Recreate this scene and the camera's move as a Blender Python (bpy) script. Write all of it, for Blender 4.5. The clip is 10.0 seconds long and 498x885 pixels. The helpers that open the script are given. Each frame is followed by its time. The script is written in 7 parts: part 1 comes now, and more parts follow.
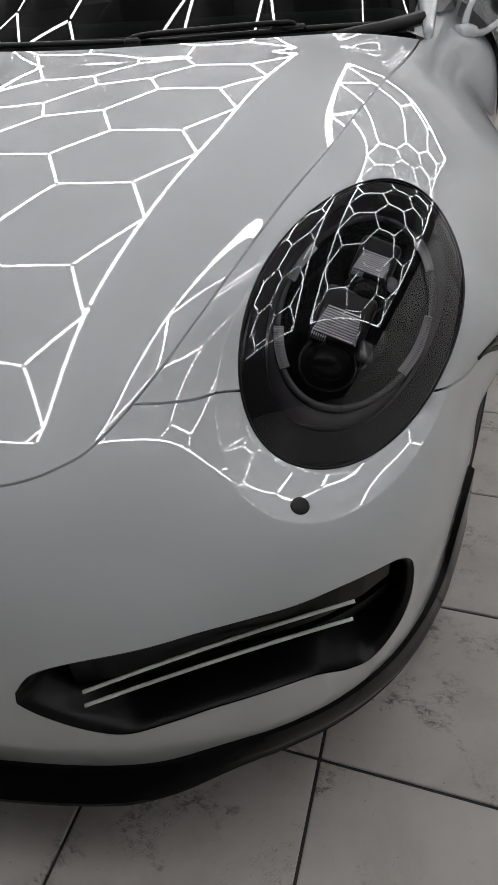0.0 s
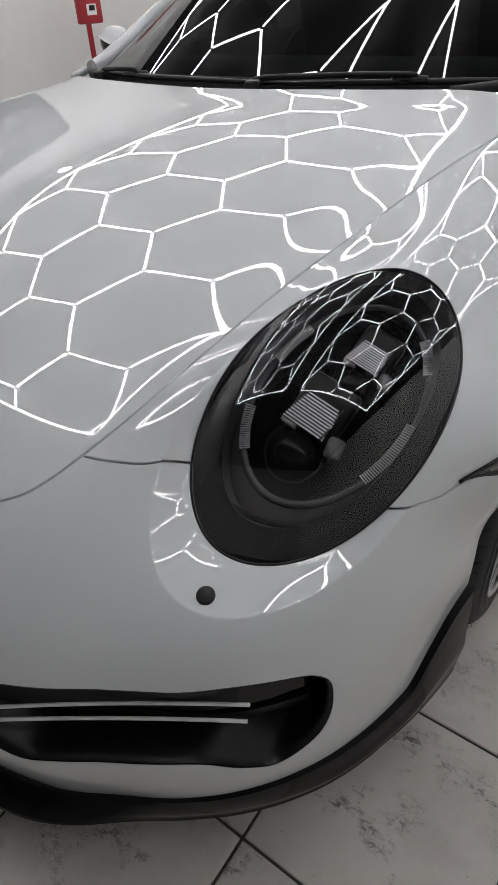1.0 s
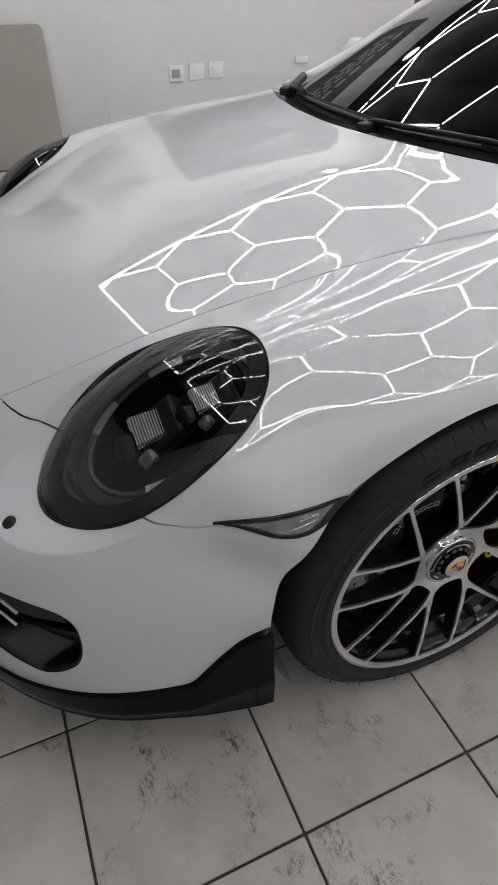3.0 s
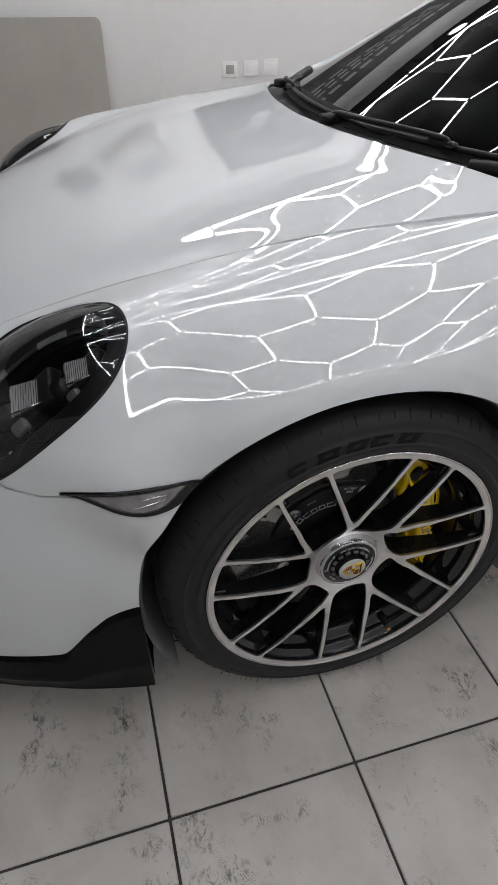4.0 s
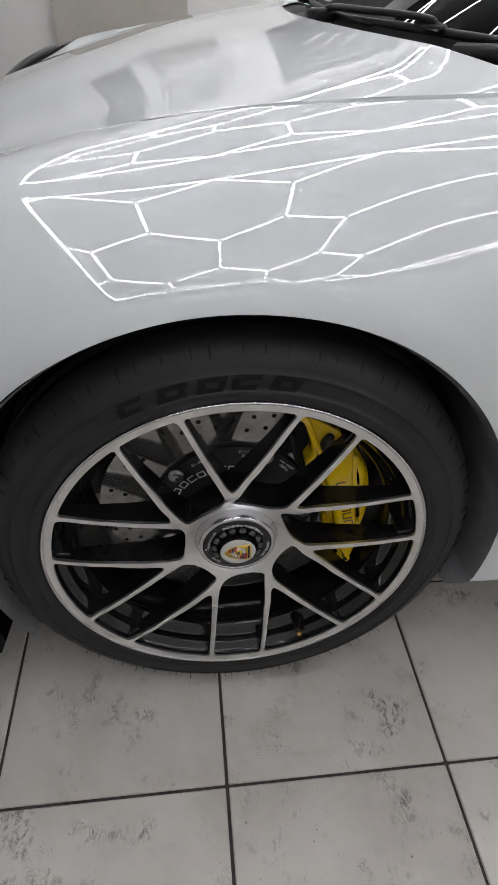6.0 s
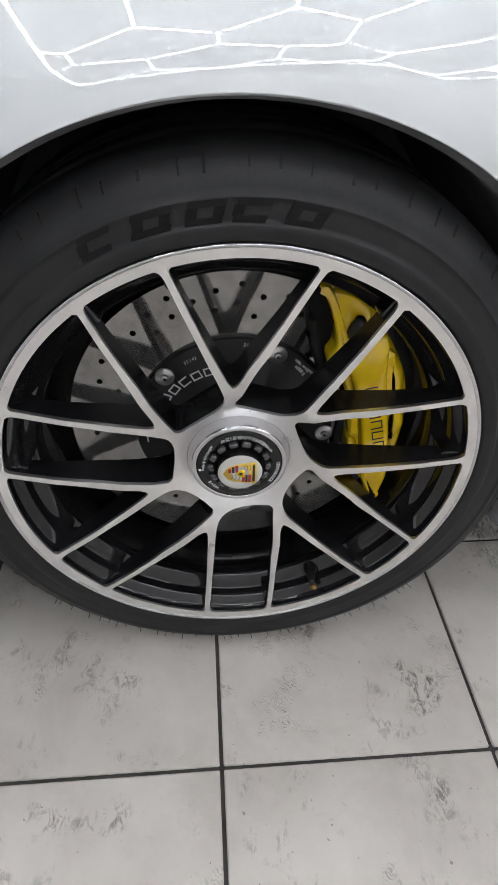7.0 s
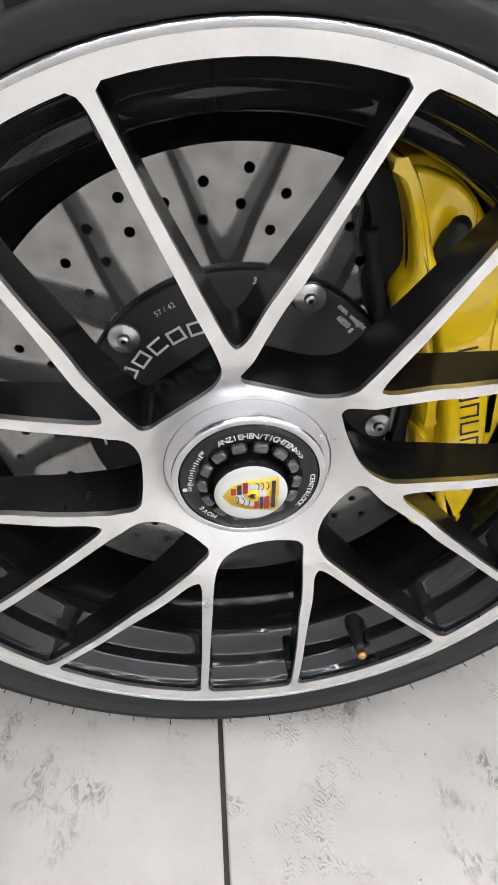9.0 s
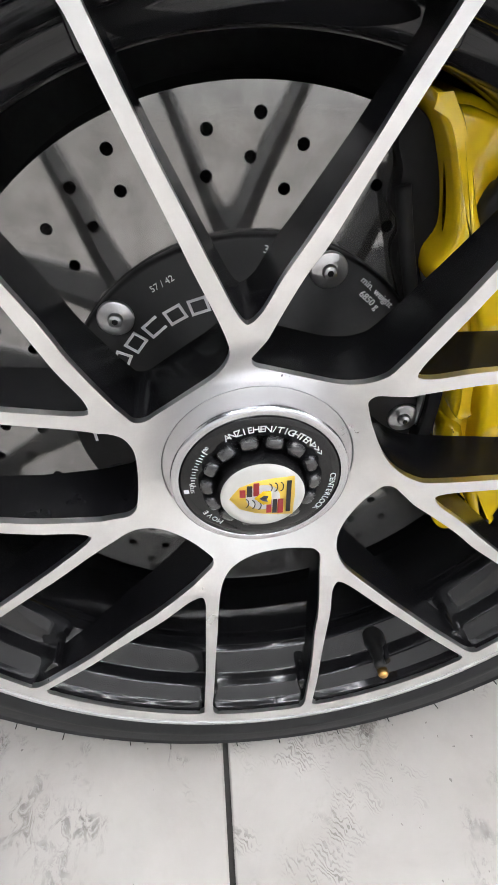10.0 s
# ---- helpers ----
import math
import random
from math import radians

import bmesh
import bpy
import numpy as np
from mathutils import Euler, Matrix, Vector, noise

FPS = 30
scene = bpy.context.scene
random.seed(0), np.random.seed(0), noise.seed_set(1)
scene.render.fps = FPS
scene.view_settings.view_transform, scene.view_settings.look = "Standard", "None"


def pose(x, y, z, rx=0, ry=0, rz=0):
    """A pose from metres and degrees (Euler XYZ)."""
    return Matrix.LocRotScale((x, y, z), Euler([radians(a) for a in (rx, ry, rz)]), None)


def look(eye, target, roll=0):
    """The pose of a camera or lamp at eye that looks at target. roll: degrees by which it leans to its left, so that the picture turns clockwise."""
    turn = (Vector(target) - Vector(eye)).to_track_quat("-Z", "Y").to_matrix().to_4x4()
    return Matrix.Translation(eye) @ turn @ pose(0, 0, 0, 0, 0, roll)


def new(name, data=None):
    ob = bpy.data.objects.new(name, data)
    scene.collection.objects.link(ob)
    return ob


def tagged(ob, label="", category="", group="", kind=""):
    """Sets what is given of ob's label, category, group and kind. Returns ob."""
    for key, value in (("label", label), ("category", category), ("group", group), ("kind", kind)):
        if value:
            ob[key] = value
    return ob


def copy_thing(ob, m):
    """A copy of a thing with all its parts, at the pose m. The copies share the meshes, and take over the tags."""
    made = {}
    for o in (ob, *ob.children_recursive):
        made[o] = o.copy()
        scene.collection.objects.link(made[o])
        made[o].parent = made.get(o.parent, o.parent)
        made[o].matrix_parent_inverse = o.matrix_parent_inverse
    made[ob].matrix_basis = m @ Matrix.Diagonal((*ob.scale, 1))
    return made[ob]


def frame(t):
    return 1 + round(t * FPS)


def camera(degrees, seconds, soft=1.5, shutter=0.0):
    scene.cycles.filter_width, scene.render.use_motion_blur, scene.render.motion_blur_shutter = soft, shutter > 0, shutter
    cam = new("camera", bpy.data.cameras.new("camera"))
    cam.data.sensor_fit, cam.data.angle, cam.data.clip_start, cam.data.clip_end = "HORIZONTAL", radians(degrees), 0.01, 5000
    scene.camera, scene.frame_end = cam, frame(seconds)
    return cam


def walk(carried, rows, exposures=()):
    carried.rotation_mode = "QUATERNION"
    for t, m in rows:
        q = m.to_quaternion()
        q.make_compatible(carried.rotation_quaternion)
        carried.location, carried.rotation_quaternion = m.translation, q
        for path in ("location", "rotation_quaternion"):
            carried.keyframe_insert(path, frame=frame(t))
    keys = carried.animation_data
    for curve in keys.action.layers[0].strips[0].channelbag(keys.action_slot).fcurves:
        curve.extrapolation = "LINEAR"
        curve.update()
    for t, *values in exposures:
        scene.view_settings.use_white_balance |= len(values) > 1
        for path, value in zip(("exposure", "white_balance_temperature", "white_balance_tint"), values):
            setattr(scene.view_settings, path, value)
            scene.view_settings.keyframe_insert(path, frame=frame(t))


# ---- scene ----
cam = camera(45.3, 10.0)
PATH = [
    (0, (0.781, -1.163, 1.009), (0.259, 0.317, -0.231), -4.4),
    (0.5, (0.849, -1.074, 1.017), (0.163, 0.34, -0.221), -3.2),
    (1, (0.971, -0.999, 1.06), (-0.002, 0.269, -0.142), -3.1),
    (1.5, (1.088, -0.924, 1.107), (-0.014, 0.213, -0.115), -1.5),
    (2, (1.257, -0.872, 1.112), (-0.018, 0.075, -0.104), -1.0),
    (2.2, (1.309, -0.846, 1.124), (-0.012, 0.037, -0.09), -0.6),
    (3.3, (1.398, -0.53, 1.178), (-0.077, 0.029, -0.052), 0.0),
    (3.5, (1.421, -0.48, 1.17), (-0.068, 0.056, -0.052), 0.3),
    (4, (1.482, -0.37, 1.15), (-0.028, 0.078, -0.083), 0.6),
    (4.5, (1.557, -0.263, 1.134), (0.019, 0.067, -0.101), 1.0),
    (5, (1.533, -0.203, 1.098), (-0.007, 0.06, -0.15), 1.1),
    (5.5, (1.459, -0.13, 1.072), (-0.084, 0.08, -0.183), 1.0),
    (6, (1.424, -0.056, 0.985), (-0.111, 0.133, -0.283), 1.5),
    (6.2, (1.421, -0.034, 0.93), (-0.108, 0.149, -0.347), 1.6),
    (7.3, (1.329, -0.039, 0.76), (-0.205, 0.094, -0.517), 1.6),
    (7.5, (1.301, -0.039, 0.749), (-0.215, 0.089, -0.549), 1.4),
    (8, (1.26, -0.037, 0.716), (-0.261, 0.095, -0.576), 1.2),
    (8.5, (1.217, -0.033, 0.673), (-0.322, 0.095, -0.598), 0.3),
    (9, (1.161, -0.026, 0.621), (-0.362, 0.105, -0.668), 0.3),
    (9.5, (1.127, -0.032, 0.582), (-0.391, 0.107, -0.713), 0.3),
    (10, (1.122, -0.03, 0.584), (-0.401, 0.106, -0.705), 0.1),
]
EXPOSURE = [(0, 0.15, 6500, 10), (0.5, 0.35, 6500, 10), (1.2, 0.25, 6500, 10), (2.2, 0.3, 6500, 10), (4.5, 0.48, 6400, 9.8), (6.2, 0.65, 6420, 9.5), (7.3, 1.6, 6250, 8.5), (8.0, 2.05, 6250, 8.5), (10.0, 2.1, 6250, 8.5)]
walk(cam, [(t, look(eye, target, roll)) for t, eye, target, roll in PATH], EXPOSURE)

# ---- world: the closed workshop has no sky in view, only a dim grey outside ----
world = bpy.data.worlds.new("world")
scene.world = world
world.use_nodes = True
world.node_tree.nodes["Background"].inputs[0].default_value = (0.6, 0.62, 0.65, 1)
world.node_tree.nodes["Background"].inputs[1].default_value = 0.3
CEIL = 2.916
STRIP = 15.0


# ---- materials ----
def shader(name, base, rough=0.5, metal=0.0, coat=0.0, spec=0.5):
    m = bpy.data.materials.new(name)
    m.use_nodes = True
    b = m.node_tree.nodes["Principled BSDF"]
    b.inputs["Base Color"].default_value = (*base, 1)
    b.inputs["Roughness"].default_value = rough
    b.inputs["Metallic"].default_value = metal
    b.inputs["Coat Weight"].default_value = coat
    b.inputs["Coat Roughness"].default_value = 0.02
    b.inputs["Specular IOR Level"].default_value = spec
    return m, m.node_tree.nodes, m.node_tree.links, b


def mottle(m, nodes, links, b, base, amount, size, detail=6, bump=0.0, rough=None, seed=0.0):
    """Vary the base colour and the relief with two scales of noise, in object metres."""
    co = nodes.new("ShaderNodeTexCoord")
    n1, n2 = nodes.new("ShaderNodeTexNoise"), nodes.new("ShaderNodeTexNoise")
    for n, s in ((n1, size), (n2, size * 9)):
        n.inputs["Scale"].default_value = s
        n.inputs["Detail"].default_value = detail
        links.new(co.outputs["Object"], n.inputs["Vector"])
    add = nodes.new("ShaderNodeMath")
    add.operation = "MULTIPLY_ADD"
    add.inputs[1].default_value = 0.35
    links.new(n2.outputs[0], add.inputs[0])
    links.new(n1.outputs[0], add.inputs[2])
    ramp = nodes.new("ShaderNodeValToRGB")
    ramp.color_ramp.elements[0].position, ramp.color_ramp.elements[1].position = 0.45, 0.9
    ramp.color_ramp.elements[0].color = (*[c * (1 - amount) for c in base], 1)
    ramp.color_ramp.elements[1].color = (*[min(1, c * (1 + amount * 0.5)) for c in base], 1)
    links.new(add.outputs[0], ramp.inputs[0])
    links.new(ramp.outputs[0], b.inputs["Base Color"])
    if bump:
        bp = nodes.new("ShaderNodeBump")
        bp.inputs["Strength"].default_value = bump
        bp.inputs["Distance"].default_value = 0.002
        links.new(n2.outputs[0], bp.inputs["Height"])
        links.new(bp.outputs[0], b.inputs["Normal"])
    if rough:
        rr = nodes.new("ShaderNodeMapRange")
        rr.inputs[3].default_value, rr.inputs[4].default_value = rough
        links.new(n1.outputs[0], rr.inputs[0])
        links.new(rr.outputs[0], b.inputs["Roughness"])
    return m


def plain(name, base, rough=0.5, metal=0.0, coat=0.0, spec=0.5, amount=0.12, size=9.0, bump=0.0, vary=None):
    m, n, l, b = shader(name, base, rough, metal, coat, spec)
    return mottle(m, n, l, b, base, amount, size, bump=bump, rough=vary)


def paint_material():
    m, n, l, b = shader("white_car_paint", (0.605, 0.635, 0.650), 0.32, 0.0, 1.0)
    b.inputs["Coat Roughness"].default_value = 0.008
    b.inputs["Coat IOR"].default_value = 1.7
    b.inputs["Specular IOR Level"].default_value = 0.2
    return m


def tile_material():
    m, n, l, b = shader("glazed_floor_tile", (0.5, 0.48, 0.45), 0.4, 0.0, 0.0, 0.45)
    co, info = n.new("ShaderNodeTexCoord"), n.new("ShaderNodeObjectInfo")
    off = n.new("ShaderNodeVectorMath")
    off.operation = "MULTIPLY_ADD"
    comb = n.new("ShaderNodeCombineXYZ")
    for i in range(3):
        l.new(info.outputs["Random"], comb.inputs[i])
    off.inputs[1].default_value = (37, 19, 7)
    l.new(comb.outputs[0], off.inputs[0])
    l.new(co.outputs["Object"], off.inputs[2])

    def noise_tex(scale, detail, rough=0.6, dist=0.0):
        t = n.new("ShaderNodeTexNoise")
        t.inputs["Scale"].default_value, t.inputs["Detail"].default_value = scale, detail
        t.inputs["Roughness"].default_value, t.inputs["Distortion"].default_value = rough, dist
        l.new(off.outputs[0], t.inputs["Vector"])
        return t

    def ramp(src, p0, p1, c0, c1):
        r = n.new("ShaderNodeValToRGB")
        r.color_ramp.elements[0].position, r.color_ramp.elements[1].position = p0, p1
        r.color_ramp.elements[0].color, r.color_ramp.elements[1].color = (*c0, 1), (*c1, 1)
        l.new(src, r.inputs[0])
        return r
    cloud = ramp(noise_tex(5, 5).outputs[0], 0.3, 0.7, (0.46, 0.436, 0.405), (0.585, 0.558, 0.524))

    def math_node(op, a, b):
        q = n.new("ShaderNodeMath")
        q.operation = op
        for k, v in ((0, a), (1, b)):
            if isinstance(v, float):
                q.inputs[k].default_value = v
            else:
                l.new(v, q.inputs[k])
        return q.outputs[0]

    def layer(under, amount, colour):
        q = n.new("ShaderNodeMix")
        q.data_type = "RGBA"
        l.new(amount, q.inputs[0])
        l.new(under, q.inputs[6])
        q.inputs[7].default_value = (*colour, 1)
        return q.outputs[2]
    black, white = (0, 0, 0), (1, 1, 1)
    # trodden-in rubber: ragged streaks, kept inside larger blotches
    turn = n.new("ShaderNodeMapping")
    turn.inputs["Rotation"].default_value = (0, 0, 0.5)
    turn.inputs["Scale"].default_value = (1.0, 1.7, 1.0)
    l.new(off.outputs[0], turn.inputs["Vector"])
    grain = noise_tex(62, 10, 0.78, 0.9)
    l.new(turn.outputs[0], grain.inputs["Vector"])
    streak = ramp(grain.outputs[0], 0.48, 0.565, black, white).outputs[0]
    patch = ramp(noise_tex(7.5, 5, 0.62, 0.3).outputs[0], 0.54, 0.65, black, white).outputs[0]
    # rippled prints of shoe and tyre soles
    wave = n.new("ShaderNodeTexWave")
    wave.inputs["Scale"].default_value = 62
    wave.inputs["Distortion"].default_value = 16.0
    wave.inputs["Detail"].default_value = 2.0
    wave.inputs["Detail Scale"].default_value = 1.1
    l.new(turn.outputs[0], wave.inputs["Vector"])
    ripple = ramp(wave.outputs[1], 0.52, 0.80, black, white).outputs[0]
    sole = ramp(noise_tex(9.0, 3, 0.5, 0.2).outputs[0], 0.60, 0.66, black, white).outputs[0]
    broken = ramp(noise_tex(42, 6, 0.7, 0.4).outputs[0], 0.44, 0.60, black, white).outputs[0]
    # faint smears round them, and single specks
    smear = ramp(noise_tex(6.5, 6, 0.66, 0.4).outputs[0], 0.47, 0.72, black, white).outputs[0]
    speck = ramp(noise_tex(150, 2, 0.5).outputs[0], 0.735, 0.765, black, white).outputs[0]
    tone = layer(cloud.outputs[0], math_node("MULTIPLY", smear, 0.34), (0.27, 0.245, 0.215))
    tone = layer(tone, math_node("MULTIPLY", math_node("MULTIPLY", ripple, math_node("MULTIPLY", sole, broken)), 0.62), (0.17, 0.155, 0.135))
    tone = layer(tone, math_node("MULTIPLY", math_node("MULTIPLY", streak, patch), 0.90), (0.085, 0.073, 0.060))
    tone = layer(tone, math_node("MULTIPLY", speck, 0.6), (0.10, 0.09, 0.08))
    l.new(tone, b.inputs["Base Color"])
    rr = n.new("ShaderNodeMapRange")
    rr.inputs[3].default_value, rr.inputs[4].default_value = 0.28, 0.5
    l.new(noise_tex(11, 4).outputs[0], rr.inputs[0])
    l.new(rr.outputs[0], b.inputs["Roughness"])
    bp = n.new("ShaderNodeBump")
    bp.inputs["Strength"].default_value, bp.inputs["Distance"].default_value = 0.12, 0.002
    l.new(noise_tex(24, 5).outputs[0], bp.inputs["Height"])
    l.new(bp.outputs[0], b.inputs["Normal"])
    return m


def strip_material():
    m = bpy.data.materials.new("led_strip")
    m.use_nodes = True
    n, l = m.node_tree.nodes, m.node_tree.links
    n.clear()
    e, o = n.new("ShaderNodeEmission"), n.new("ShaderNodeOutputMaterial")
    e.inputs[0].default_value = (1.0, 0.978, 0.99, 1)
    e.inputs[1].default_value = STRIP
    l.new(e.outputs[0], o.inputs[0])
    return m


PAINT = paint_material()
TILE = tile_material()
GROUT = plain("dark_grout", (0.05, 0.047, 0.043), 0.9, amount=0.4, size=30, bump=0.4)
WALLM = plain("white_wall_paint", (0.70, 0.70, 0.69), 0.7, amount=0.05, size=1.4, bump=0.05)
# darker copy of the wall paint, to cut the light bounced at the nose
DIMWALL = plain("grey_wall_paint", (0.46, 0.455, 0.45), 0.7, amount=0.08, size=1.4, bump=0.05)
CEILM = plain("grey_ceiling_paint", (0.035, 0.035, 0.036), 0.8, amount=0.1, size=2)
LED = strip_material()
GLOSSBLACK = plain("gloss_black_plastic", (0.007, 0.007, 0.0075), 0.07, spec=0.4, amount=0.2, size=40)
SATINBLACK = plain("satin_black_plastic", (0.012, 0.012, 0.0125), 0.40, spec=0.3, amount=0.3, size=60, bump=0.05)
DUCTBLACK = plain("dark_duct_plastic", (0.006, 0.006, 0.0064), 0.30, spec=0.25, amount=0.3, size=40)
MATTBLACK = plain("matt_black", (0.012, 0.012, 0.0125), 0.8, spec=0.25, amount=0.3, size=30)
RUBBER = plain("tyre_rubber", (0.0150, 0.0155, 0.0168), 0.52, amount=0.3, size=25, bump=0.10, spec=0.3)
EMBOSS = plain("raised_rubber_lettering", (0.0075, 0.0075, 0.0085), 0.6, spec=0.15, amount=0.2, size=40)
WHEELBLACK = plain("gloss_black_wheel_paint", (0.009, 0.009, 0.010), 0.09, spec=0.4, coat=0.25, amount=0.2, size=40)
SPOKEBLACK = plain("black_spoke_paint", (0.0075, 0.0075, 0.0085), 0.22, spec=0.22, amount=0.25, size=50)
MACHINED = plain("machined_aluminium", (0.74, 0.735, 0.73), 0.30, metal=1.0, amount=0.06, size=60, vary=(0.24, 0.36))
POLISHED = plain("polished_aluminium", (0.60, 0.60, 0.62), 0.20, metal=1.0, amount=0.05, size=50)
CLEARBLACK = plain("glassy_black_plastic", (0.020, 0.020, 0.022), 0.10, spec=0.6, coat=1.0, amount=0.4, size=160, bump=0.25)
CAPWHITE = plain("silver_white_enamel", (0.56, 0.555, 0.53), 0.38, spec=0.4, amount=0.05, size=60)
STEEL = plain("brushed_steel", (0.55, 0.55, 0.55), 0.3, metal=1.0, amount=0.2, size=60)
DISC = plain("carbon_ceramic_disc", (0.27, 0.265, 0.26), 0.10, metal=0.85, amount=0.25, size=70, bump=0.012, vary=(0.04, 0.13))
YELLOW = plain("yellow_caliper_enamel", (0.82, 0.56, 0.004), 0.25, coat=0.7, amount=0.08, size=30)
LETTERBLACK = plain("black_lettering", (0.015, 0.015, 0.015), 0.5)
LETTERWHITE = plain("white_print", (0.65, 0.65, 0.66), 0.6)
WHITEPL = plain("white_plastic", (0.80, 0.80, 0.79), 0.4, amount=0.04)
LIPBLACK = plain("gloss_black_lip", (0.0055, 0.0055, 0.006), 0.14, spec=0.10, amount=0.2, size=30)
# black lifted to grey: puts the glare over the dark arches into the colour
LINER = plain("dusty_black_liner", (0.125, 0.127, 0.132), 0.8, spec=0.3, amount=0.35, size=14)
LAMPMASK = plain("black_lamp_mask", (0.011, 0.0105, 0.0115), 0.25, spec=0.2, amount=0.1, size=8)
GOLD = plain("gold_enamel", (0.75, 0.52, 0.08), 0.3, metal=0.3)
REDEN = plain("red_enamel", (0.30, 0.02, 0.02), 0.35)
CHROME = plain("chrome_trim", (0.8, 0.8, 0.82), 0.08, metal=1.0, amount=0.03)
GREYLAMP = plain("grey_lamp_inner", (0.17, 0.17, 0.178), 0.25, metal=0.6, amount=0.2)
MARKERLENS = plain("smoky_marker_lens", (0.30, 0.30, 0.31), 0.18, metal=0.7, amount=0.35, size=40, bump=0.1)
RIB = plain("pale_lamp_rib", (0.55, 0.55, 0.56), 0.35, amount=0.1, size=30)
RAMP = plain("silver_ramp", (0.72, 0.72, 0.73), 0.28, metal=0.55, amount=0.1, size=60)
BOARD = plain("beige_board", (0.36, 0.34, 0.305), 0.65, amount=0.08, size=3)
REDPAINT = plain("red_powder_coat", (0.35, 0.02, 0.03), 0.4)
BRASS = plain("brass_valve", (0.6, 0.36, 0.12), 0.35, metal=1.0)


def pane_material(name, tint, spread=0.02, ior=1.55):
    """Thin clear sheet: sees through with a tint, and mirrors by Fresnel."""
    m = bpy.data.materials.new(name)
    m.use_nodes = True
    n, l = m.node_tree.nodes, m.node_tree.links
    n.clear()
    fr, tr, gl, mx, o = (n.new("ShaderNode" + k) for k in ("Fresnel", "BsdfTransparent", "BsdfGlossy", "MixShader", "OutputMaterial"))
    fr.inputs[0].default_value = ior
    tr.inputs[0].default_value = (*tint, 1)
    gl.inputs["Roughness"].default_value = spread
    l.new(fr.outputs[0], mx.inputs[0])
    l.new(tr.outputs[0], mx.inputs[1])
    l.new(gl.outputs[0], mx.inputs[2])
    l.new(mx.outputs[0], o.inputs[0])
    return m


CLEAR = pane_material("clear_lamp_cover", (0.75, 0.75, 0.76), 0.006, 1.75)
SCREEN = pane_material("tinted_windscreen", (0.05, 0.062, 0.06), 0.005)
DARKGLASS = pane_material("dark_side_glass", (0.05, 0.06, 0.06), 0.005)
CABIN = plain("dark_cabin_trim", (0.015, 0.016, 0.0165), 0.6, amount=0.3, size=12)
GREYTRIM = plain("dark_grey_lamp_trim", (0.058, 0.054, 0.059), 0.35, amount=0.08, size=5)
BANNER = plain("dark_grey_banner", (0.10, 0.10, 0.105), 0.6)
PALEPRINT = plain("pale_print", (0.5, 0.5, 0.5), 0.6)


# ---- building tools ----
def mesh_of(bm, name, mat, smooth=True):
    me = bpy.data.meshes.new(name)
    bm.normal_update()
    bm.to_mesh(me)
    bm.free()
    if smooth:
        me.polygons.foreach_set("use_smooth", [True] * len(me.polygons))
    me.materials.append(mat)
    return me


def part(name, bm, mat, parent=None, label="", smooth=True, m=None):
    """Link a bmesh (or a ready mesh) as one object, under a parent if one is given."""
    me = bm if isinstance(bm, bpy.types.Mesh) else mesh_of(bm, name, mat, smooth)
    ob = new(name, me)
    if parent is not None:
        ob.parent = parent
    if m is not None:
        ob.matrix_basis = m
    if label:
        tagged(ob, label)
    return ob


def thing(name, label, category, group="", kind="", m=None):
    ob = new(name)
    if m is not None:
        ob.matrix_basis = m
    return tagged(ob, label, category, group, kind)


def box(bm, size, m=None, bevel=0.0, seg=2):
    r = bmesh.ops.create_cube(bm, size=1.0, matrix=(m or Matrix()) @ Matrix.Diagonal((*size, 1)))
    if bevel:
        es = list({e for v in r["verts"] for e in v.link_edges})
        bmesh.ops.bevel(bm, geom=es, offset=bevel, segments=seg, affect="EDGES", profile=0.5)
    return bm


def boxed(size, m=None, bevel=0.0, seg=2):
    return box(bmesh.new(), size, m, bevel, seg)


def smooth_by_angle(me, degrees=40):
    """Mark edges sharper than the angle."""
    bm = bmesh.new()
    bm.from_mesh(me)
    for e in bm.edges:
        if len(e.link_faces) == 2 and e.calc_face_angle(0) > radians(degrees):
            e.smooth = False
    bm.to_mesh(me)
    bm.free()
    return me


def lathe(profile, n=96, a0=0.0, a1=360.0, axis="X"):
    """Turn a list of (radius, x) round the X axis."""
    bm = bmesh.new()
    full = abs(a1 - a0 - 360) < 1e-6
    rows = []
    for k in range(n if full else n + 1):
        a = radians(a0 + (a1 - a0) * k / n)
        rows.append([bm.verts.new((x, r * math.cos(a), r * math.sin(a))) for r, x in profile])
    for k in range(n):
        p, q = rows[k], rows[(k + 1) % len(rows)]
        for i in range(len(profile) - 1):
            vs = [p[i], p[i + 1], q[i + 1], q[i]]
            if profile[i][0] < 1e-6:
                vs = [p[i], p[i + 1], q[i + 1]]
            elif profile[i + 1][0] < 1e-6:
                vs = [p[i], p[i + 1], q[i]]
            bm.faces.new(vs)
    bmesh.ops.remove_doubles(bm, verts=bm.verts, dist=1e-6)
    bmesh.ops.recalc_face_normals(bm, faces=bm.faces)
    return bm


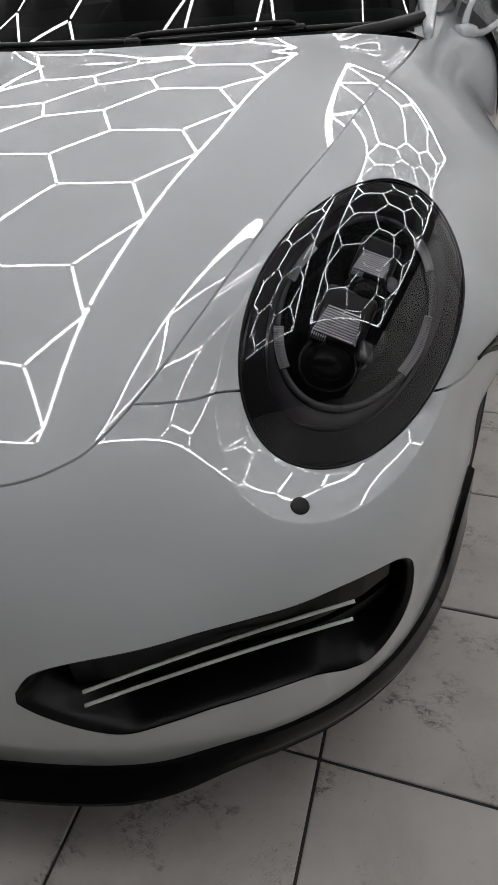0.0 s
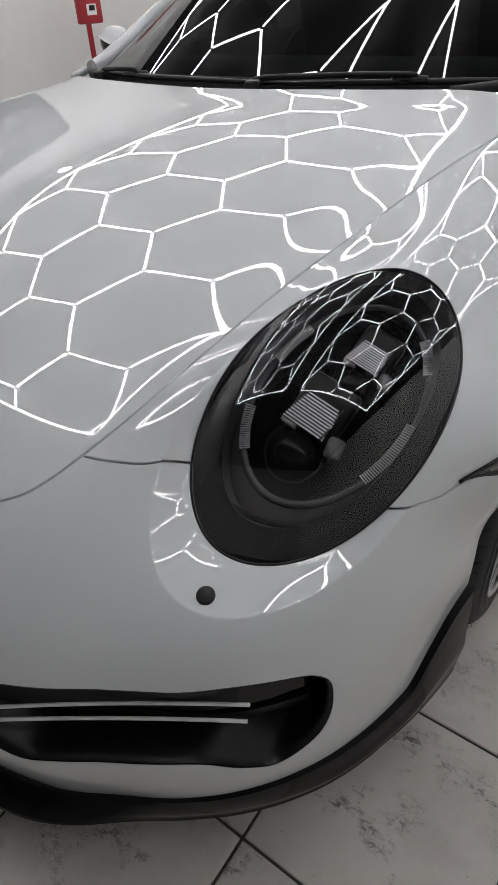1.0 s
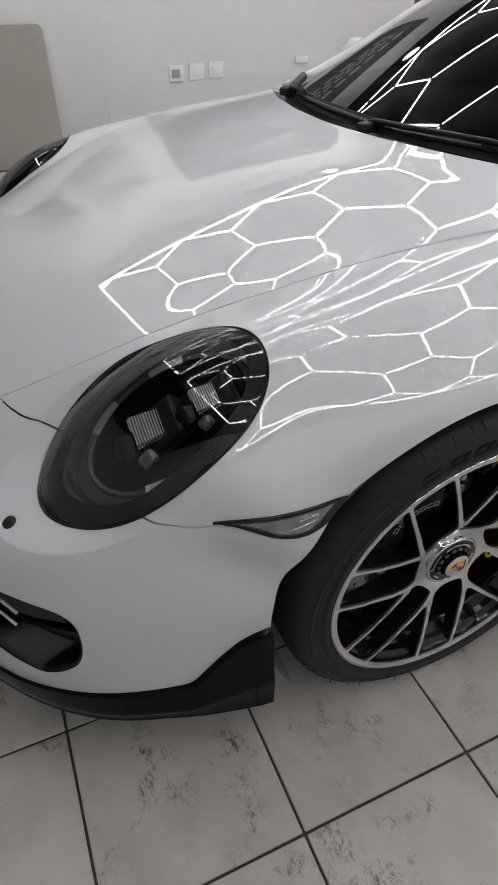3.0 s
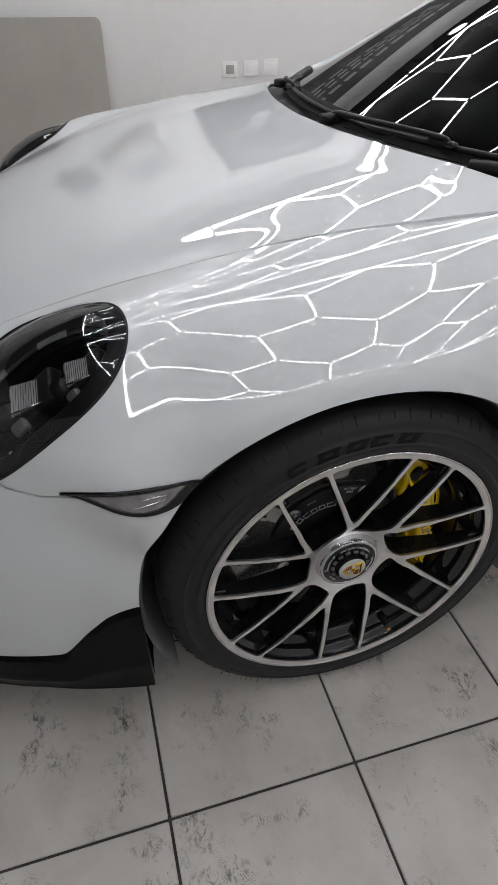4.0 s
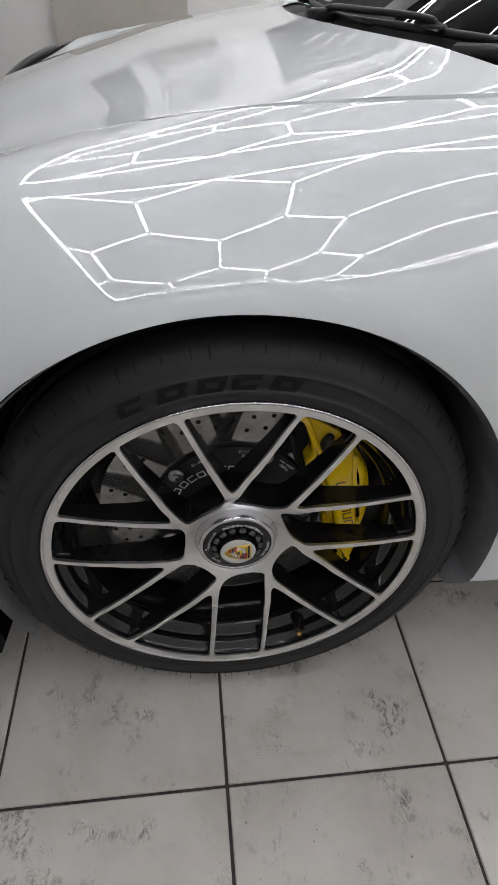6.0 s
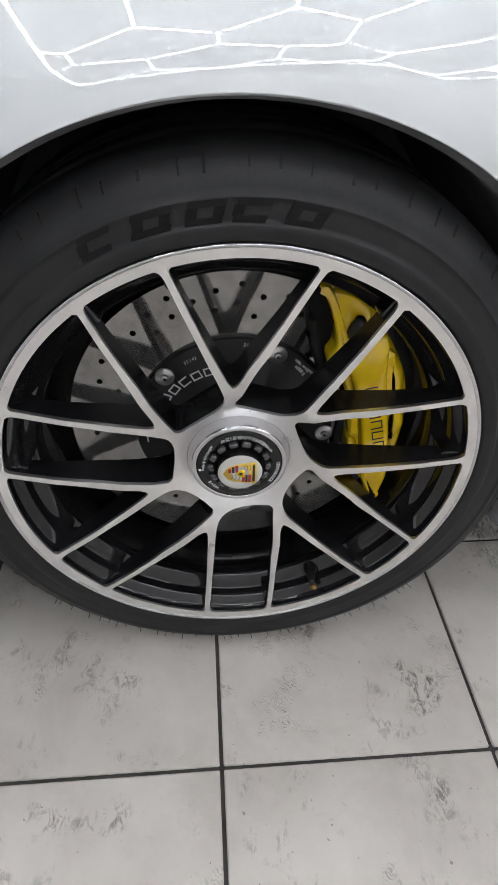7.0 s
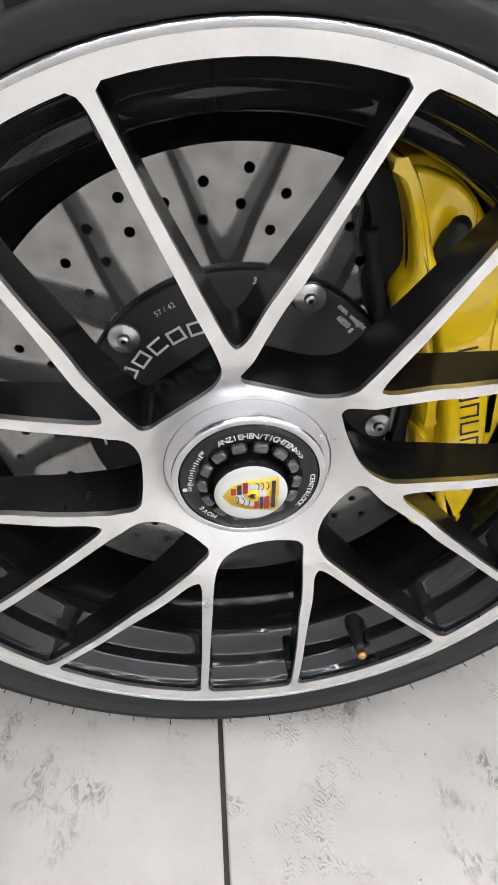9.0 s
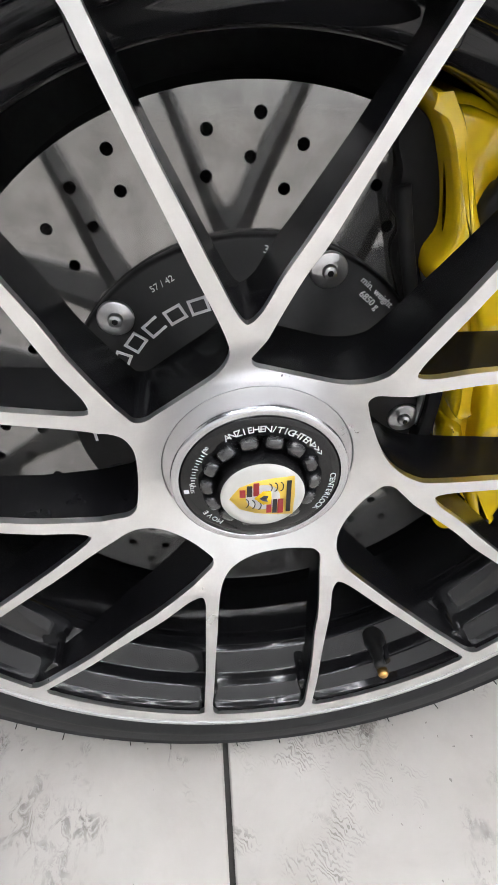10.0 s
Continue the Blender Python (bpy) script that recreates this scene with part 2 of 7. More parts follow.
def tube(points, radius, n=8, closed=False):
    bm = bmesh.new()
    pts = [Vector(p) for p in points]
    rings = []
    side = None
    for i, p in enumerate(pts):
        a = pts[i - 1] if (i or closed) else p
        b = pts[(i + 1) % len(pts)] if (i + 1 < len(pts) or closed) else p
        d = (b - a).normalized()
        if side is None:
            side = d.orthogonal()
        side = (side - d * side.dot(d)).normalized()
        up = d.cross(side)
        r = radius(i / max(1, len(pts) - 1)) if callable(radius) else radius
        rings.append([bm.verts.new(p + r * (side * math.cos(2 * math.pi * k / n) + up * math.sin(2 * math.pi * k / n))) for k in range(n)])
    for i in range(len(rings) - (0 if closed else 1)):
        p, q = rings[i], rings[(i + 1) % len(rings)]
        for k in range(n):
            bm.faces.new((p[k], p[(k + 1) % n], q[(k + 1) % n], q[k]))
    if not closed:
        bm.faces.new(rings[0][::-1])
        bm.faces.new(rings[-1])
    return bm


def spline(points, n, closed=False):
    """Points on a Catmull-Rom curve through the given ones."""
    p = [Vector(q) for q in points]
    out, m = [], len(p)
    spans = m if closed else m - 1
    for i in range(spans):
        if closed:
            a, b, c, d = p[i - 1], p[i], p[(i + 1) % m], p[(i + 2) % m]
        else:
            b, c = p[i], p[i + 1]
            a = p[i - 1] if i else b * 2 - c
            d = p[i + 2] if i + 2 < m else c * 2 - b
        for k in range(n):
            t = k / n
            out.append(0.5 * (2 * b + (c - a) * t + (2 * a - 5 * b + 4 * c - d) * t * t + (3 * b - a - 3 * c + d) * t ** 3))
    if not closed:
        out.append(p[-1])
    return out


def inside(poly, pts):
    """Which of the points lie inside the closed polygon (arrays of 2D points)."""
    x, y = pts[:, 0], pts[:, 1]
    r = np.zeros(len(pts), bool)
    a, b = poly, np.roll(poly, -1, 0)
    for (x0, y0), (x1, y1) in zip(a, b):
        if y0 != y1:
            r ^= ((y0 > y) != (y1 > y)) & (x < (x1 - x0) * (y - y0) / (y1 - y0) + x0)
    return r


def triangulate(outer, holes=(), step=None, crease=()):
    """Triangles of a flat region: an outer loop, holes, and inner points on a grid. Returns points, triangles, loops."""
    from mathutils.geometry import delaunay_2d_cdt
    verts, edges, loops = [], [], []
    for loop in (outer, *holes):
        base = len(verts)
        verts += [Vector((float(p[0]), float(p[1]))) for p in loop]
        ids = list(range(base, base + len(loop)))
        loops.append(ids)
        edges += [(i, ids[(k + 1) % len(ids)]) for k, i in enumerate(ids)]
    if step is not None:
        lo, hi = np.min(outer, 0), np.max(outer, 0)
        gx, gy = np.meshgrid(np.arange(lo[0] + step[0] / 2, hi[0], step[0]), np.arange(lo[1] + step[1] / 2, hi[1], step[1]))
        g = np.stack([gx.ravel(), gy.ravel()], 1)
        keep = inside(np.asarray(outer), g)
        for h in holes:
            keep &= ~inside(np.asarray(h), g)
        edge = np.concatenate([np.asarray(q, float) for q in (outer, *holes)])
        if len(crease):
            fold = np.asarray(crease, float)
            fold = fold[inside(np.asarray(outer), fold)]
            near = np.array([(((edge - q) / step) ** 2).sum(1).min() for q in fold]) if len(fold) else np.zeros(0)
            fold = fold[near > 0.05]
            verts += [Vector((float(p[0]), float(p[1]))) for p in fold]
            edge = np.concatenate([edge, fold])
        g = g[keep]
        sc = 1 / np.asarray(step)
        if len(g):
            d = np.full(len(g), 9.0)
            for k in range(0, len(edge), 200):
                e = edge[k:k + 200]
                d = np.minimum(d, np.sqrt((((g[:, None] - e[None]) * sc) ** 2).sum(2)).min(1))
            g = g[d > 0.45]
        verts += [Vector((float(p[0]), float(p[1]))) for p in g]
    vo, _, fo, vmap, _, _ = delaunay_2d_cdt(verts, edges, [], 0, 1e-7)
    pts = np.array([(v.x, v.y) for v in vo])
    tri = np.array([f for f in fo if len(f) == 3])
    cen = pts[tri].mean(1)
    keep = inside(np.asarray(outer), cen)
    for h in holes:
        keep &= ~inside(np.asarray(h), cen)
    back = {}
    for i, olds in enumerate(vmap):
        for o in olds:
            back[o] = i
    return pts, tri[keep], [[back[i] for i in ids] for ids in loops]


def plate(outer, holes, thick, to3d, name, mat, step=None, bevel=0.0):
    """A flat shape with holes laid on a surface: to3d(2D points, depth) gives 3D points. Front, walls and back."""
    pts, tri, loops = triangulate(outer, holes, step)
    n = len(pts)
    front, back = to3d(pts, 0.0), to3d(pts, thick)
    V = [*front, *back]
    F = [tuple(t) for t in tri] + [tuple(t[::-1] + n) for t in tri]
    for ids in loops:
        for k, i in enumerate(ids):
            j = ids[(k + 1) % len(ids)]
            F.append((i, j, j + n, i + n))
    me = bpy.data.meshes.new(name)
    me.from_pydata([tuple(map(float, v)) for v in V], [], [tuple(int(q) for q in f) for f in F])
    bm = bmesh.new()
    bm.from_mesh(me)
    bmesh.ops.recalc_face_normals(bm, faces=bm.faces)
    bm.to_mesh(me)
    bm.free()
    me.polygons.foreach_set("use_smooth", [True] * len(me.polygons))
    smooth_by_angle(me, 35)
    me.materials.append(mat)
    return me


def lettering(text, size, mat, parent, m, name="lettering", depth=0.0004, label=""):
    c = bpy.data.curves.new(name, "FONT")
    c.body, c.size, c.align_x, c.align_y, c.extrude = text, size, "CENTER", "CENTER", depth
    ob = bpy.data.objects.new(name, c)
    dg = bpy.context.evaluated_depsgraph_get()
    scene.collection.objects.link(ob)
    dg.update()
    me = bpy.data.meshes.new_from_object(ob.evaluated_get(bpy.context.evaluated_depsgraph_get()))
    bpy.data.objects.remove(ob)
    me.materials.clear()
    me.materials.append(mat)
    out = new(name, me)
    out.parent = parent
    out.matrix_basis = m
    if label:
        tagged(out, label)
    return out


# ---- the car's front skin: nine lines run from the windscreen forward over the nose and down to the chin ----
# The car's nose points to -y, its left side to +x; the front axle is at y = 0.
LINES = [
    [(0, 0.9506, 1.014), (0, 0.5982, 0.9557), (0, 0.2962, 0.9113), (0, 0.0437, 0.8736), (0, -0.1895, 0.8312), (0, -0.3702, 0.7816),
     (0, -0.5742, 0.7108), (0, -0.751, 0.6322), (0, -0.885, 0.5307), (0, -0.95, 0.417), (0, -0.9693, 0.3002), (0, -0.9515, 0.1906)],
    [(0.2497, 0.9506, 1.0043), (0.2506, 0.5983, 0.9508), (0.251, 0.2957, 0.9098), (0.2507, 0.0429, 0.8749), (0.25, -0.1891, 0.8253), (0.2502, -0.3702, 0.7763),
     (0.2502, -0.572, 0.7057), (0.25, -0.7356, 0.6265), (0.2523, -0.8705, 0.5388), (0.2521, -0.9303, 0.417), (0.2507, -0.9495, 0.3002), (0.2495, -0.9319, 0.1906)],
    [(0.4591, 0.9507, 0.9741), (0.4604, 0.599, 0.9352), (0.4616, 0.2957, 0.9017), (0.4614, 0.0435, 0.8655), (0.4601, -0.1881, 0.8178), (0.4597, -0.3672, 0.7653),
     (0.4652, -0.5329, 0.6999), (0.4703, -0.6738, 0.634), (0.4775, -0.7911, 0.5558), (0.485, -0.8741, 0.4362), (0.4821, -0.9015, 0.3003), (0.4796, -0.8835, 0.1903)],
    [(0.5695, 0.9506, 0.9579), (0.57, 0.6005, 0.9249), (0.5707, 0.2983, 0.8908), (0.5748, 0.0467, 0.8596), (0.5786, -0.1822, 0.8095), (0.5744, -0.3607, 0.7569),
     (0.5745, -0.4979, 0.7057), (0.5786, -0.6063, 0.6265), (0.5863, -0.7283, 0.5481), (0.5996, -0.8111, 0.4374), (0.5943, -0.8474, 0.3007), (0.5849, -0.8299, 0.19)],
    [(0.6791, 0.9504, 0.9494), (0.6842, 0.6042, 0.8939), (0.6872, 0.304, 0.8625), (0.6898, 0.0516, 0.8456), (0.6915, -0.1786, 0.8129), (0.6905, -0.3391, 0.7822),
     (0.6911, -0.4836, 0.6993), (0.6764, -0.5587, 0.5823), (0.6862, -0.7019, 0.5517), (0.7033, -0.7658, 0.4375), (0.6948, -0.7918, 0.3006), (0.6855, -0.7755, 0.1898)],
    [(0.788, 0.95, 0.9074), (0.7652, 0.6054, 0.8529), (0.7743, 0.3039, 0.8201), (0.7881, 0.0547, 0.8053), (0.7875, -0.1743, 0.7796), (0.7798, -0.3255, 0.7484),
     (0.7988, -0.4431, 0.6846), (0.794, -0.5363, 0.6063), (0.7857, -0.6253, 0.5307), (0.7920, -0.6676, 0.4214), (0.7860, -0.6880, 0.3), (0.7815, -0.6765, 0.1898)],
    [(0.8567, 0.95, 0.7991), (0.8534, 0.6001, 0.7919), (0.8311, 0.3024, 0.7556), (0.8611, 0.0515, 0.7519), (0.8628, -0.1762, 0.7159), (0.8611, -0.2981, 0.669),
     (0.8682, -0.3943, 0.6254), (0.8404, -0.4571, 0.5541), (0.8440, -0.5070, 0.4799), (0.8420, -0.5435, 0.4), (0.8405, -0.5515, 0.3), (0.8405, -0.5470, 0.19)],
    [(0.8698, 0.9498, 0.6), (0.875, 0.5998, 0.6201), (0.8786, 0.2995, 0.6347), (0.9104, 0.0502, 0.6551), (0.8962, -0.1796, 0.6336), (0.8826, -0.2696, 0.595),
     (0.9001, -0.3319, 0.5509), (0.8745, -0.3598, 0.48), (0.8735, -0.3799, 0.42), (0.8710, -0.3898, 0.3599), (0.8690, -0.3899, 0.28), (0.8690, -0.385, 0.19)],
    [(0.8654, 0.9499, 0.2501), (0.8797, 0.5998, 0.2998), (0.9043, 0.3005, 0.3601), (0.9135, 0.0499, 0.4196), (0.9043, -0.1203, 0.45), (0.9071, -0.1817, 0.4496),
     (0.8926, -0.2203, 0.4199), (0.8840, -0.25, 0.38), (0.8800, -0.27, 0.34), (0.8765, -0.28, 0.3), (0.8750, -0.28, 0.25), (0.8750, -0.275, 0.19)],
]


def bspline(n, u):
    """Weights of a clamped-by-reflection uniform cubic B-spline with n control points at u in 0..n-1."""
    i = np.clip(np.floor(u).astype(int), 0, n - 2)
    t = u - i
    w = [(1 - t) ** 3 / 6, (3 * t ** 3 - 6 * t * t + 4) / 6, (-3 * t ** 3 + 3 * t * t + 3 * t + 1) / 6, t ** 3 / 6]
    M = np.zeros((len(u), n))
    rows = np.arange(len(u))
    for k in range(4):
        j = i + k - 1
        lo, hi = j < 0, j > n - 1
        mid = ~(lo | hi)
        np.add.at(M, (rows[mid], j[mid]), w[k][mid])
        for sel, a, b in ((lo, 0, 1), (hi, n - 1, n - 2)):      # a ghost point mirrored through the end
            np.add.at(M, (rows[sel], np.full(sel.sum(), a)), 2 * w[k][sel])
            np.add.at(M, (rows[sel], np.full(sel.sum(), b)), -w[k][sel])
    return M


class Skin:
    """A smooth surface near a net of lines. u runs along a line, v from line to line."""

    def __init__(self, lines, mirror=True, fit=0.85, flip=False):
        self.sign = 1.0 if flip else -1.0
        C = np.array(lines, float)                       # v, u, xyz
        self.mirror, self.nv, self.nu = mirror, C.shape[0], C.shape[1]
        if mirror:
            left = C[:0:-1] * np.array([-1, 1, 1])
            C = np.concatenate([left, C])
        self.goal = C
        self.c = C.copy()
        u, v = np.arange(C.shape[1], dtype=float), np.arange(C.shape[0], dtype=float)
        A, B = bspline(C.shape[0], v), bspline(C.shape[1], u)
        for _ in range(3):
            self.c += fit * (self.goal - np.einsum("ai,bj,ijk->abk", A, B, self.c))
        self.off = self.nv - 1 if mirror else 0
        self.table = {}
        self.scoop = None

    def at(self, uv):
        uv = np.atleast_2d(uv)
        B, A = bspline(self.c.shape[1], uv[:, 0]), bspline(self.c.shape[0], uv[:, 1] + self.off)
        P = np.einsum("ni,nj,ijk->nk", A, B, self.c)
        return P + self.scoop(P, uv) if self.scoop else P

    def normal(self, uv):
        uv = np.atleast_2d(np.asarray(uv, float))
        e = 1e-3
        lim = lambda q: np.stack([np.clip(q[:, 0], 0, self.nu - 1), np.clip(q[:, 1], -self.off, self.nv - 1)], 1)
        a = self.at(lim(uv + (e, 0))) - self.at(lim(uv - (e, 0)))
        b = self.at(lim(uv + (0, e))) - self.at(lim(uv - (0, e)))
        n = np.cross(b, a)
        n = n / np.linalg.norm(n, axis=1)[:, None]
        return self.sign * n

    def find(self, pts, d1, d2, box_uv=None):
        """The uv at which the surface, seen along d1 x d2, shows at the given 2D places (measured along d1 and d2)."""
        d1, d2 = np.array(d1, float), np.array(d2, float)
        face = np.cross(d1, d2)
        u0, u1, v0, v1 = box_uv or (0, self.nu - 1, 0, self.nv - 1)
        key = (u0, u1, v0, v1)
        if key not in self.table:
            gu, gv = np.meshgrid(np.linspace(u0, u1, 110), np.linspace(v0, v1, 110), indexing="ij")
            g = np.stack([gu.ravel(), gv.ravel()], 1)
            self.table[key] = (g, self.at(g), self.normal(g))
        g, P, N = self.table[key]
        ok = (N @ face) > 0.02
        Q = np.stack([P @ d1, P @ d2], 1)
        out = []
        for p in np.atleast_2d(pts):
            d = ((Q - p) ** 2).sum(1) + np.where(ok, 0, 9)
            w = g[d.argmin()].copy()
            for _ in range(8):
                e = 1e-4
                f0 = self.at(w)[0]
                r = np.array([f0 @ d1, f0 @ d2]) - p
                fu, fv = self.at(w + (e, 0))[0] - f0, self.at(w + (0, e))[0] - f0
                J = np.array([[fu @ d1, fv @ d1], [fu @ d2, fv @ d2]]) / e
                if abs(np.linalg.det(J)) < 1e-7:
                    break
                st = np.linalg.solve(J, -r)
                w = w + np.clip(st, -0.4, 0.4)
                w = np.array([np.clip(w[0], u0, u1), np.clip(w[1], v0, v1)])
            out.append(w)
        return np.array(out)


E3 = (0.9522, -0.0235, -0.3046), (0.1892, 0.8282, 0.5275)       # the headlight's short and long axes
LC = np.array((0.692, -0.489, 0.671))
ARCH = (-0.003, 0.329, 0.377)                                   # the wheel arch: centre and radius in side view


def wave_of(way, c):
    """A low Fourier series round the lamp."""
    return c[0] + sum(c[2 * k - 1] * np.cos(k * way) + c[2 * k] * np.sin(k * way) for k in range(1, (len(c) + 1) // 2))


RECESS = {}


def body_relief(P, uv):
    """The shallow recess round the lower half of each headlight, and the sharp valley between bonnet and wing."""
    a, b = np.array(E3[0]), np.array(E3[1])
    face, side = np.cross(a, b), np.where(P[:, :1] < 0, -1.0, 1.0)
    Q = P * np.concatenate([side, np.ones((len(P), 2))], 1) - LC
    p, q = Q @ a, Q @ b
    lamp = np.hypot(p / 0.126, q / 0.202)
    rim = np.hypot((p - 0.004) / 0.138, (q + 0.042) / 0.231)
    s = np.clip((1 - rim) / (1 - rim + np.maximum(lamp - 1, 0) * 1.0 + 1e-6), 0, 1)
    fade = np.clip((0.02 - q) / 0.13, 0, 1)
    s = np.where(lamp < 1, 1.0, np.where(rim < 1, s, 0))
    # a straight slope from the rim of the recess down to the lamp's edge
    h, way = Q @ face, np.arctan2((q + 0.02) / 0.2, p / 0.13)
    goal = (1 - s) * wave_of(way, RECESS["rim"]) + s * (wave_of(way, RECESS["lamp"]) - 0.010)
    drop = np.where(s > 0, goal - h, 0.0)
    weight = (rim < 1) * fade * fade * (3 - 2 * fade) * (np.abs(Q).max(1) < 0.5)
    out = face * (drop * weight)[:, None]
    out = out * np.concatenate([side, np.ones((len(P), 2))], 1)
    deep = np.interp(uv[:, 0], [2.0, 3.0, 3.6, 4.2, 5.0, 5.6, 6.3], [0.0, 0.0020, 0.0032, 0.0042, 0.0042, 0.0030, 0.0])
    fold = np.interp(uv[:, 0], [2.5, 3.2, 4.0, 4.9, 5.6], [3.25, 3.10, 2.84, 2.60, 2.45])
    x = np.minimum(1.0, np.sqrt(((np.abs(uv[:, 1]) - fold) / 0.55) ** 2 + 0.006))
    out[:, 2] -= deep * (1 - x) ** 2
    past = np.hypot(P[:, 1] - ARCH[0], P[:, 2] - ARCH[1]) - ARCH[2]
    roll = np.clip(1 - past / 0.034, 0, 1.3) ** 1.2 * (np.abs(P[:, 0]) > 0.80) * np.clip((P[:, 2] - 0.36) / 0.12, 0, 1)
    out[:, 0] -= side[:, 0] * 0.0042 * roll
    return out


SKIN = Skin(LINES)
for key, cx, cy, sx, sy in (("rim", 0.004, -0.042, 0.138, 0.231), ("lamp", 0.0, 0.0, 0.126, 0.202)):
    a, b = np.array(E3[0]), np.array(E3[1])
    t = np.linspace(0, 2 * np.pi, 72, endpoint=False)
    c2 = np.stack([cx + sx * np.cos(t), cy + sy * np.sin(t)], 1)
    at3 = SKIN.at(SKIN.find(c2 + (LC @ a, LC @ b), a, b, (3.5, 10.5, 2, 7.5))) - LC
    way = np.arctan2((at3 @ b + 0.02) / 0.2, at3 @ a / 0.13)
    M = np.stack([np.ones_like(way)] + [g(k * way) for k in (1, 2, 3, 4) for g in (np.cos, np.sin)], 1)
    RECESS[key] = np.linalg.lstsq(M, at3 @ np.cross(a, b), rcond=None)[0]
SKIN.table.clear()
SKIN.scoop = body_relief


def bonnet_lines():
    """The bonnet runs on evenly to its seam: its outer lines carry on the slope of the inner ones instead of rising into the wing."""
    out = [list(l) for l in LINES]
    for j in range(12):
        share = (0.0, 0.0, 0.12, 0.42, 0.53, 0.53, 0.48, 0.38, 0.3, 0.3, 0.3, 0.3)[j]
        (x1, _, z1), (x2, _, z2), (x0, _, z0) = out[1][j], out[2][j], out[0][j]
        s1, s2 = (z1 - z0) / (x1 - x0), (z2 - z1) / (x2 - x1)
        bend = min(0.0, (s2 - s1) / ((x2 - x0) / 2))
        x3, y3, z3 = out[3][j]
        s3 = s2 * (1, 1, 1, 0.95, 0.88, 0.85, 0.9, 1, 1, 1, 1, 1)[j]
        z3 = z2 + s3 * (x3 - x2)
        out[3][j] = (x3, y3, out[3][j][2] + share * (z3 - out[3][j][2]))
        for k in range(4, 9):
            xk, yk, zk = out[k][j]
            s3 += bend * 0.10
            z3 += s3 * max(0.02, xk - out[k - 1][j][0])
            out[k][j] = (xk, yk, zk + share * (z3 - zk))
    return out


def bonnet_relief(P, uv):
    """The bonnet sweeps up a little in its last hand's width before the windscreen."""
    rear = np.interp(np.abs(P[:, 0]), [0, 0.185, 0.32, 0.42, 0.52, 0.60, 0.684], [0.176, 0.188, 0.212, 0.240, 0.277, 0.320, 0.385])
    out = np.zeros_like(P)
    out[:, 2] = 0.0032 * np.clip(1 - (rear - P[:, 1]) / 0.10, 0, 1.2) ** 2 * np.clip((0.66 - np.abs(P[:, 0])) / 0.12, 0, 1)
    return out


BONNET = Skin(bonnet_lines())
BONNET.scoop = bonnet_relief


def resample(uv, skin, gap, closed=True):
    """Even steps in metres along a loop of uv points."""
    uv = np.asarray(uv, float)
    if closed:
        uv = np.concatenate([uv, uv[:1]])
    fine = np.concatenate([uv[i] + np.linspace(0, 1, 12, endpoint=False)[:, None] * (uv[i + 1] - uv[i]) for i in range(len(uv) - 1)] + [uv[-1:]])
    P = skin.at(fine)
    s = np.concatenate([[0], np.cumsum(np.linalg.norm(np.diff(P, axis=0), axis=1))])
    n = max(4, int(s[-1] / gap))
    t = np.linspace(0, s[-1], n + 1)
    out = np.stack([np.interp(t, s, fine[:, k]) for k in range(2)], 1)
    return out[:-1] if closed else out


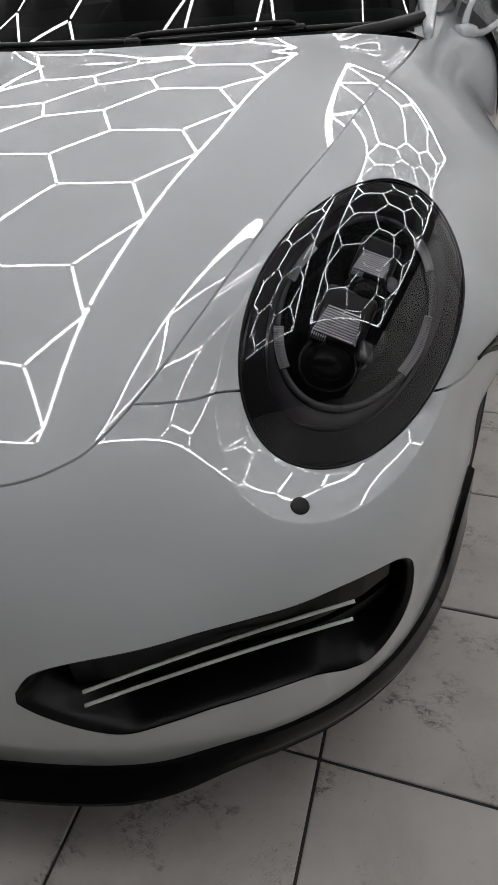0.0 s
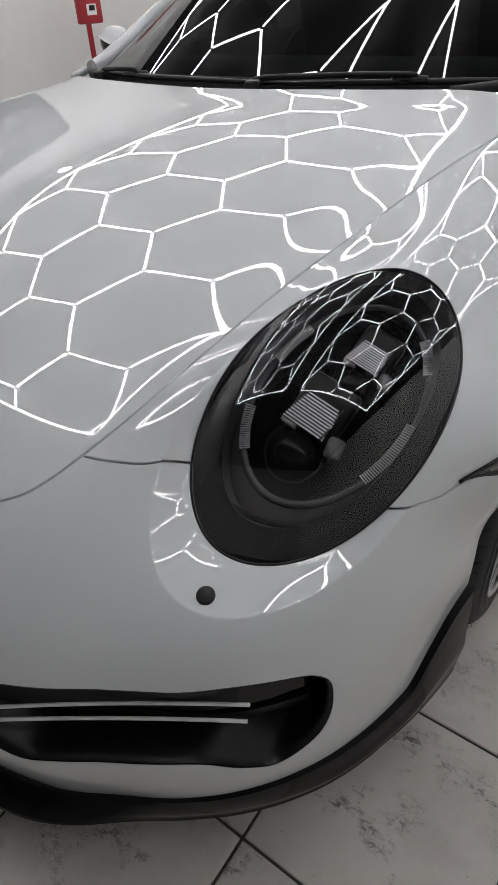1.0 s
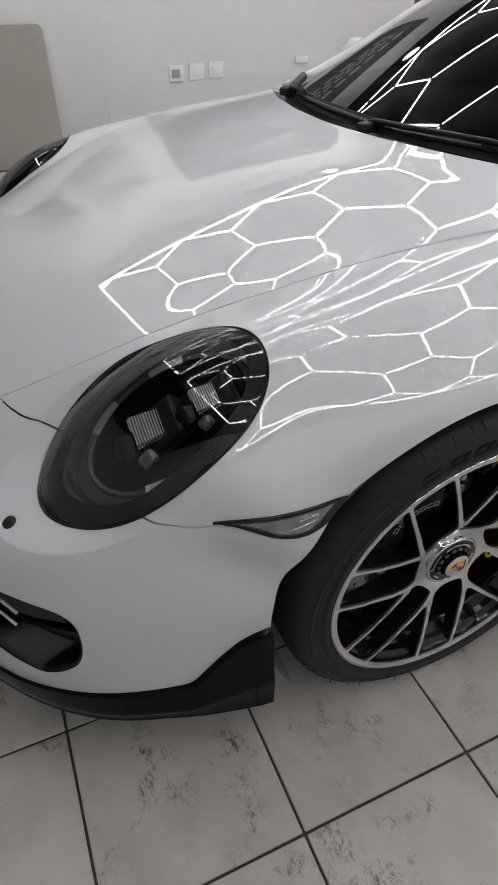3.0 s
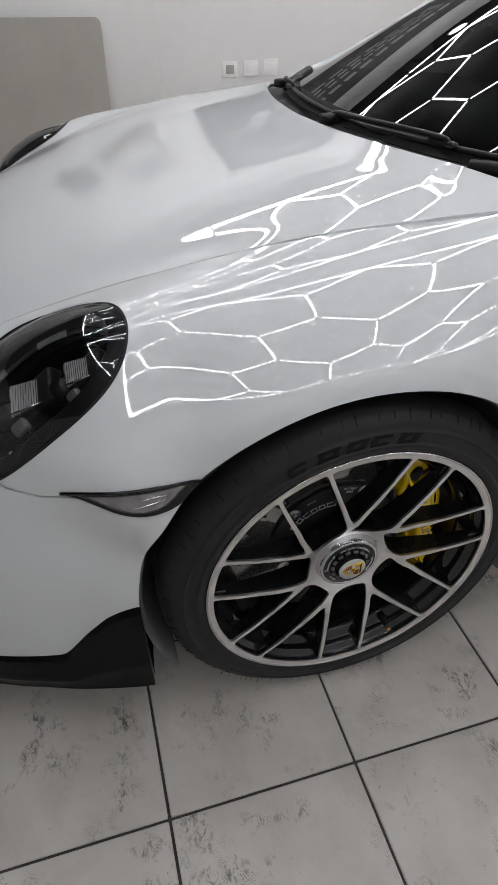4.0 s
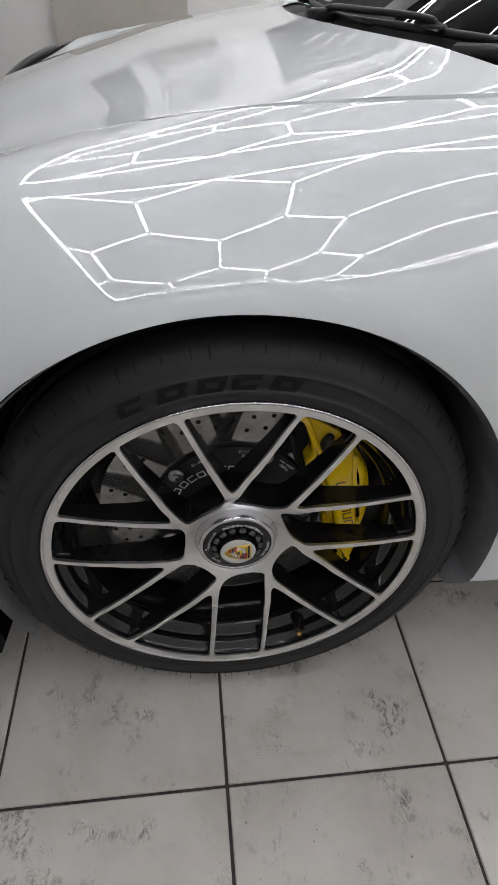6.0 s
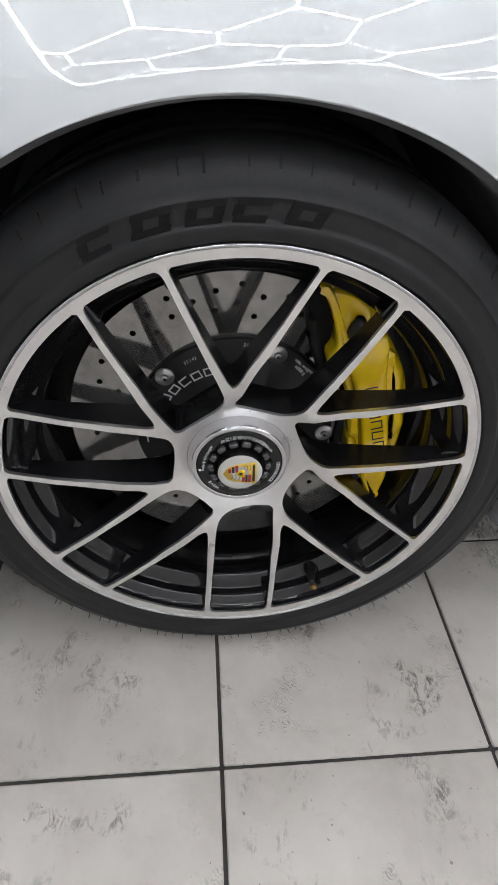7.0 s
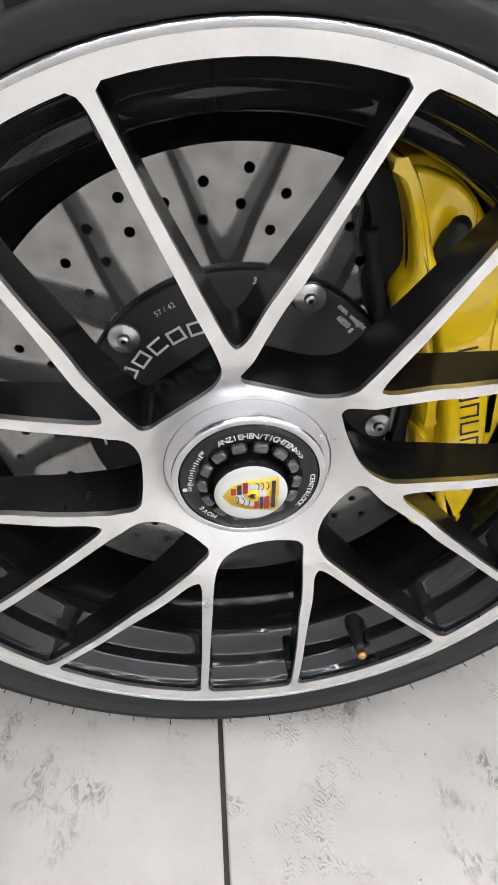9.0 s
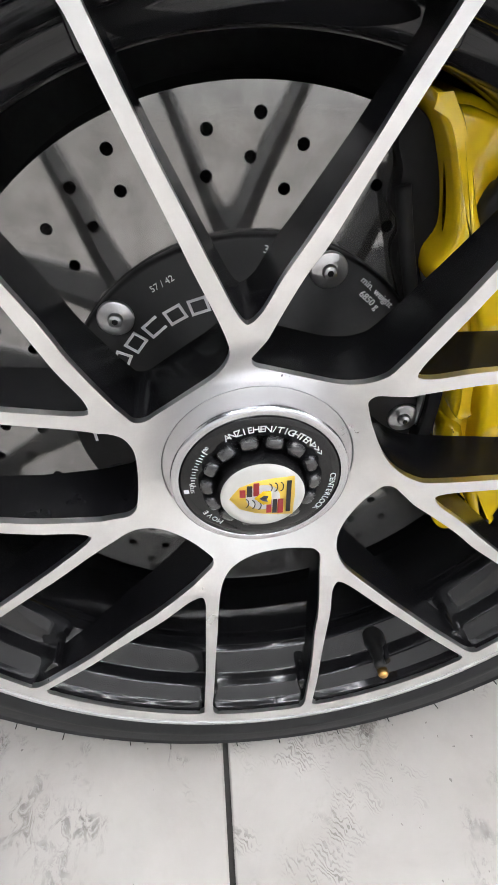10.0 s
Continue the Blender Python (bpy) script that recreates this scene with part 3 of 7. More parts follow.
def panel(name, skin, outer, holes, mat, step, gap=0.0021, flange=0.012, lift=0.0, both=False, crease=()):
    """A trimmed sheet of the skin with edges drawn back by the gap and turned under. both: also its mirror image, as one sheet."""
    pts, tri, loops = triangulate(outer, holes, step, crease)
    P, N = skin.at(pts), skin.normal(pts)
    P = P + N * lift
    cen = P[tri]
    flip = (np.cross(cen[:, 1] - cen[:, 0], cen[:, 2] - cen[:, 0]) * N[tri[:, 0]]).sum(1) < 0
    tri[flip] = tri[flip][:, ::-1]
    V, F, NN = [*P], [tuple(t) for t in tri], [*N]
    for li, ids in enumerate(loops):
        ids = np.array(ids)
        a, b = P[np.roll(ids, 1)], P[np.roll(ids, -1)]
        t = b - a
        t /= np.linalg.norm(t, axis=1)[:, None] + 1e-12
        side = np.cross(N[ids], t)
        area = ((pts[ids, 0] * np.roll(pts[ids, 1], -1)) - (np.roll(pts[ids, 0], -1) * pts[ids, 1])).sum()
        # the side that points into the sheet
        probe = skin.at(pts[ids] + 0.0)
        mid = pts[ids].mean(0)
        c3 = skin.at(mid)[0]
        sgn = np.sign(((c3 - P[ids]) * side).sum())
        if li > 0:
            sgn = -sgn
        hold = np.zeros(len(ids), bool)
        if both:
            hold |= np.abs(pts[ids, 1]) < 1e-6
        P2 = P[ids] + side * sgn * gap
        P2[hold] = P[ids][hold]
        P2[hold, 0] = 0
        for k, i in enumerate(ids):
            V[i] = P2[k]
        base = len(V)
        n = len(ids)
        # turned edge: a small round, then straight under
        inn = -side * sgn
        for depth, out, nw in ((0.0, 0.0, 1.0), (0.0008, 0.0006, 0.4), (flange, 0.0006, 0.0)):
            for k in range(n):
                V.append(P2[k] + inn[k] * out - N[ids[k]] * depth)
                q = N[ids[k]] * nw + inn[k] * (1 - nw)
                NN.append(q / np.linalg.norm(q))
        for r in range(2):
            for k in range(n):
                k2 = (k + 1) % n
                if hold[k] and hold[k2]:
                    continue
                F.append((base + r * n + k, base + r * n + k2, base + (r + 1) * n + k2, base + (r + 1) * n + k))
    V, NN = np.array(V), np.array(NN)
    if both:
        m = len(V)
        V = np.concatenate([V, V * (-1, 1, 1)])
        NN = np.concatenate([NN, NN * (-1, 1, 1)])
        F = F + [tuple(q + m for q in f[::-1]) for f in F]
        NN[np.abs(V[:, 0]) < 1e-6, 0] = 0
    me = bpy.data.meshes.new(name)
    me.from_pydata(V.tolist(), [], [tuple(int(q) for q in f) for f in F])
    me.polygons.foreach_set("use_smooth", [True] * len(me.polygons))
    me.normals_split_custom_set_from_vertices([tuple(q) for q in NN])
    me.materials.append(mat)
    return me


def mirrored(me, name):
    """A mesh's mirror image across the car's middle."""
    n = len(me.vertices)
    co = np.empty(n * 3)
    me.vertices.foreach_get("co", co)
    co = co.reshape(-1, 3) * (-1, 1, 1)
    nor = np.empty(len(me.loops) * 3)
    me.corner_normals.foreach_get("vector", nor)
    nor = nor.reshape(-1, 3) * (-1, 1, 1)
    loops = [tuple(p.vertices) for p in me.polygons]
    per = np.zeros((n, 3))
    li = np.empty(len(me.loops), int)
    me.loops.foreach_get("vertex_index", li)
    per[li] = nor
    out = bpy.data.meshes.new(name)
    out.from_pydata(co.tolist(), [], [l[::-1] for l in loops])
    out.polygons.foreach_set("use_smooth", [True] * len(out.polygons))
    per[np.linalg.norm(per, axis=1) < 1e-6] = (0, 0, 1)
    out.normals_split_custom_set_from_vertices([tuple(q) for q in per])
    for m in me.materials:
        out.materials.append(m)
    return out


# ---- the workshop ----
X0, X1, Y0, Y1 = -4.0, 3.4, -4.2, 6.2
TX, TY, TGX, TGY = 1.052, -0.03, 0.346, 0.348        # a tile corner and the tile grid's steps
GAP = 0.005


def slab(name, x0, x1, y0, y1, z0, z1, mat, label, category):
    ob = part(name, boxed((x1 - x0, y1 - y0, z1 - z0), pose((x0 + x1) / 2, (y0 + y1) / 2, (z0 + z1) / 2)), mat, smooth=False)
    return tagged(ob, label, category, kind="structure")


floor_ob = slab("floor", X0 - 0.2, X1 + 0.2, Y0 - 0.2, Y1 + 0.2, -0.12, -0.0035, GROUT, "dark dirty grout bed under square beige floor tiles", "floor")
slab("wall_west", X0 - 0.2, X0, Y0 - 0.2, Y1 + 0.2, -0.0035, CEIL + 0.25, WALLM, "plain off-white painted workshop wall", "wall")
slab("wall_east", X1, X1 + 0.2, Y0 - 0.2, Y1 + 0.2, -0.0035, CEIL + 0.25, WALLM, "plain off-white painted workshop wall", "wall")
# unseen south wall, added with darker paint to dim the light in front
slab("wall_south", X0, X1, Y0 - 0.2, Y0, -0.0035, CEIL + 0.25, DIMWALL, "unseen wall before the car's nose, greyed to dim bounced light", "wall")
slab("wall_north", X0, X1, Y1, Y1 + 0.2, -0.0035, CEIL + 0.25, WALLM, "off-white painted workshop wall behind the car", "wall")
slab("ceiling", X0, X1, Y0, Y1, CEIL + 0.12, CEIL + 0.24, CEILM, "dark grey painted workshop ceiling above the lamps", "ceiling")


# ---- hexagon lamps: two grids of glowing tubes in glowing frames, hung side by side under the ceiling ----
def hex_lamp(x_left, side, y_phase, y_front, y_back, label):
    lamp = thing("hexagon_ceiling_lamp", label, "ceiling lamp", "hexagon ceiling lamps")
    w, t = 0.019, 0.018
    up = math.sqrt(3) * side
    seen, k = set(), 0
    rows, x_right = int((y_back - y_phase) / up) + 1, x_left + 5 * side

    def stick(a, b, name, wide=w):
        a, b = Vector((*a, CEIL)), Vector((*b, CEIL))
        d = b - a
        m = Matrix.Translation((a + b) / 2) @ Matrix.Rotation(math.atan2(d.y, d.x), 4, "Z")
        part(name, boxed((d.length - 0.03, wide, t), m, 0.004, 1), LED, lamp, smooth=False)

    for col in range(3):
        cx = x_left + side * (1 + 1.5 * col)
        for row in range(-2, rows + 2):
            cy = y_phase + up * (row + (0.5 if col != 1 else 1.0))
            vs = [(cx + side * math.cos(radians(60 * q)), cy + side * math.sin(radians(60 * q))) for q in range(6)]
            for q in range(6):
                a, b = vs[q], vs[(q + 1) % 6]
                lo, hi = (a, b) if a[1] <= b[1] else (b, a)
                if hi[1] < y_front + 0.02 or lo[1] > y_back - 0.02:
                    continue
                for lim, low in ((y_front, True), (y_back, False)):      # shorten what crosses the frame
                    if (lo[1] < lim - 1e-4 and low and hi[1] > lim) or (not low and hi[1] > lim + 1e-4 and lo[1] < lim):
                        f = (lim - lo[1]) / (hi[1] - lo[1])
                        mid = (lo[0] + f * (hi[0] - lo[0]), lim)
                        lo, hi = (mid, hi) if low else (lo, mid)
                key = tuple(sorted(((round(lo[0], 2), round(lo[1], 2)), (round(hi[0], 2), round(hi[1], 2)))))
                if key in seen or abs(lo[1] - hi[1]) < 1e-3 and (abs(lo[1] - y_front) < 0.02 or abs(lo[1] - y_back) < 0.02):
                    continue
                if math.dist(lo, hi) < 0.06:
                    continue
                seen.add(key)
                stick(lo, hi, "tube")
    x_mid = (x_left + x_right) / 2
    for y in (y_front, y_back):
        stick((x_left, y), (x_mid, y), "frame_tube", 0.021)
        stick((x_mid, y), (x_right, y), "frame_tube", 0.021)
    n = 5
    for x in (x_left, x_right):
        for k in range(n):
            stick((x, y_front + k * (y_back - y_front) / n), (x, y_front + (k + 1) * (y_back - y_front) / n), "frame_tube", 0.021)
    # thin hangers up to the ceiling
    for x in (x_left, x_right):
        for y in (y_front + 0.02, (y_front + y_back) / 2, y_back - 0.02):
            part("hanger", tube([(x, y, CEIL + 0.008), (x, y, CEIL + 0.122)], 0.003, 6), STEEL, lamp)
    return lamp


HEXSIDE = 0.5527
hex_lamp(-3.328, HEXSIDE, -1.593, -1.285, 4.80, "white glowing hexagon grid lamp in a rectangular frame")
hex_lamp(0.007, HEXSIDE, -1.593, -1.285, 4.80, "white glowing hexagon grid lamp hung over the car")


# ---- the car ----
car = thing("sports_car", "glossy white low sports car with black headlights, parked on the tiles", "car")


def lamp_ring(scale, n=96, grow=0.0):
    a, b = np.array(E3[0]), np.array(E3[1])
    t = np.linspace(0, 2 * np.pi, n, endpoint=False)
    c2 = np.stack([LC @ a + (0.126 * scale + grow) * np.cos(t), LC @ b + (0.202 * scale + grow) * np.sin(t)], 1)
    return SKIN.find(c2, a, b, (3.5, 9.5, 2, 7))


def on_top(pts, **k):
    return SKIN.find(np.array([(p[0], p[1]) for p in pts]), (1, 0, 0), (0, 1, 0), (0, 9, 0, 7))


def on_front(pts):
    return SKIN.find(np.array([(p[0], p[1]) for p in pts]), (1, 0, 0), (0, 0, 1), (6, 11, 0, 8))


def on_side(pts):
    return SKIN.find(np.array([(p[0], p[1]) for p in pts]), (0, 1, 0), (0, 0, 1), (0, 11, 4.5, 8))


def curve2(points, n=10):
    return [(q.x, q.y) for q in spline([(p[0], p[1], 0) for p in points], n)]


# lines that part the panels (plan, left half)
hood_side = on_top(curve2([(0.684, 0.385), (0.680, 0.28), (0.664, 0.085), (0.617, -0.195), (0.571, -0.358), (0.532, -0.495), (0.496, -0.612), (0.473, -0.675)], 8))
hood_front = on_top(curve2([(0.473, -0.675), (0.452, -0.718), (0.424, -0.752), (0.358, -0.790), (0.20, -0.834), (0.0, -0.848)], 8))
cowl_line = on_top(curve2([(0.0, 0.176), (0.185, 0.188), (0.32, 0.212), (0.42, 0.240), (0.52, 0.277), (0.60, 0.320), (0.684, 0.385)], 8))
hood_front[-1, 1] = cowl_line[0, 1] = 0.0
hood_loop = np.concatenate([cowl_line[:-1], hood_side[:-1], hood_front])
hood_loop = np.concatenate([hood_loop, np.stack([np.linspace(hood_front[-1, 0], cowl_line[0, 0], 60)[1:-1], np.zeros(58)], 1)])
STEP = (0.09, 0.085)
# fine rows of points along the recess's rim, so that its fold stays crisp
fold_way = np.linspace(math.pi * 0.92, math.pi * 2.08, 110)
RIM_FOLD = np.concatenate([SKIN.find(np.stack([LC @ np.array(E3[0]) + 0.004 + 0.138 * k * np.cos(fold_way), LC @ np.array(E3[1]) - 0.042 + 0.231 * k * np.sin(fold_way)], 1), E3[0], E3[1], (3.5, 10.5, 2, 7.5)) for k in (0.965, 0.985, 1.001, 1.015)])


def tidy(loop, gap=0.009):
    return resample(loop, SKIN, gap)


HOOD = panel("hood", BONNET, hood_loop, [], PAINT, STEP, both=True)
part("hood", HOOD, PAINT, car, "glossy white front bonnet")

lamp_loop = lamp_ring(1.0, 120)
# where the seams meet the lamp
def nearest(loop, x, y, z):
    return int((((SKIN.at(loop) - (x, y, z)) ** 2).sum(1)).argmin())


kL, kR = nearest(lamp_loop, 0.584, -0.61, 0.623), nearest(lamp_loop, 0.798, -0.535, 0.607)
seam_in = on_top(curve2([(0.473, -0.675), (0.507, -0.662), (0.543, -0.640), tuple(SKIN.at(lamp_loop[kL])[0][:2])], 8))
pR = SKIN.at(lamp_loop[kR])[0]
seam_out = on_side(curve2([(pR[1], pR[2]), (-0.500, 0.594), (-0.470, 0.590), (-0.437, 0.595), (-0.36, 0.604), (-0.262, 0.608)], 8))


def arch_pt(a, inset=0.0):
    """A point on the arch's edge; its foot before the wheel draws in a little."""
    r = float(np.interp(a, [146, 154, 166, 176], [ARCH[2], ARCH[2] - 0.002, ARCH[2] - 0.0095, ARCH[2] - 0.0125])) - inset
    return ARCH[0] + r * math.cos(radians(a)), ARCH[1] + r * math.sin(radians(a))


a_seam = math.degrees(math.atan2(0.608 - ARCH[1], -0.262 - ARCH[0]))
arch_f = on_side([arch_pt(a) for a in np.linspace(a_seam, 2, 60)])
arch_b = on_side([arch_pt(a) for a in np.linspace(183, a_seam, 36)])
# the fender: seam, hood edge, cowl, door edge, arch, lamp
u_door = 0.6
door_edge = np.stack([np.full(30, u_door), np.linspace(4.4, 7.9, 30)], 1)
hs = hood_side[::-1]                               # from the tip back to the cowl
ring = np.roll(lamp_loop, -kL, 0)
span = (kR - kL) % len(lamp_loop)
way_a = [lamp_loop[(kL + i) % len(lamp_loop)] for i in range(span + 1)]
way_b = [lamp_loop[(kL - i) % len(lamp_loop)] for i in range(len(lamp_loop) - span + 1)]
mean_y = lambda w: SKIN.at(np.array(w))[:, 1].mean()
rear_way, front_way = (way_a, way_b) if mean_y(way_a) > mean_y(way_b) else (way_b, way_a)
top_edge = np.stack([np.linspace(hs[-1, 0], u_door, 12)[1:], np.linspace(hs[-1, 1], 4.4, 12)[1:]], 1)
sill = np.stack([np.linspace(u_door, arch_f[-1, 0], 20), np.linspace(7.9, arch_f[-1, 1], 20)], 1)
fender_loop = np.concatenate([hs, top_edge, door_edge[1:], sill[1:-1], arch_f[::-1], seam_out[::-1][1:], np.array(rear_way)[::-1][1:], seam_in[::-1][1:-1]])
FENDER = panel("front_fender", SKIN, tidy(fender_loop), [], PAINT, STEP, crease=RIM_FOLD)
part("front_fender", FENDER, PAINT, car, "glossy white front wing")
part("front_fender", mirrored(FENDER, "front_fender"), PAINT, car, "glossy white front wing")

# the bumper with its intake and washer cap
intake2 = curve2([(0.394, 0.388), (0.417, 0.415), (0.475, 0.430), (0.56, 0.437), (0.61, 0.441), (0.667, 0.452), (0.725, 0.461), (0.776, 0.453), (0.796, 0.436), (0.804, 0.408), (0.805, 0.362),
                  (0.796, 0.325), (0.770, 0.301), (0.744, 0.317), (0.70, 0.345), (0.612, 0.332), (0.545, 0.320), (0.504, 0.312), (0.466, 0.325), (0.419, 0.352), (0.393, 0.372)], 5)
intake_loop = on_front(intake2)
intake_loop = resample(intake_loop, SKIN, 0.008)
chin_v = np.linspace(7.16, 0, 80)
chin = np.stack([np.full(80, 10.97), chin_v], 1)
bumper_loop = np.concatenate([hood_front[::-1], seam_in[1:], np.array(front_way)[1:], seam_out[1:], arch_b[::-1][1:],
                              np.stack([np.linspace(arch_b[0, 0], 10.97, 12), np.linspace(arch_b[0, 1], 7.16, 12)], 1)[1:], chin[1:]])
bumper_loop = np.concatenate([bumper_loop, np.stack([np.linspace(10.97, hood_front[-1, 0], 50)[1:-1], np.zeros(48)], 1)])
washer_uv = SKIN.find([(0.6720, 0.5415)], (1, 0, 0), (0, 0, 1), (6, 11, 0, 8))[0]
BUMPER = panel("front_bumper", SKIN, bumper_loop, [intake_loop], PAINT, STEP, both=True, crease=RIM_FOLD)
part("front_bumper", BUMPER, PAINT, car, "glossy white front bumper with air intakes")


# ---- wheels: axis along x, outer face at x = 0 ----
def recess(r):
    return float(np.interp(r, [0.059, 0.062, 0.070, 0.078, 0.086, 0.10, 0.15, 0.20, 0.25, 0.257, 0.264], [-0.0345, -0.0330, -0.0280, -0.0240, -0.0210, -0.0145, -0.007, -0.002, 0, 0.0008, 0.0024]))


RIM = 0.2505
# sides of a spoke pair, as (radius, degrees from the pair's middle): the arms lean one way
ARM_LOW_IN = [(0.1115, 2.6), (0.118, 0.2), (0.1354, -3.3), (0.153, -6.6), (0.1847, -10.7), (0.2126, -13.0), (0.240, -14.9), (RIM - 0.0028, -15.3)]
ARM_LOW_OUT = [(0.0795, 2.6), (0.0854, 3.9), (0.092, 1.6), (0.1, -0.9), (0.1168, -4.3), (0.1361, -7.4), (0.1542, -10.2), (0.186, -12.9), (0.214, -14.9), (0.240, -16.4), (RIM - 0.0028, -17.0)]
ARM_HIGH_IN = [(0.1115, 5.4), (0.1186, 7.0), (0.1385, 9.4), (0.157, 11.0), (0.19, 13.1), (0.215, 14.1), (0.240, 14.9), (RIM - 0.0028, 15.1)]
ARM_HIGH_OUT = [(0.0860, 12.3), (0.0925, 10.6), (0.0992, 10.2), (0.107, 10.6), (0.12, 11.6), (0.141, 13.1), (0.16, 14.0), (0.191, 15.2), (0.218, 16.0), (0.240, 16.5), (RIM - 0.0028, 17.0)]
PITCH = 360 / 7


def polar_line(points, turn=0.0, n=5):
    pts = [(r * math.cos(radians(a + turn)), r * math.sin(radians(a + turn)), 0) for r, a in points]
    return [(q.x, q.y) for q in spline(pts, n)]


def wheel_holes():
    """Outlines of the fourteen openings, in (y, z)."""
    holes = []
    for k in range(7):
        c = 90 + k * PITCH
        low, high = polar_line(ARM_LOW_IN, c), polar_line(ARM_HIGH_IN, c)
        apex = polar_line([(0.1100, 3.9), (0.1098, 4.5)], c, 1)
        arc = polar_line([(RIM, -14.5 + 28.8 * f) for f in np.linspace(0, 1, 12)], c, 1)
        holes.append(low[::-1] + apex + high + arc[::-1])
        end = [(0.0800, 16.0), (0.0760, 21.0), (0.0738, 27.0), (0.0730, 33.0), (0.0732, 39.0), (0.0744, 44.5), (0.0765, 49.5)]
        side = polar_line(ARM_HIGH_OUT[::-1] + end + [(r, a + PITCH) for r, a in ARM_LOW_OUT], c)
        arc = polar_line([(RIM, 17.8 + (PITCH - 35.6) * f) for f in np.linspace(0, 1, 9)], c, 1)
        holes.append(side + arc[::-1])
    return holes


def grow(loop, d):
    """Push an outline outward by d."""
    p = np.array(loop)
    a, b = np.roll(p, 1, 0), np.roll(p, -1, 0)
    t = b - a
    t /= np.linalg.norm(t, axis=1)[:, None] + 1e-12
    n = np.stack([t[:, 1], -t[:, 0]], 1)
    area = (p[:, 0] * np.roll(p[:, 1], -1) - np.roll(p[:, 0], -1) * p[:, 1]).sum()
    return p + n * d * (1 if area > 0 else -1)


def circle2(r, n):
    return [(r * math.cos(2 * math.pi * k / n), r * math.sin(2 * math.pi * k / n)) for k in range(n)]


def build_wheel():
    w = thing("wheel", "black and bare-metal seven-spoke sports wheel with a low black tyre", "wheel", "wheels")
    holes = wheel_holes()

    def face3(p, d):
        r = np.hypot(p[:, 0], p[:, 1])
        x = np.array([recess(q) for q in r]) - d
        return np.stack([x, p[:, 0], p[:, 1]], 1)

    def body3(p, d):
        r = np.hypot(p[:, 0], p[:, 1])
        deep = 0.020 + 0.030 * np.clip((0.25 - r) / 0.18, 0, 1)
        x = np.array([recess(q) for q in r]) - 0.0042 - (deep if d else 0)
        return np.stack([x, p[:, 0], p[:, 1]], 1)

    part("spoke_face", plate(circle2(0.2600, 140), [circle2(0.0595, 80)] + holes, 0.0046, face3, "spoke_face", MACHINED, (0.007, 0.007)), MACHINED, w, "machined bare aluminium spoke faces and rim edge")
    part("spoke_body", plate(circle2(0.2595, 140), [circle2(0.058, 80)] + [grow(h, 0.0007) for h in holes], 0.03, body3, "spoke_body", SPOKEBLACK, (0.015, 0.015)), SPOKEBLACK, w, "gloss black spoke flanks")
    part("rim_edge", lathe([(0.2599, 0.0013), (0.2612, 0.0024), (0.2626, 0.0031), (0.2637, 0.0026), (0.2642, 0.0008), (0.2640, -0.008), (0.2580, -0.016), (0.2505, -0.022)], 140), POLISHED, w, "bright polished rounded rim lip")
    part("rim_barrel", lathe([(0.2505, -0.003), (0.2496, -0.0100), (0.2478, -0.0122), (0.2403, -0.0178), (0.2390, -0.0200), (0.2386, -0.0290), (0.2374, -0.0312), (0.2337, -0.0330), (0.2248, -0.0402), (0.2228, -0.0425), (0.2205, -0.060), (0.2205, -0.180), (0.245, -0.205), (0.262, -0.21)], 120), WHEELBLACK, w, "gloss black rim barrel")
    # centre lock: a polished cone rises from the dish and carries the black ring
    part("hub_collar", lathe([(0.0602, -0.0360), (0.0590, -0.0345), (0.0572, -0.0305), (0.0548, -0.0232), (0.0538, -0.0212), (0.0526, -0.0204), (0.0494, -0.0203), (0.0486, -0.0210), (0.0484, -0.0280)], 96), POLISHED, w, "polished cone round the centre lock")
    part("centre_lock_ring", lathe([(0.0483, -0.030), (0.0483, -0.0216), (0.0476, -0.0206), (0.0352, -0.0203), (0.0342, -0.0212), (0.0336, -0.0235), (0.0330, -0.0330)], 80), GLOSSBLACK, w, "black centre lock ring with white print")
    part("nut_floor", lathe([(0.0334, -0.031), (0.0300, -0.0300), (0.0, -0.030)], 48), MATTBLACK, w)
    for k in range(14):
        m = Matrix.Rotation(radians(360 / 14 * k), 4, "X") @ pose(-0.0232, 0.0304, 0, 0, 0, 20)
        part("nut_tooth", boxed((0.017, 0.0092, 0.0116), m, 0.0040, 4), CLEARBLACK, w)
    part("cap_edge", lathe([(0.0252, -0.030), (0.0253, -0.0094), (0.0248, -0.0082)], 64), GLOSSBLACK, w)
    part("centre_cap", lathe([(0.0250, -0.0088), (0.0244, -0.0077), (0.0200, -0.0068), (0.0, -0.0062)], 64), CAPWHITE, w, "silver-white round centre cap with a coloured crest")
    return w


def flat_poly(points, depth, m=None):
    bm = bmesh.new()
    vs = [bm.verts.new((0, p[0], p[1])) for p in points]
    f = bm.faces.new(vs)
    r = bmesh.ops.extrude_face_region(bm, geom=[f])
    bmesh.ops.translate(bm, verts=[v for v in r["geom"] if isinstance(v, bmesh.types.BMVert)], vec=(depth, 0, 0))
    bmesh.ops.recalc_face_normals(bm, faces=bm.faces)
    if m is not None:
        bm.transform(m)
    return bm


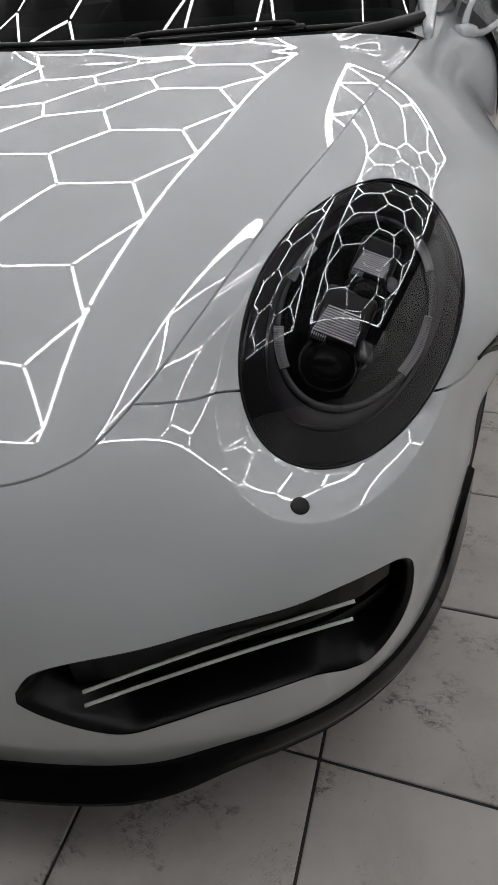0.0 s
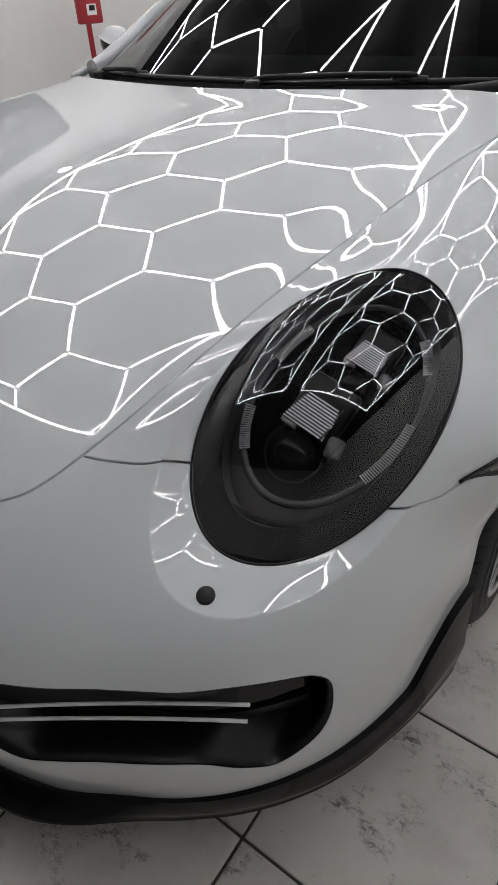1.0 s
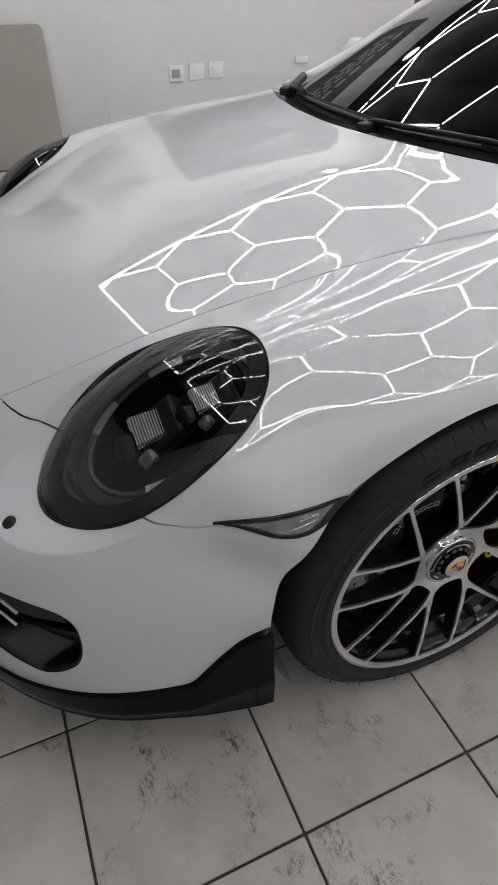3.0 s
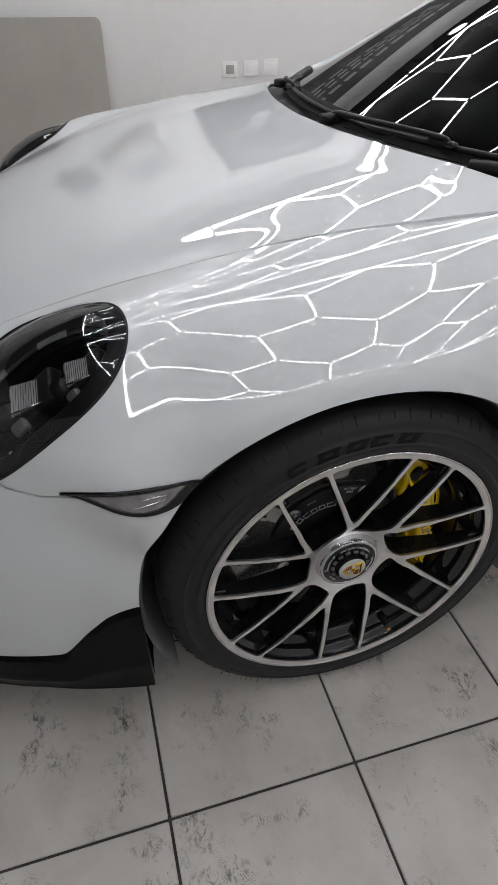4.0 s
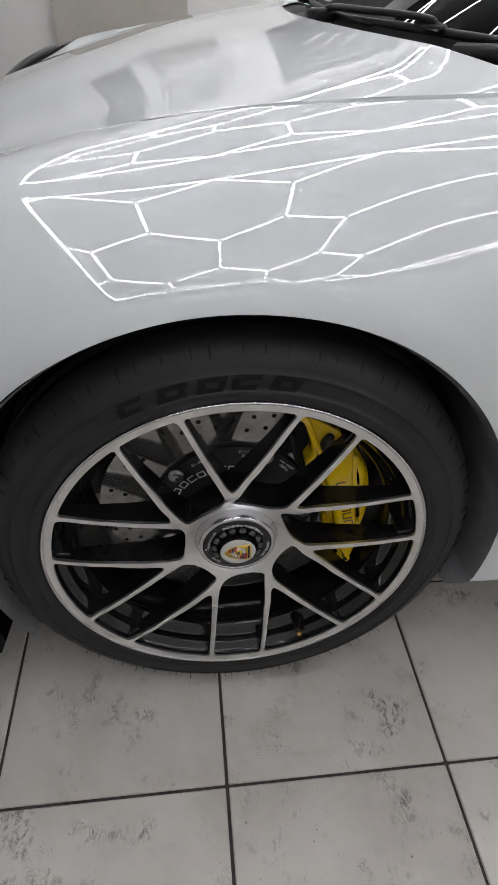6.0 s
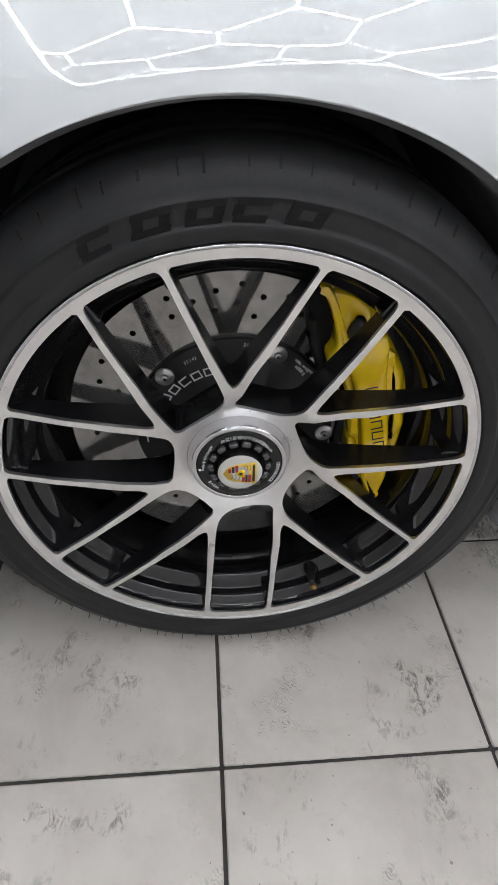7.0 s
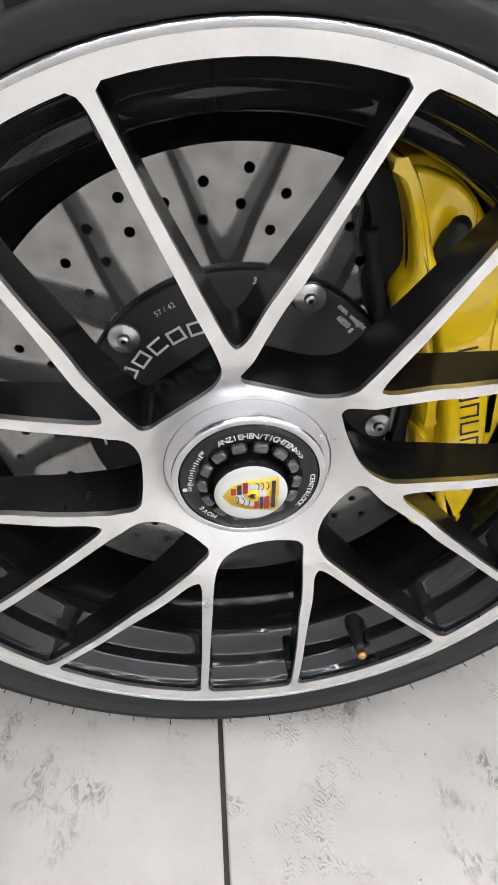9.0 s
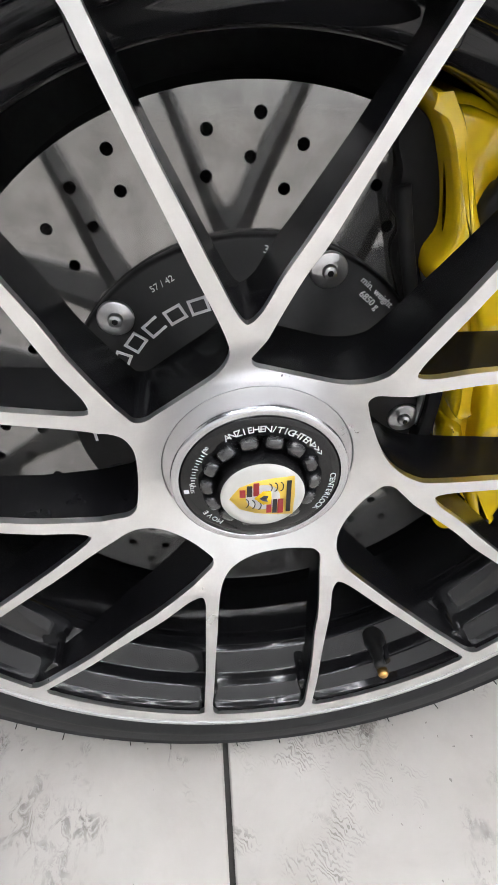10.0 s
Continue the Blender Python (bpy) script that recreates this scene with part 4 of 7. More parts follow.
def tyre_mesh():
    prof = [(0.2643, -0.004), (0.2650, 0.0008), (0.268, 0.0022), (0.274, 0.0042), (0.2785, 0.0050), (0.2800, 0.0040), (0.2815, 0.0016), (0.284, 0.0012), (0.295, 0.0018), (0.2992, 0.0010), (0.3000, 0.0022), (0.3012, 0.0020), (0.3020, -0.0002), (0.308, -0.0016), (0.318, -0.0075),
            (0.3255, -0.0150), (0.3310, -0.0235), (0.3342, -0.034), (0.3358, -0.045), (0.3362, -0.060)]
    groove = [(0.329, -0.061), (0.329, -0.070), (0.3363, -0.071), (0.3364, -0.100), (0.329, -0.101), (0.329, -0.112), (0.3364, -0.113)]
    half = prof + groove
    back = [(r, -0.236 - x) for r, x in half[::-1]]
    return lathe(half + back, 144)


WX, WZ = 0.885, 0.3355
wheel_fl = build_wheel()
part("tyre", tyre_mesh(), RUBBER, wheel_fl, "black low-profile tyre with raised lettering")
wheel_fl.matrix_basis = pose(WX, 0, WZ)
wheel_rl = copy_thing(wheel_fl, pose(0.905, 2.45, WZ, 20, 0, 0))
wheel_fr = copy_thing(wheel_fl, pose(-WX, 0, WZ, 0, 0, 180))
wheel_rr = copy_thing(wheel_fl, pose(-0.905, 2.45, WZ, 0, 0, 180))


# ---- front end: washer, intake, lip, lamps ----
def skin_at(u, v, out=0.0):
    P, N = SKIN.at([(u, v)])[0], SKIN.normal([(u, v)])[0]
    return Vector(P + N * out), Vector(N)


def frame_on(u, v, out=0.0):
    """A pose on the skin with z along its normal and x level."""
    p, n = skin_at(u, v, out)
    x = Vector((0, 0, 1)).cross(n).normalized()
    y = n.cross(x)
    return Matrix.Translation(p) @ Matrix((x, y, n)).transposed().to_4x4()


def turned(profile, n=48):
    """lathe() about z instead of x."""
    bm = lathe(profile, n)
    bm.transform(Matrix(((0, 1, 0, 0), (0, 0, 1, 0), (1, 0, 0, 0), (0, 0, 0, 1))))
    bmesh.ops.recalc_face_normals(bm, faces=bm.faces)
    return bm


FLIP = Matrix.Diagonal((-1, 1, 1, 1))


def both_sides(name, bm, mat, parent, label="", smooth=True):
    """One part on the left and its mirror image on the right."""
    me = mesh_of(bm, name, mat, smooth)
    a = part(name, me, mat, parent, label)
    m2 = me.copy()
    m2.transform(FLIP)
    m2.flip_normals()
    b = part(name, m2, mat, parent, label)
    return a, b


washer = turned([(0.0, 0.0030), (0.008, 0.0026), (0.0104, 0.0012), (0.0110, -0.0008), (0.0110, -0.006)], 40)
washer.transform(frame_on(*washer_uv))
cap_l, cap_r = both_sides("washer_cap", washer, SATINBLACK, car, "round black headlight washer cap")


def sunk(loop, depths, mat, name, label="", cap=True):
    """A tunnel from a loop on the skin inward (towards +y), narrowing as given."""
    P, N = SKIN.at(loop), SKIN.normal(loop)
    cen = P.mean(0)
    bm = bmesh.new()
    rings = []
    for dy, s, dn in depths:
        ring = []
        for p, n in zip(P, N):
            q = cen + (p - cen) * s + np.array((0, dy, 0)) - n * dn
            ring.append(bm.verts.new(q.tolist()))
        rings.append(ring)
    for a, b in zip(rings[:-1], rings[1:]):
        for k in range(len(a)):
            bm.faces.new((a[k], a[(k + 1) % len(a)], b[(k + 1) % len(b)], b[k]))
    if cap:
        c = bm.verts.new([sum(v.co[i] for v in rings[-1]) / len(rings[-1]) for i in range(3)])
        for k in range(len(rings[-1])):
            bm.faces.new((rings[-1][k], rings[-1][(k + 1) % len(rings[-1])], c))
    bmesh.ops.recalc_face_normals(bm, faces=bm.faces)
    return both_sides(name, bm, mat, car, label)


sunk(intake_loop, [(0, 1.012, 0.001), (0.0, 0.985, 0.003), (0.006, 0.965, 0.006), (0.03, 0.94, 0.01), (0.075, 0.90, 0.01), (0.11, 0.80, 0.01)], DUCTBLACK, "air_intake", "satin black side air intake duct")
# two bright light bars and the dark louvre blades across each intake
for k, (z0, z1, mat, r, name) in enumerate(((0.392, 0.438, CHROME, 0.0024, "light_bar"), (0.371, 0.413, CHROME, 0.0024, "light_bar"))):
    a = on_front([(0.462 + (0.742 - 0.462) * f, z0 + (z1 - z0) * f) for f in np.linspace(0, 1, 14)])
    ends = [SKIN.at([q])[0] + np.array((0, 0.006, -0.0125)) for q in (a[0], a[-1])]
    bow = SKIN.at([a[7]])[0][1] - (ends[0][1] + ends[1][1]) / 2 + 0.02
    pts = [tuple(ends[0] + (ends[1] - ends[0]) * f + np.array((0, bow * 1.6 * f * (1 - f), 0))) for f in np.linspace(0, 1, 14)]
    both_sides(name, tube(pts, r, 8), WHITEPL, car, "slim pale daytime light bar")
bar_in = []
for k, (z0, z1, dy, th) in enumerate(((0.385, 0.430, 0.030, 0.022), (0.348, 0.368, 0.055, 0.006), (0.322, 0.338, 0.075, 0.006))):
    a = on_front([(0.44 + (0.775 - 0.44) * f, z0 + (z1 - z0) * f) for f in np.linspace(0, 1, 14)])
    bm = bmesh.new()
    rows = []
    for q in a:
        p = SKIN.at([q])[0]
        rows.append([bm.verts.new((p[0], p[1] + dy + dd, p[2] + zz)) for dd, zz in ((0, -th), (0, th), (0.035, th), (0.035, -th))])
    for r0, r1 in zip(rows[:-1], rows[1:]):
        for i in range(4):
            bm.faces.new((r0[i], r0[(i + 1) % 4], r1[(i + 1) % 4], r1[i]))
    bm.faces.new(rows[0])
    bm.faces.new(rows[-1][::-1])
    bmesh.ops.recalc_face_normals(bm, faces=bm.faces)
    both_sides("louvre", bm, DUCTBLACK, car, "black intake louvre", smooth=False)

# centre intake: a dark low slot under the nose
slot = on_front(curve2([(0.0, 0.268), (0.16, 0.268), (0.27, 0.262), (0.318, 0.240), (0.30, 0.215), (0.16, 0.208), (0.0, 0.208)], 8))
bm = bmesh.new()
top = [SKIN.at([q])[0] + (0, -0.002, 0) for q in slot]
ring0 = [bm.verts.new(p.tolist()) for p in top]
ring1 = [bm.verts.new((p + np.array((0, 0.004, 0))).tolist()) for p in top]
bm.faces.new(ring0)
for k in range(len(ring0) - 1):
    bm.faces.new((ring0[k], ring0[k + 1], ring1[k + 1], ring1[k]))
bmesh.ops.recalc_face_normals(bm, faces=bm.faces)
both_sides("lower_grille", bm, MATTBLACK, car, "black lower nose grille", smooth=False)


# the black lip round the chin, rising to a fin in front of the wheel
def chin_u(v, z):
    us = np.linspace(6.5, 11, 300)
    zs = SKIN.at(np.stack([us, np.full(300, v)], 1))[:, 2]
    return float(us[np.abs(zs - z).argmin()])


def lip_top(v):
    return float(np.mean(np.interp(v + np.linspace(-0.05, 0.05, 7), [0, 2.0, 3.0, 3.5, 4.0, 5.0, 6.0, 6.3, 6.36, 6.57, 6.80, 6.95, 7.10, 7.30], [0.187, 0.190, 0.206, 0.223, 0.240, 0.245, 0.246, 0.247, 0.256, 0.299, 0.336, 0.348, 0.354, 0.358])))


def lip_rows():
    rows = []
    for v in np.concatenate([np.linspace(0, 5.9, 60), np.linspace(5.95, 7.19, 58)]):
        zt = lip_top(v)
        u = chin_u(v, zt)
        P, N = SKIN.at([(u, v)])[0], SKIN.normal([(u, v)])[0]
        flat = np.array((N[0], N[1], 0))
        flat /= np.linalg.norm(flat)
        low = SKIN.at([(chin_u(v, 0.20), v)])[0]
        f3 = np.array((P[0], P[1], 0))
        l3 = np.array((low[0], low[1], 0))
        fwd = float(np.interp(v, [0, 2, 3, 3.5, 4, 4.5, 5, 6, 6.4, 7.3], [0.036, 0.031, 0.015, 0.006, 0.000, -0.001, -0.001, 0.002, 0.006, 0.010]))
        zb = float(np.interp(v, [0, 6, 7], [0.163, 0.163, 0.146]))

        def at(base, out, z):
            return np.array((base[0] + flat[0] * out, base[1] + flat[1] * out, z))
        rise = float(np.interp(v, [0, 4, 5.5, 6.4, 7.3], [0.0045, 0.0045, 0.006, 0.009, 0.011]))
        top, foot = at(f3, rise, zt - 0.003), at(l3, 0.005 + fwd, zb + 0.009)
        start = top
        ridge = float(np.interp(v, [4.5, 5.5], [0, 0.003]))
        slope = [tuple(start + (foot - start) * f + np.array((*(flat[:2] * (0.004 * math.sin(math.pi * f) + ridge * (f > 0.5))), 0))) for f in (0.25, 0.5, 0.62, 0.70)]
        back = np.array((*(-flat[:2]), 0))
        rows.append([tuple(at(f3, -0.006, zt + 0.008)), tuple(start + back * 0.003 + np.array((0, 0, 0.0025))), tuple(start), *slope, tuple(foot), tuple(at(l3, 0.006 + fwd, zb + 0.003)), tuple(at(l3, 0.003 + fwd, zb)), tuple(at(l3, -0.10, zb + 0.004))])
    return rows


rows3 = lip_rows()
bm = bmesh.new()
grid = [[bm.verts.new(p) for p in r] for r in rows3]
for a, b in zip(grid[:-1], grid[1:]):
    for i in range(len(a) - 1):
        bm.faces.new((a[i], a[i + 1], b[i + 1], b[i]))
end = [bm.verts.new((p[0] - 0.02, p[1] + 0.002, p[2])) for p in rows3[-1]]
for i in range(len(end) - 1):
    bm.faces.new((grid[-1][i], grid[-1][i + 1], end[i + 1], end[i]))
bm.verts.ensure_lookup_table()
bmesh.ops.recalc_face_normals(bm, faces=bm.faces)
me = mesh_of(bm, "front_lip", GLOSSBLACK)
co = np.array([v.co for v in me.vertices])
faces = [tuple(p.vertices) for p in me.polygons]
m2 = bpy.data.meshes.new("front_lip")
n0 = len(co)
m2.from_pydata(np.concatenate([co, co * (-1, 1, 1)]).tolist(), [], faces + [tuple(i + n0 for i in f[::-1]) for f in faces])
bm = bmesh.new()
bm.from_mesh(m2)
bmesh.ops.remove_doubles(bm, verts=bm.verts, dist=0.0004)
bmesh.ops.recalc_face_normals(bm, faces=bm.faces)
lip = part("front_lip", smooth_by_angle(mesh_of(bm, "front_lip", LIPBLACK), 38), LIPBLACK, car, "gloss black add-on front lip spoiler")
# underside plate closes the view under the nose
tray = [r[-1] for r in rows3][::2]
loop = [(p[0] * 0.97, p[1] + 0.01) for p in tray] + [(0.80, -0.34), (-0.80, -0.34)] + [(-p[0] * 0.97, p[1] + 0.01) for p in tray[:0:-1]]
bm = bmesh.new()
f = bm.faces.new([bm.verts.new((x, y, 0.150)) for x, y in loop])
e = bmesh.ops.extrude_face_region(bm, geom=[f])
bmesh.ops.translate(bm, verts=[v for v in e["geom"] if isinstance(v, bmesh.types.BMVert)], vec=(0, 0, 0.012))
bmesh.ops.recalc_face_normals(bm, faces=bm.faces)
part("undertray", bm, MATTBLACK, car, "black plastic undertray", smooth=False)

# ---- side marker lamp in the seam before the wheel ----
marker2 = curve2([(-0.442, 0.6000), (-0.420, 0.5965), (-0.398, 0.5890), (-0.374, 0.5800), (-0.345, 0.5745), (-0.310, 0.5745), (-0.290, 0.5800), (-0.275, 0.593), (-0.262, 0.6065), (-0.304, 0.6095), (-0.348, 0.6110), (-0.386, 0.6085), (-0.420, 0.6035)], 5)
marker_loop = resample(on_side(marker2), SKIN, 0.006)
pts, tri, loops = triangulate(marker_loop, [], (0.06, 0.06))


def sheet(uv, tri, lift, name, mat, depth=None):
    P, N = SKIN.at(uv), SKIN.normal(uv)
    V = P + N * lift
    c = V[tri]
    flip = (np.cross(c[:, 1] - c[:, 0], c[:, 2] - c[:, 0]) * N[tri[:, 0]]).sum(1) < 0
    tri = tri.copy()
    tri[flip] = tri[flip][:, ::-1]
    me = bpy.data.meshes.new(name)
    me.from_pydata(V.tolist(), [], [tuple(int(i) for i in t) for t in tri])
    me.polygons.foreach_set("use_smooth", [True] * len(tri))
    me.normals_split_custom_set_from_vertices([tuple(q) for q in N])
    me.materials.append(mat)
    return me


def inset(loop, s, du=0, dv=0):
    c = loop.mean(0)
    return c + (loop - c) * s + (du, dv)


frame_pts, frame_tri, _ = triangulate(marker_loop, [inset(marker_loop, 0.78, 0.006, 0)], (0.06, 0.06))
b1 = part("lamp_frame", sheet(frame_pts, frame_tri, 0.0022, "lamp_frame", SATINBLACK), SATINBLACK, car, "black smoked side marker frame")
part("lamp_frame", mirrored(b1.data, "lamp_frame"), SATINBLACK, car, "black smoked side marker frame")
win = inset(marker_loop, 0.80, 0.006, 0)
wp, wt, _ = triangulate(win, [], (0.05, 0.05))
lensm = part("marker_lens", sheet(wp, wt, 0.0010, "marker_lens", MARKERLENS), MARKERLENS, car, "clear ribbed side marker lens")
part("marker_lens", mirrored(lensm.data, "marker_lens"), MARKERLENS, car, "clear ribbed side marker lens")
for y0, y1, z0, z1 in ((-0.340, -0.309, 0.6000, 0.6010), (-0.352, -0.313, 0.5890, 0.5940), (-0.313, -0.308, 0.5940, 0.6010)):
    rib = on_side([(y0 + (y1 - y0) * f, z0 + (z1 - z0) * f) for f in np.linspace(0, 1, 8)])
    both_sides("lens_rib", tube([tuple(skin_at(q[0], q[1], 0.0012)[0]) for q in rib], 0.0011, 6), CHROME, car)
top2 = on_side(curve2([(-0.445, 0.600), (-0.420, 0.605), (-0.386, 0.6105), (-0.348, 0.6130), (-0.304, 0.6115), (-0.262, 0.6085)], 6))
both_sides("marker_trim", tube([tuple(skin_at(q[0], q[1], 0.001)[0]) for q in top2], 0.0026, 6), GLOSSBLACK, car)

# ---- headlights ----
LA, LB = Vector(E3[0]), Vector(E3[1])
LN = LA.cross(LB)
LM = Matrix.Translation(Vector(LC)) @ Matrix((LA, LB, LN)).transposed().to_4x4()


def oval(sx, sy, cx=0.0, cy=0.0, z=0.0, n=96):
    return [(cx + sx * math.cos(2 * math.pi * k / n), cy + sy * math.sin(2 * math.pi * k / n), z) for k in range(n)]


def rings(loops, cap=True):
    bm = bmesh.new()
    rs = [[bm.verts.new(p) for p in l] for l in loops]
    for a, b in zip(rs[:-1], rs[1:]):
        for k in range(len(a)):
            bm.faces.new((a[k], a[(k + 1) % len(a)], b[(k + 1) % len(b)], b[k]))
    if cap:
        bm.faces.new(rs[-1])
    bmesh.ops.recalc_face_normals(bm, faces=bm.faces)
    return bm


def dome(uv, tri, lift, rise, name, mat):
    """A sheet over the lamp that swells towards its middle, smooth-shaded."""
    A, B, C = np.array(E3[0]), np.array(E3[1]), np.array(LN)
    P, N = SKIN.at(uv) - LC, SKIN.normal(uv)
    p, q = P @ A, P @ B
    edge = SKIN.at(lamp_ring(1.0, 120, -0.0012)) - LC

    def basis(x, y):
        return np.stack([np.ones_like(x), x, y, x * y, (x / 0.126) ** 2 - (y / 0.202) ** 2], 1)
    fit = np.linalg.lstsq(basis(edge @ A, edge @ B), edge @ C, rcond=None)[0]
    rho = np.hypot(p / 0.126, q / 0.202)
    h = basis(p, q) @ fit + lift + rise * np.clip(1 - rho ** 2, 0, 1)
    V = LC + p[:, None] * A + q[:, None] * B + h[:, None] * C
    c = V[tri]
    flip = (np.cross(c[:, 1] - c[:, 0], c[:, 2] - c[:, 0]) * N[tri[:, 0]]).sum(1) < 0
    tri = tri.copy()
    tri[flip] = tri[flip][:, ::-1]
    me = bpy.data.meshes.new(name)
    me.from_pydata(V.tolist(), [], [tuple(int(i) for i in t) for t in tri])
    me.polygons.foreach_set("use_smooth", [True] * len(tri))
    c = V[tri]
    fn = np.cross(c[:, 1] - c[:, 0], c[:, 2] - c[:, 0])
    vn = np.zeros_like(V)
    for k in range(3):
        np.add.at(vn, tri[:, k], fn)
    me.normals_split_custom_set_from_vertices([tuple(q / (np.linalg.norm(q) + 1e-12)) for q in vn])
    me.materials.append(mat)
    return me


def headlight():
    h = thing("headlight", "oval headlight with black surround and dark clear lens", "")
    h.parent = car
    ring_out, ring_in = lamp_ring(1.0, 120, -0.0015), lamp_ring(0.82, 120)
    lp, lt, _ = triangulate(lamp_ring(1.0, 120, -0.0012), [], STEP)
    lens = dome(lp, lt, 0.0010, 0.053, "lens", CLEAR)
    ob = part("lens", lens, CLEAR, h, "glossy clear lens")
    ob.visible_shadow = False
    hole = np.array([SKIN.find([(LC @ np.array(E3[0]) + 0.100 * math.cos(a) + 0.000, LC @ np.array(E3[1]) + 0.166 * math.sin(a) + 0.010)], E3[0], E3[1], (3.5, 9.5, 2, 7))[0] for a in np.linspace(0, 2 * math.pi, 90, endpoint=False)])
    fp, ft, _ = triangulate(ring_out, [hole], STEP)
    part("surround", sheet(fp, ft, -0.0012, "surround", LAMPMASK), LAMPMASK, h, "black masked surround")
    P = [LM.inverted() @ Vector(p) for p in SKIN.at(hole)]
    def pull(s, dz, cy=0.0):
        return [(p.x * s, p.y * s + cy, p.z + dz) for p in P]
    wall = rings([pull(1.01, -0.003), pull(0.99, -0.012), pull(0.96, -0.03)], False)
    wall.transform(LM)
    part("housing_edge", wall, GREYTRIM, h, "dark grey inner edge")
    n = len(P)
    loop_low = [(p.x * 0.965, p.y * 0.965, p.z - 0.028) for p in P]
    inner = [(0.0975 * math.cos(2 * math.pi * k / n), 0.022 + 0.145 * math.sin(2 * math.pi * k / n), -0.030) for k in range(n)]
    shelf = rings([loop_low, [(0.5 * (a[0] + b[0]), 0.5 * (a[1] + b[1]), 0.5 * (a[2] + b[2]) + 0.003) for a, b in zip(loop_low, inner)], inner], False)
    shelf.transform(LM)
    part("crescent_panel", shelf, GREYTRIM, h, "dark grey crescent panel")
    bowl = rings([inner] + [[(x * s, 0.022 + (y - 0.022) * s, z) for x, y, _ in inner] for s, z in ((0.985, -0.034), (0.93, -0.036), (0.90, -0.050), (0.80, -0.075), (0.5, -0.085))])
    bowl.transform(LM)
    part("reflector_bowl", bowl, GLOSSBLACK, h, "black reflector bowl")
    ringb = tube([(0.0935 * math.cos(2 * math.pi * k / 96), 0.022 + 0.1395 * math.sin(2 * math.pi * k / 96), -0.027) for k in range(96)], 0.0046, 8, True)
    ringb.transform(LM)
    part("light_ring", ringb, GREYLAMP, h, "smoky grey ring inside the lens")
    # four finely ribbed daytime lights on the ring
    for a0, a1 in ((-26, 10), (40, 62), (154, 178), (208, 234)):
        bm = bmesh.new()
        n_rib = int((a1 - a0) * 0.75)
        for k in range(n_rib + 1):
            a = radians(a0 + (a1 - a0) * k / n_rib)
            p = (0.0915 * math.cos(a), 0.022 + 0.1370 * math.sin(a), -0.0225)
            box(bm, (0.0125, 0.0012, 0.004), Matrix.Translation(p) @ Matrix.Rotation(math.atan2(0.0915 * math.sin(a), 0.137 * math.cos(a)), 4, "Z"))
        bm.transform(LM)
        part("daytime_light", bm, RIB, h, "ribbed pale daytime light", smooth=False)
    # two projector modules: a long ribbed ramp above a dark lens
    for cy, cx, s in ((0.100, 0.000, 0.78), (0.004, -0.010, 1.0)):
        m = LM @ pose(cx, cy, -0.030) @ Matrix.Scale(s, 4)
        ball = bmesh.new()
        bmesh.ops.create_uvsphere(ball, u_segments=40, v_segments=20, radius=0.033, matrix=m @ pose(0.004, -0.060, -0.020))
        part("projector_lens", ball, GLOSSBLACK, h, "dark glassy projector lens")
        hood_ring = tube([(0.004 + 0.036 * math.cos(2 * math.pi * k / 40), -0.060 + 0.036 * math.sin(2 * math.pi * k / 40), -0.012) for k in range(40)], 0.0035, 8, True)
        hood_ring.transform(m)
        part("projector_ring", hood_ring, GLOSSBLACK, h)
        part("projector_body", boxed((0.070, 0.078, 0.030), m @ pose(0, 0.004, -0.014, 10), 0.008, 3), SATINBLACK, h)
        ramp = bmesh.new()
        for k in range(17):
            box(ramp, (0.058 - 0.0014 * k, 0.0018, 0.0050), m @ pose(-0.002, -0.032 + k * 0.0042, 0.0090 - 0.0009 * k))
        part("ribbed_ramp", ramp, RAMP, h, "bright ribbed ramp", smooth=False)
        part("ramp_plate", boxed((0.056, 0.074, 0.003), m @ pose(-0.002, 0.002, 0.0005, -12), 0.001, 1), GREYLAMP, h, smooth=False)
        comb = bmesh.new()
        for k in range(7):
            box(comb, (0.0016, 0.004, 0.012), m @ pose(-0.030 + k * 0.0030, -0.036, 0.003))
        part("ramp_comb", comb, RIB, h, "fine comb at the foot of the ramp", smooth=False)
        part("ramp_edge", tube([tuple(m @ Vector(q)) for q in ((0.024, -0.034, 0.012), (0.026, -0.010, 0.009), (0.022, 0.030, -0.002))], 0.0016, 6), CHROME, h, "bright edge along the ramp")
        side = boxed((0.024, 0.030, 0.016), m @ pose(0.042, -0.030, -0.004, 0, 28, 16), 0.007, 3)
        part("side_reflector", side, MARKERLENS, h, "small grey side reflector")
    # rounded bar in the crescent
    arc = tube([(0.058 * math.sin(a) + 0.010, -0.126 - 0.022 * math.cos(a) + 0.018 * math.sin(a), -0.022) for a in np.linspace(-0.95, 0.95, 24)], 0.0040, 8)
    arc.transform(LM)
    part("crescent_bar", arc, MATTBLACK, h)
    return h


lamp_l = headlight()
lamp_r = new("headlight")
tagged(lamp_r, "oval headlight with black surround and dark clear lens")
lamp_r.parent = car
for o in list(lamp_l.children):
    me = mirrored(o.data, o.name) if o.data.has_custom_normals else o.data.copy()
    if not o.data.has_custom_normals:
        me.transform(FLIP)
        me.flip_normals()
    q = part(o.name.split(".")[0], me, None, lamp_r, o.get("label", ""))
    q.visible_shadow = o.visible_shadow
# thin bright gasket round each lamp
gl = lamp_ring(1.0, 120, 0.0004)
both_sides("lamp_gasket", tube([tuple(skin_at(q[0], q[1], 0.0002)[0]) for q in gl], 0.0016, 6, True), SATINBLACK, car)

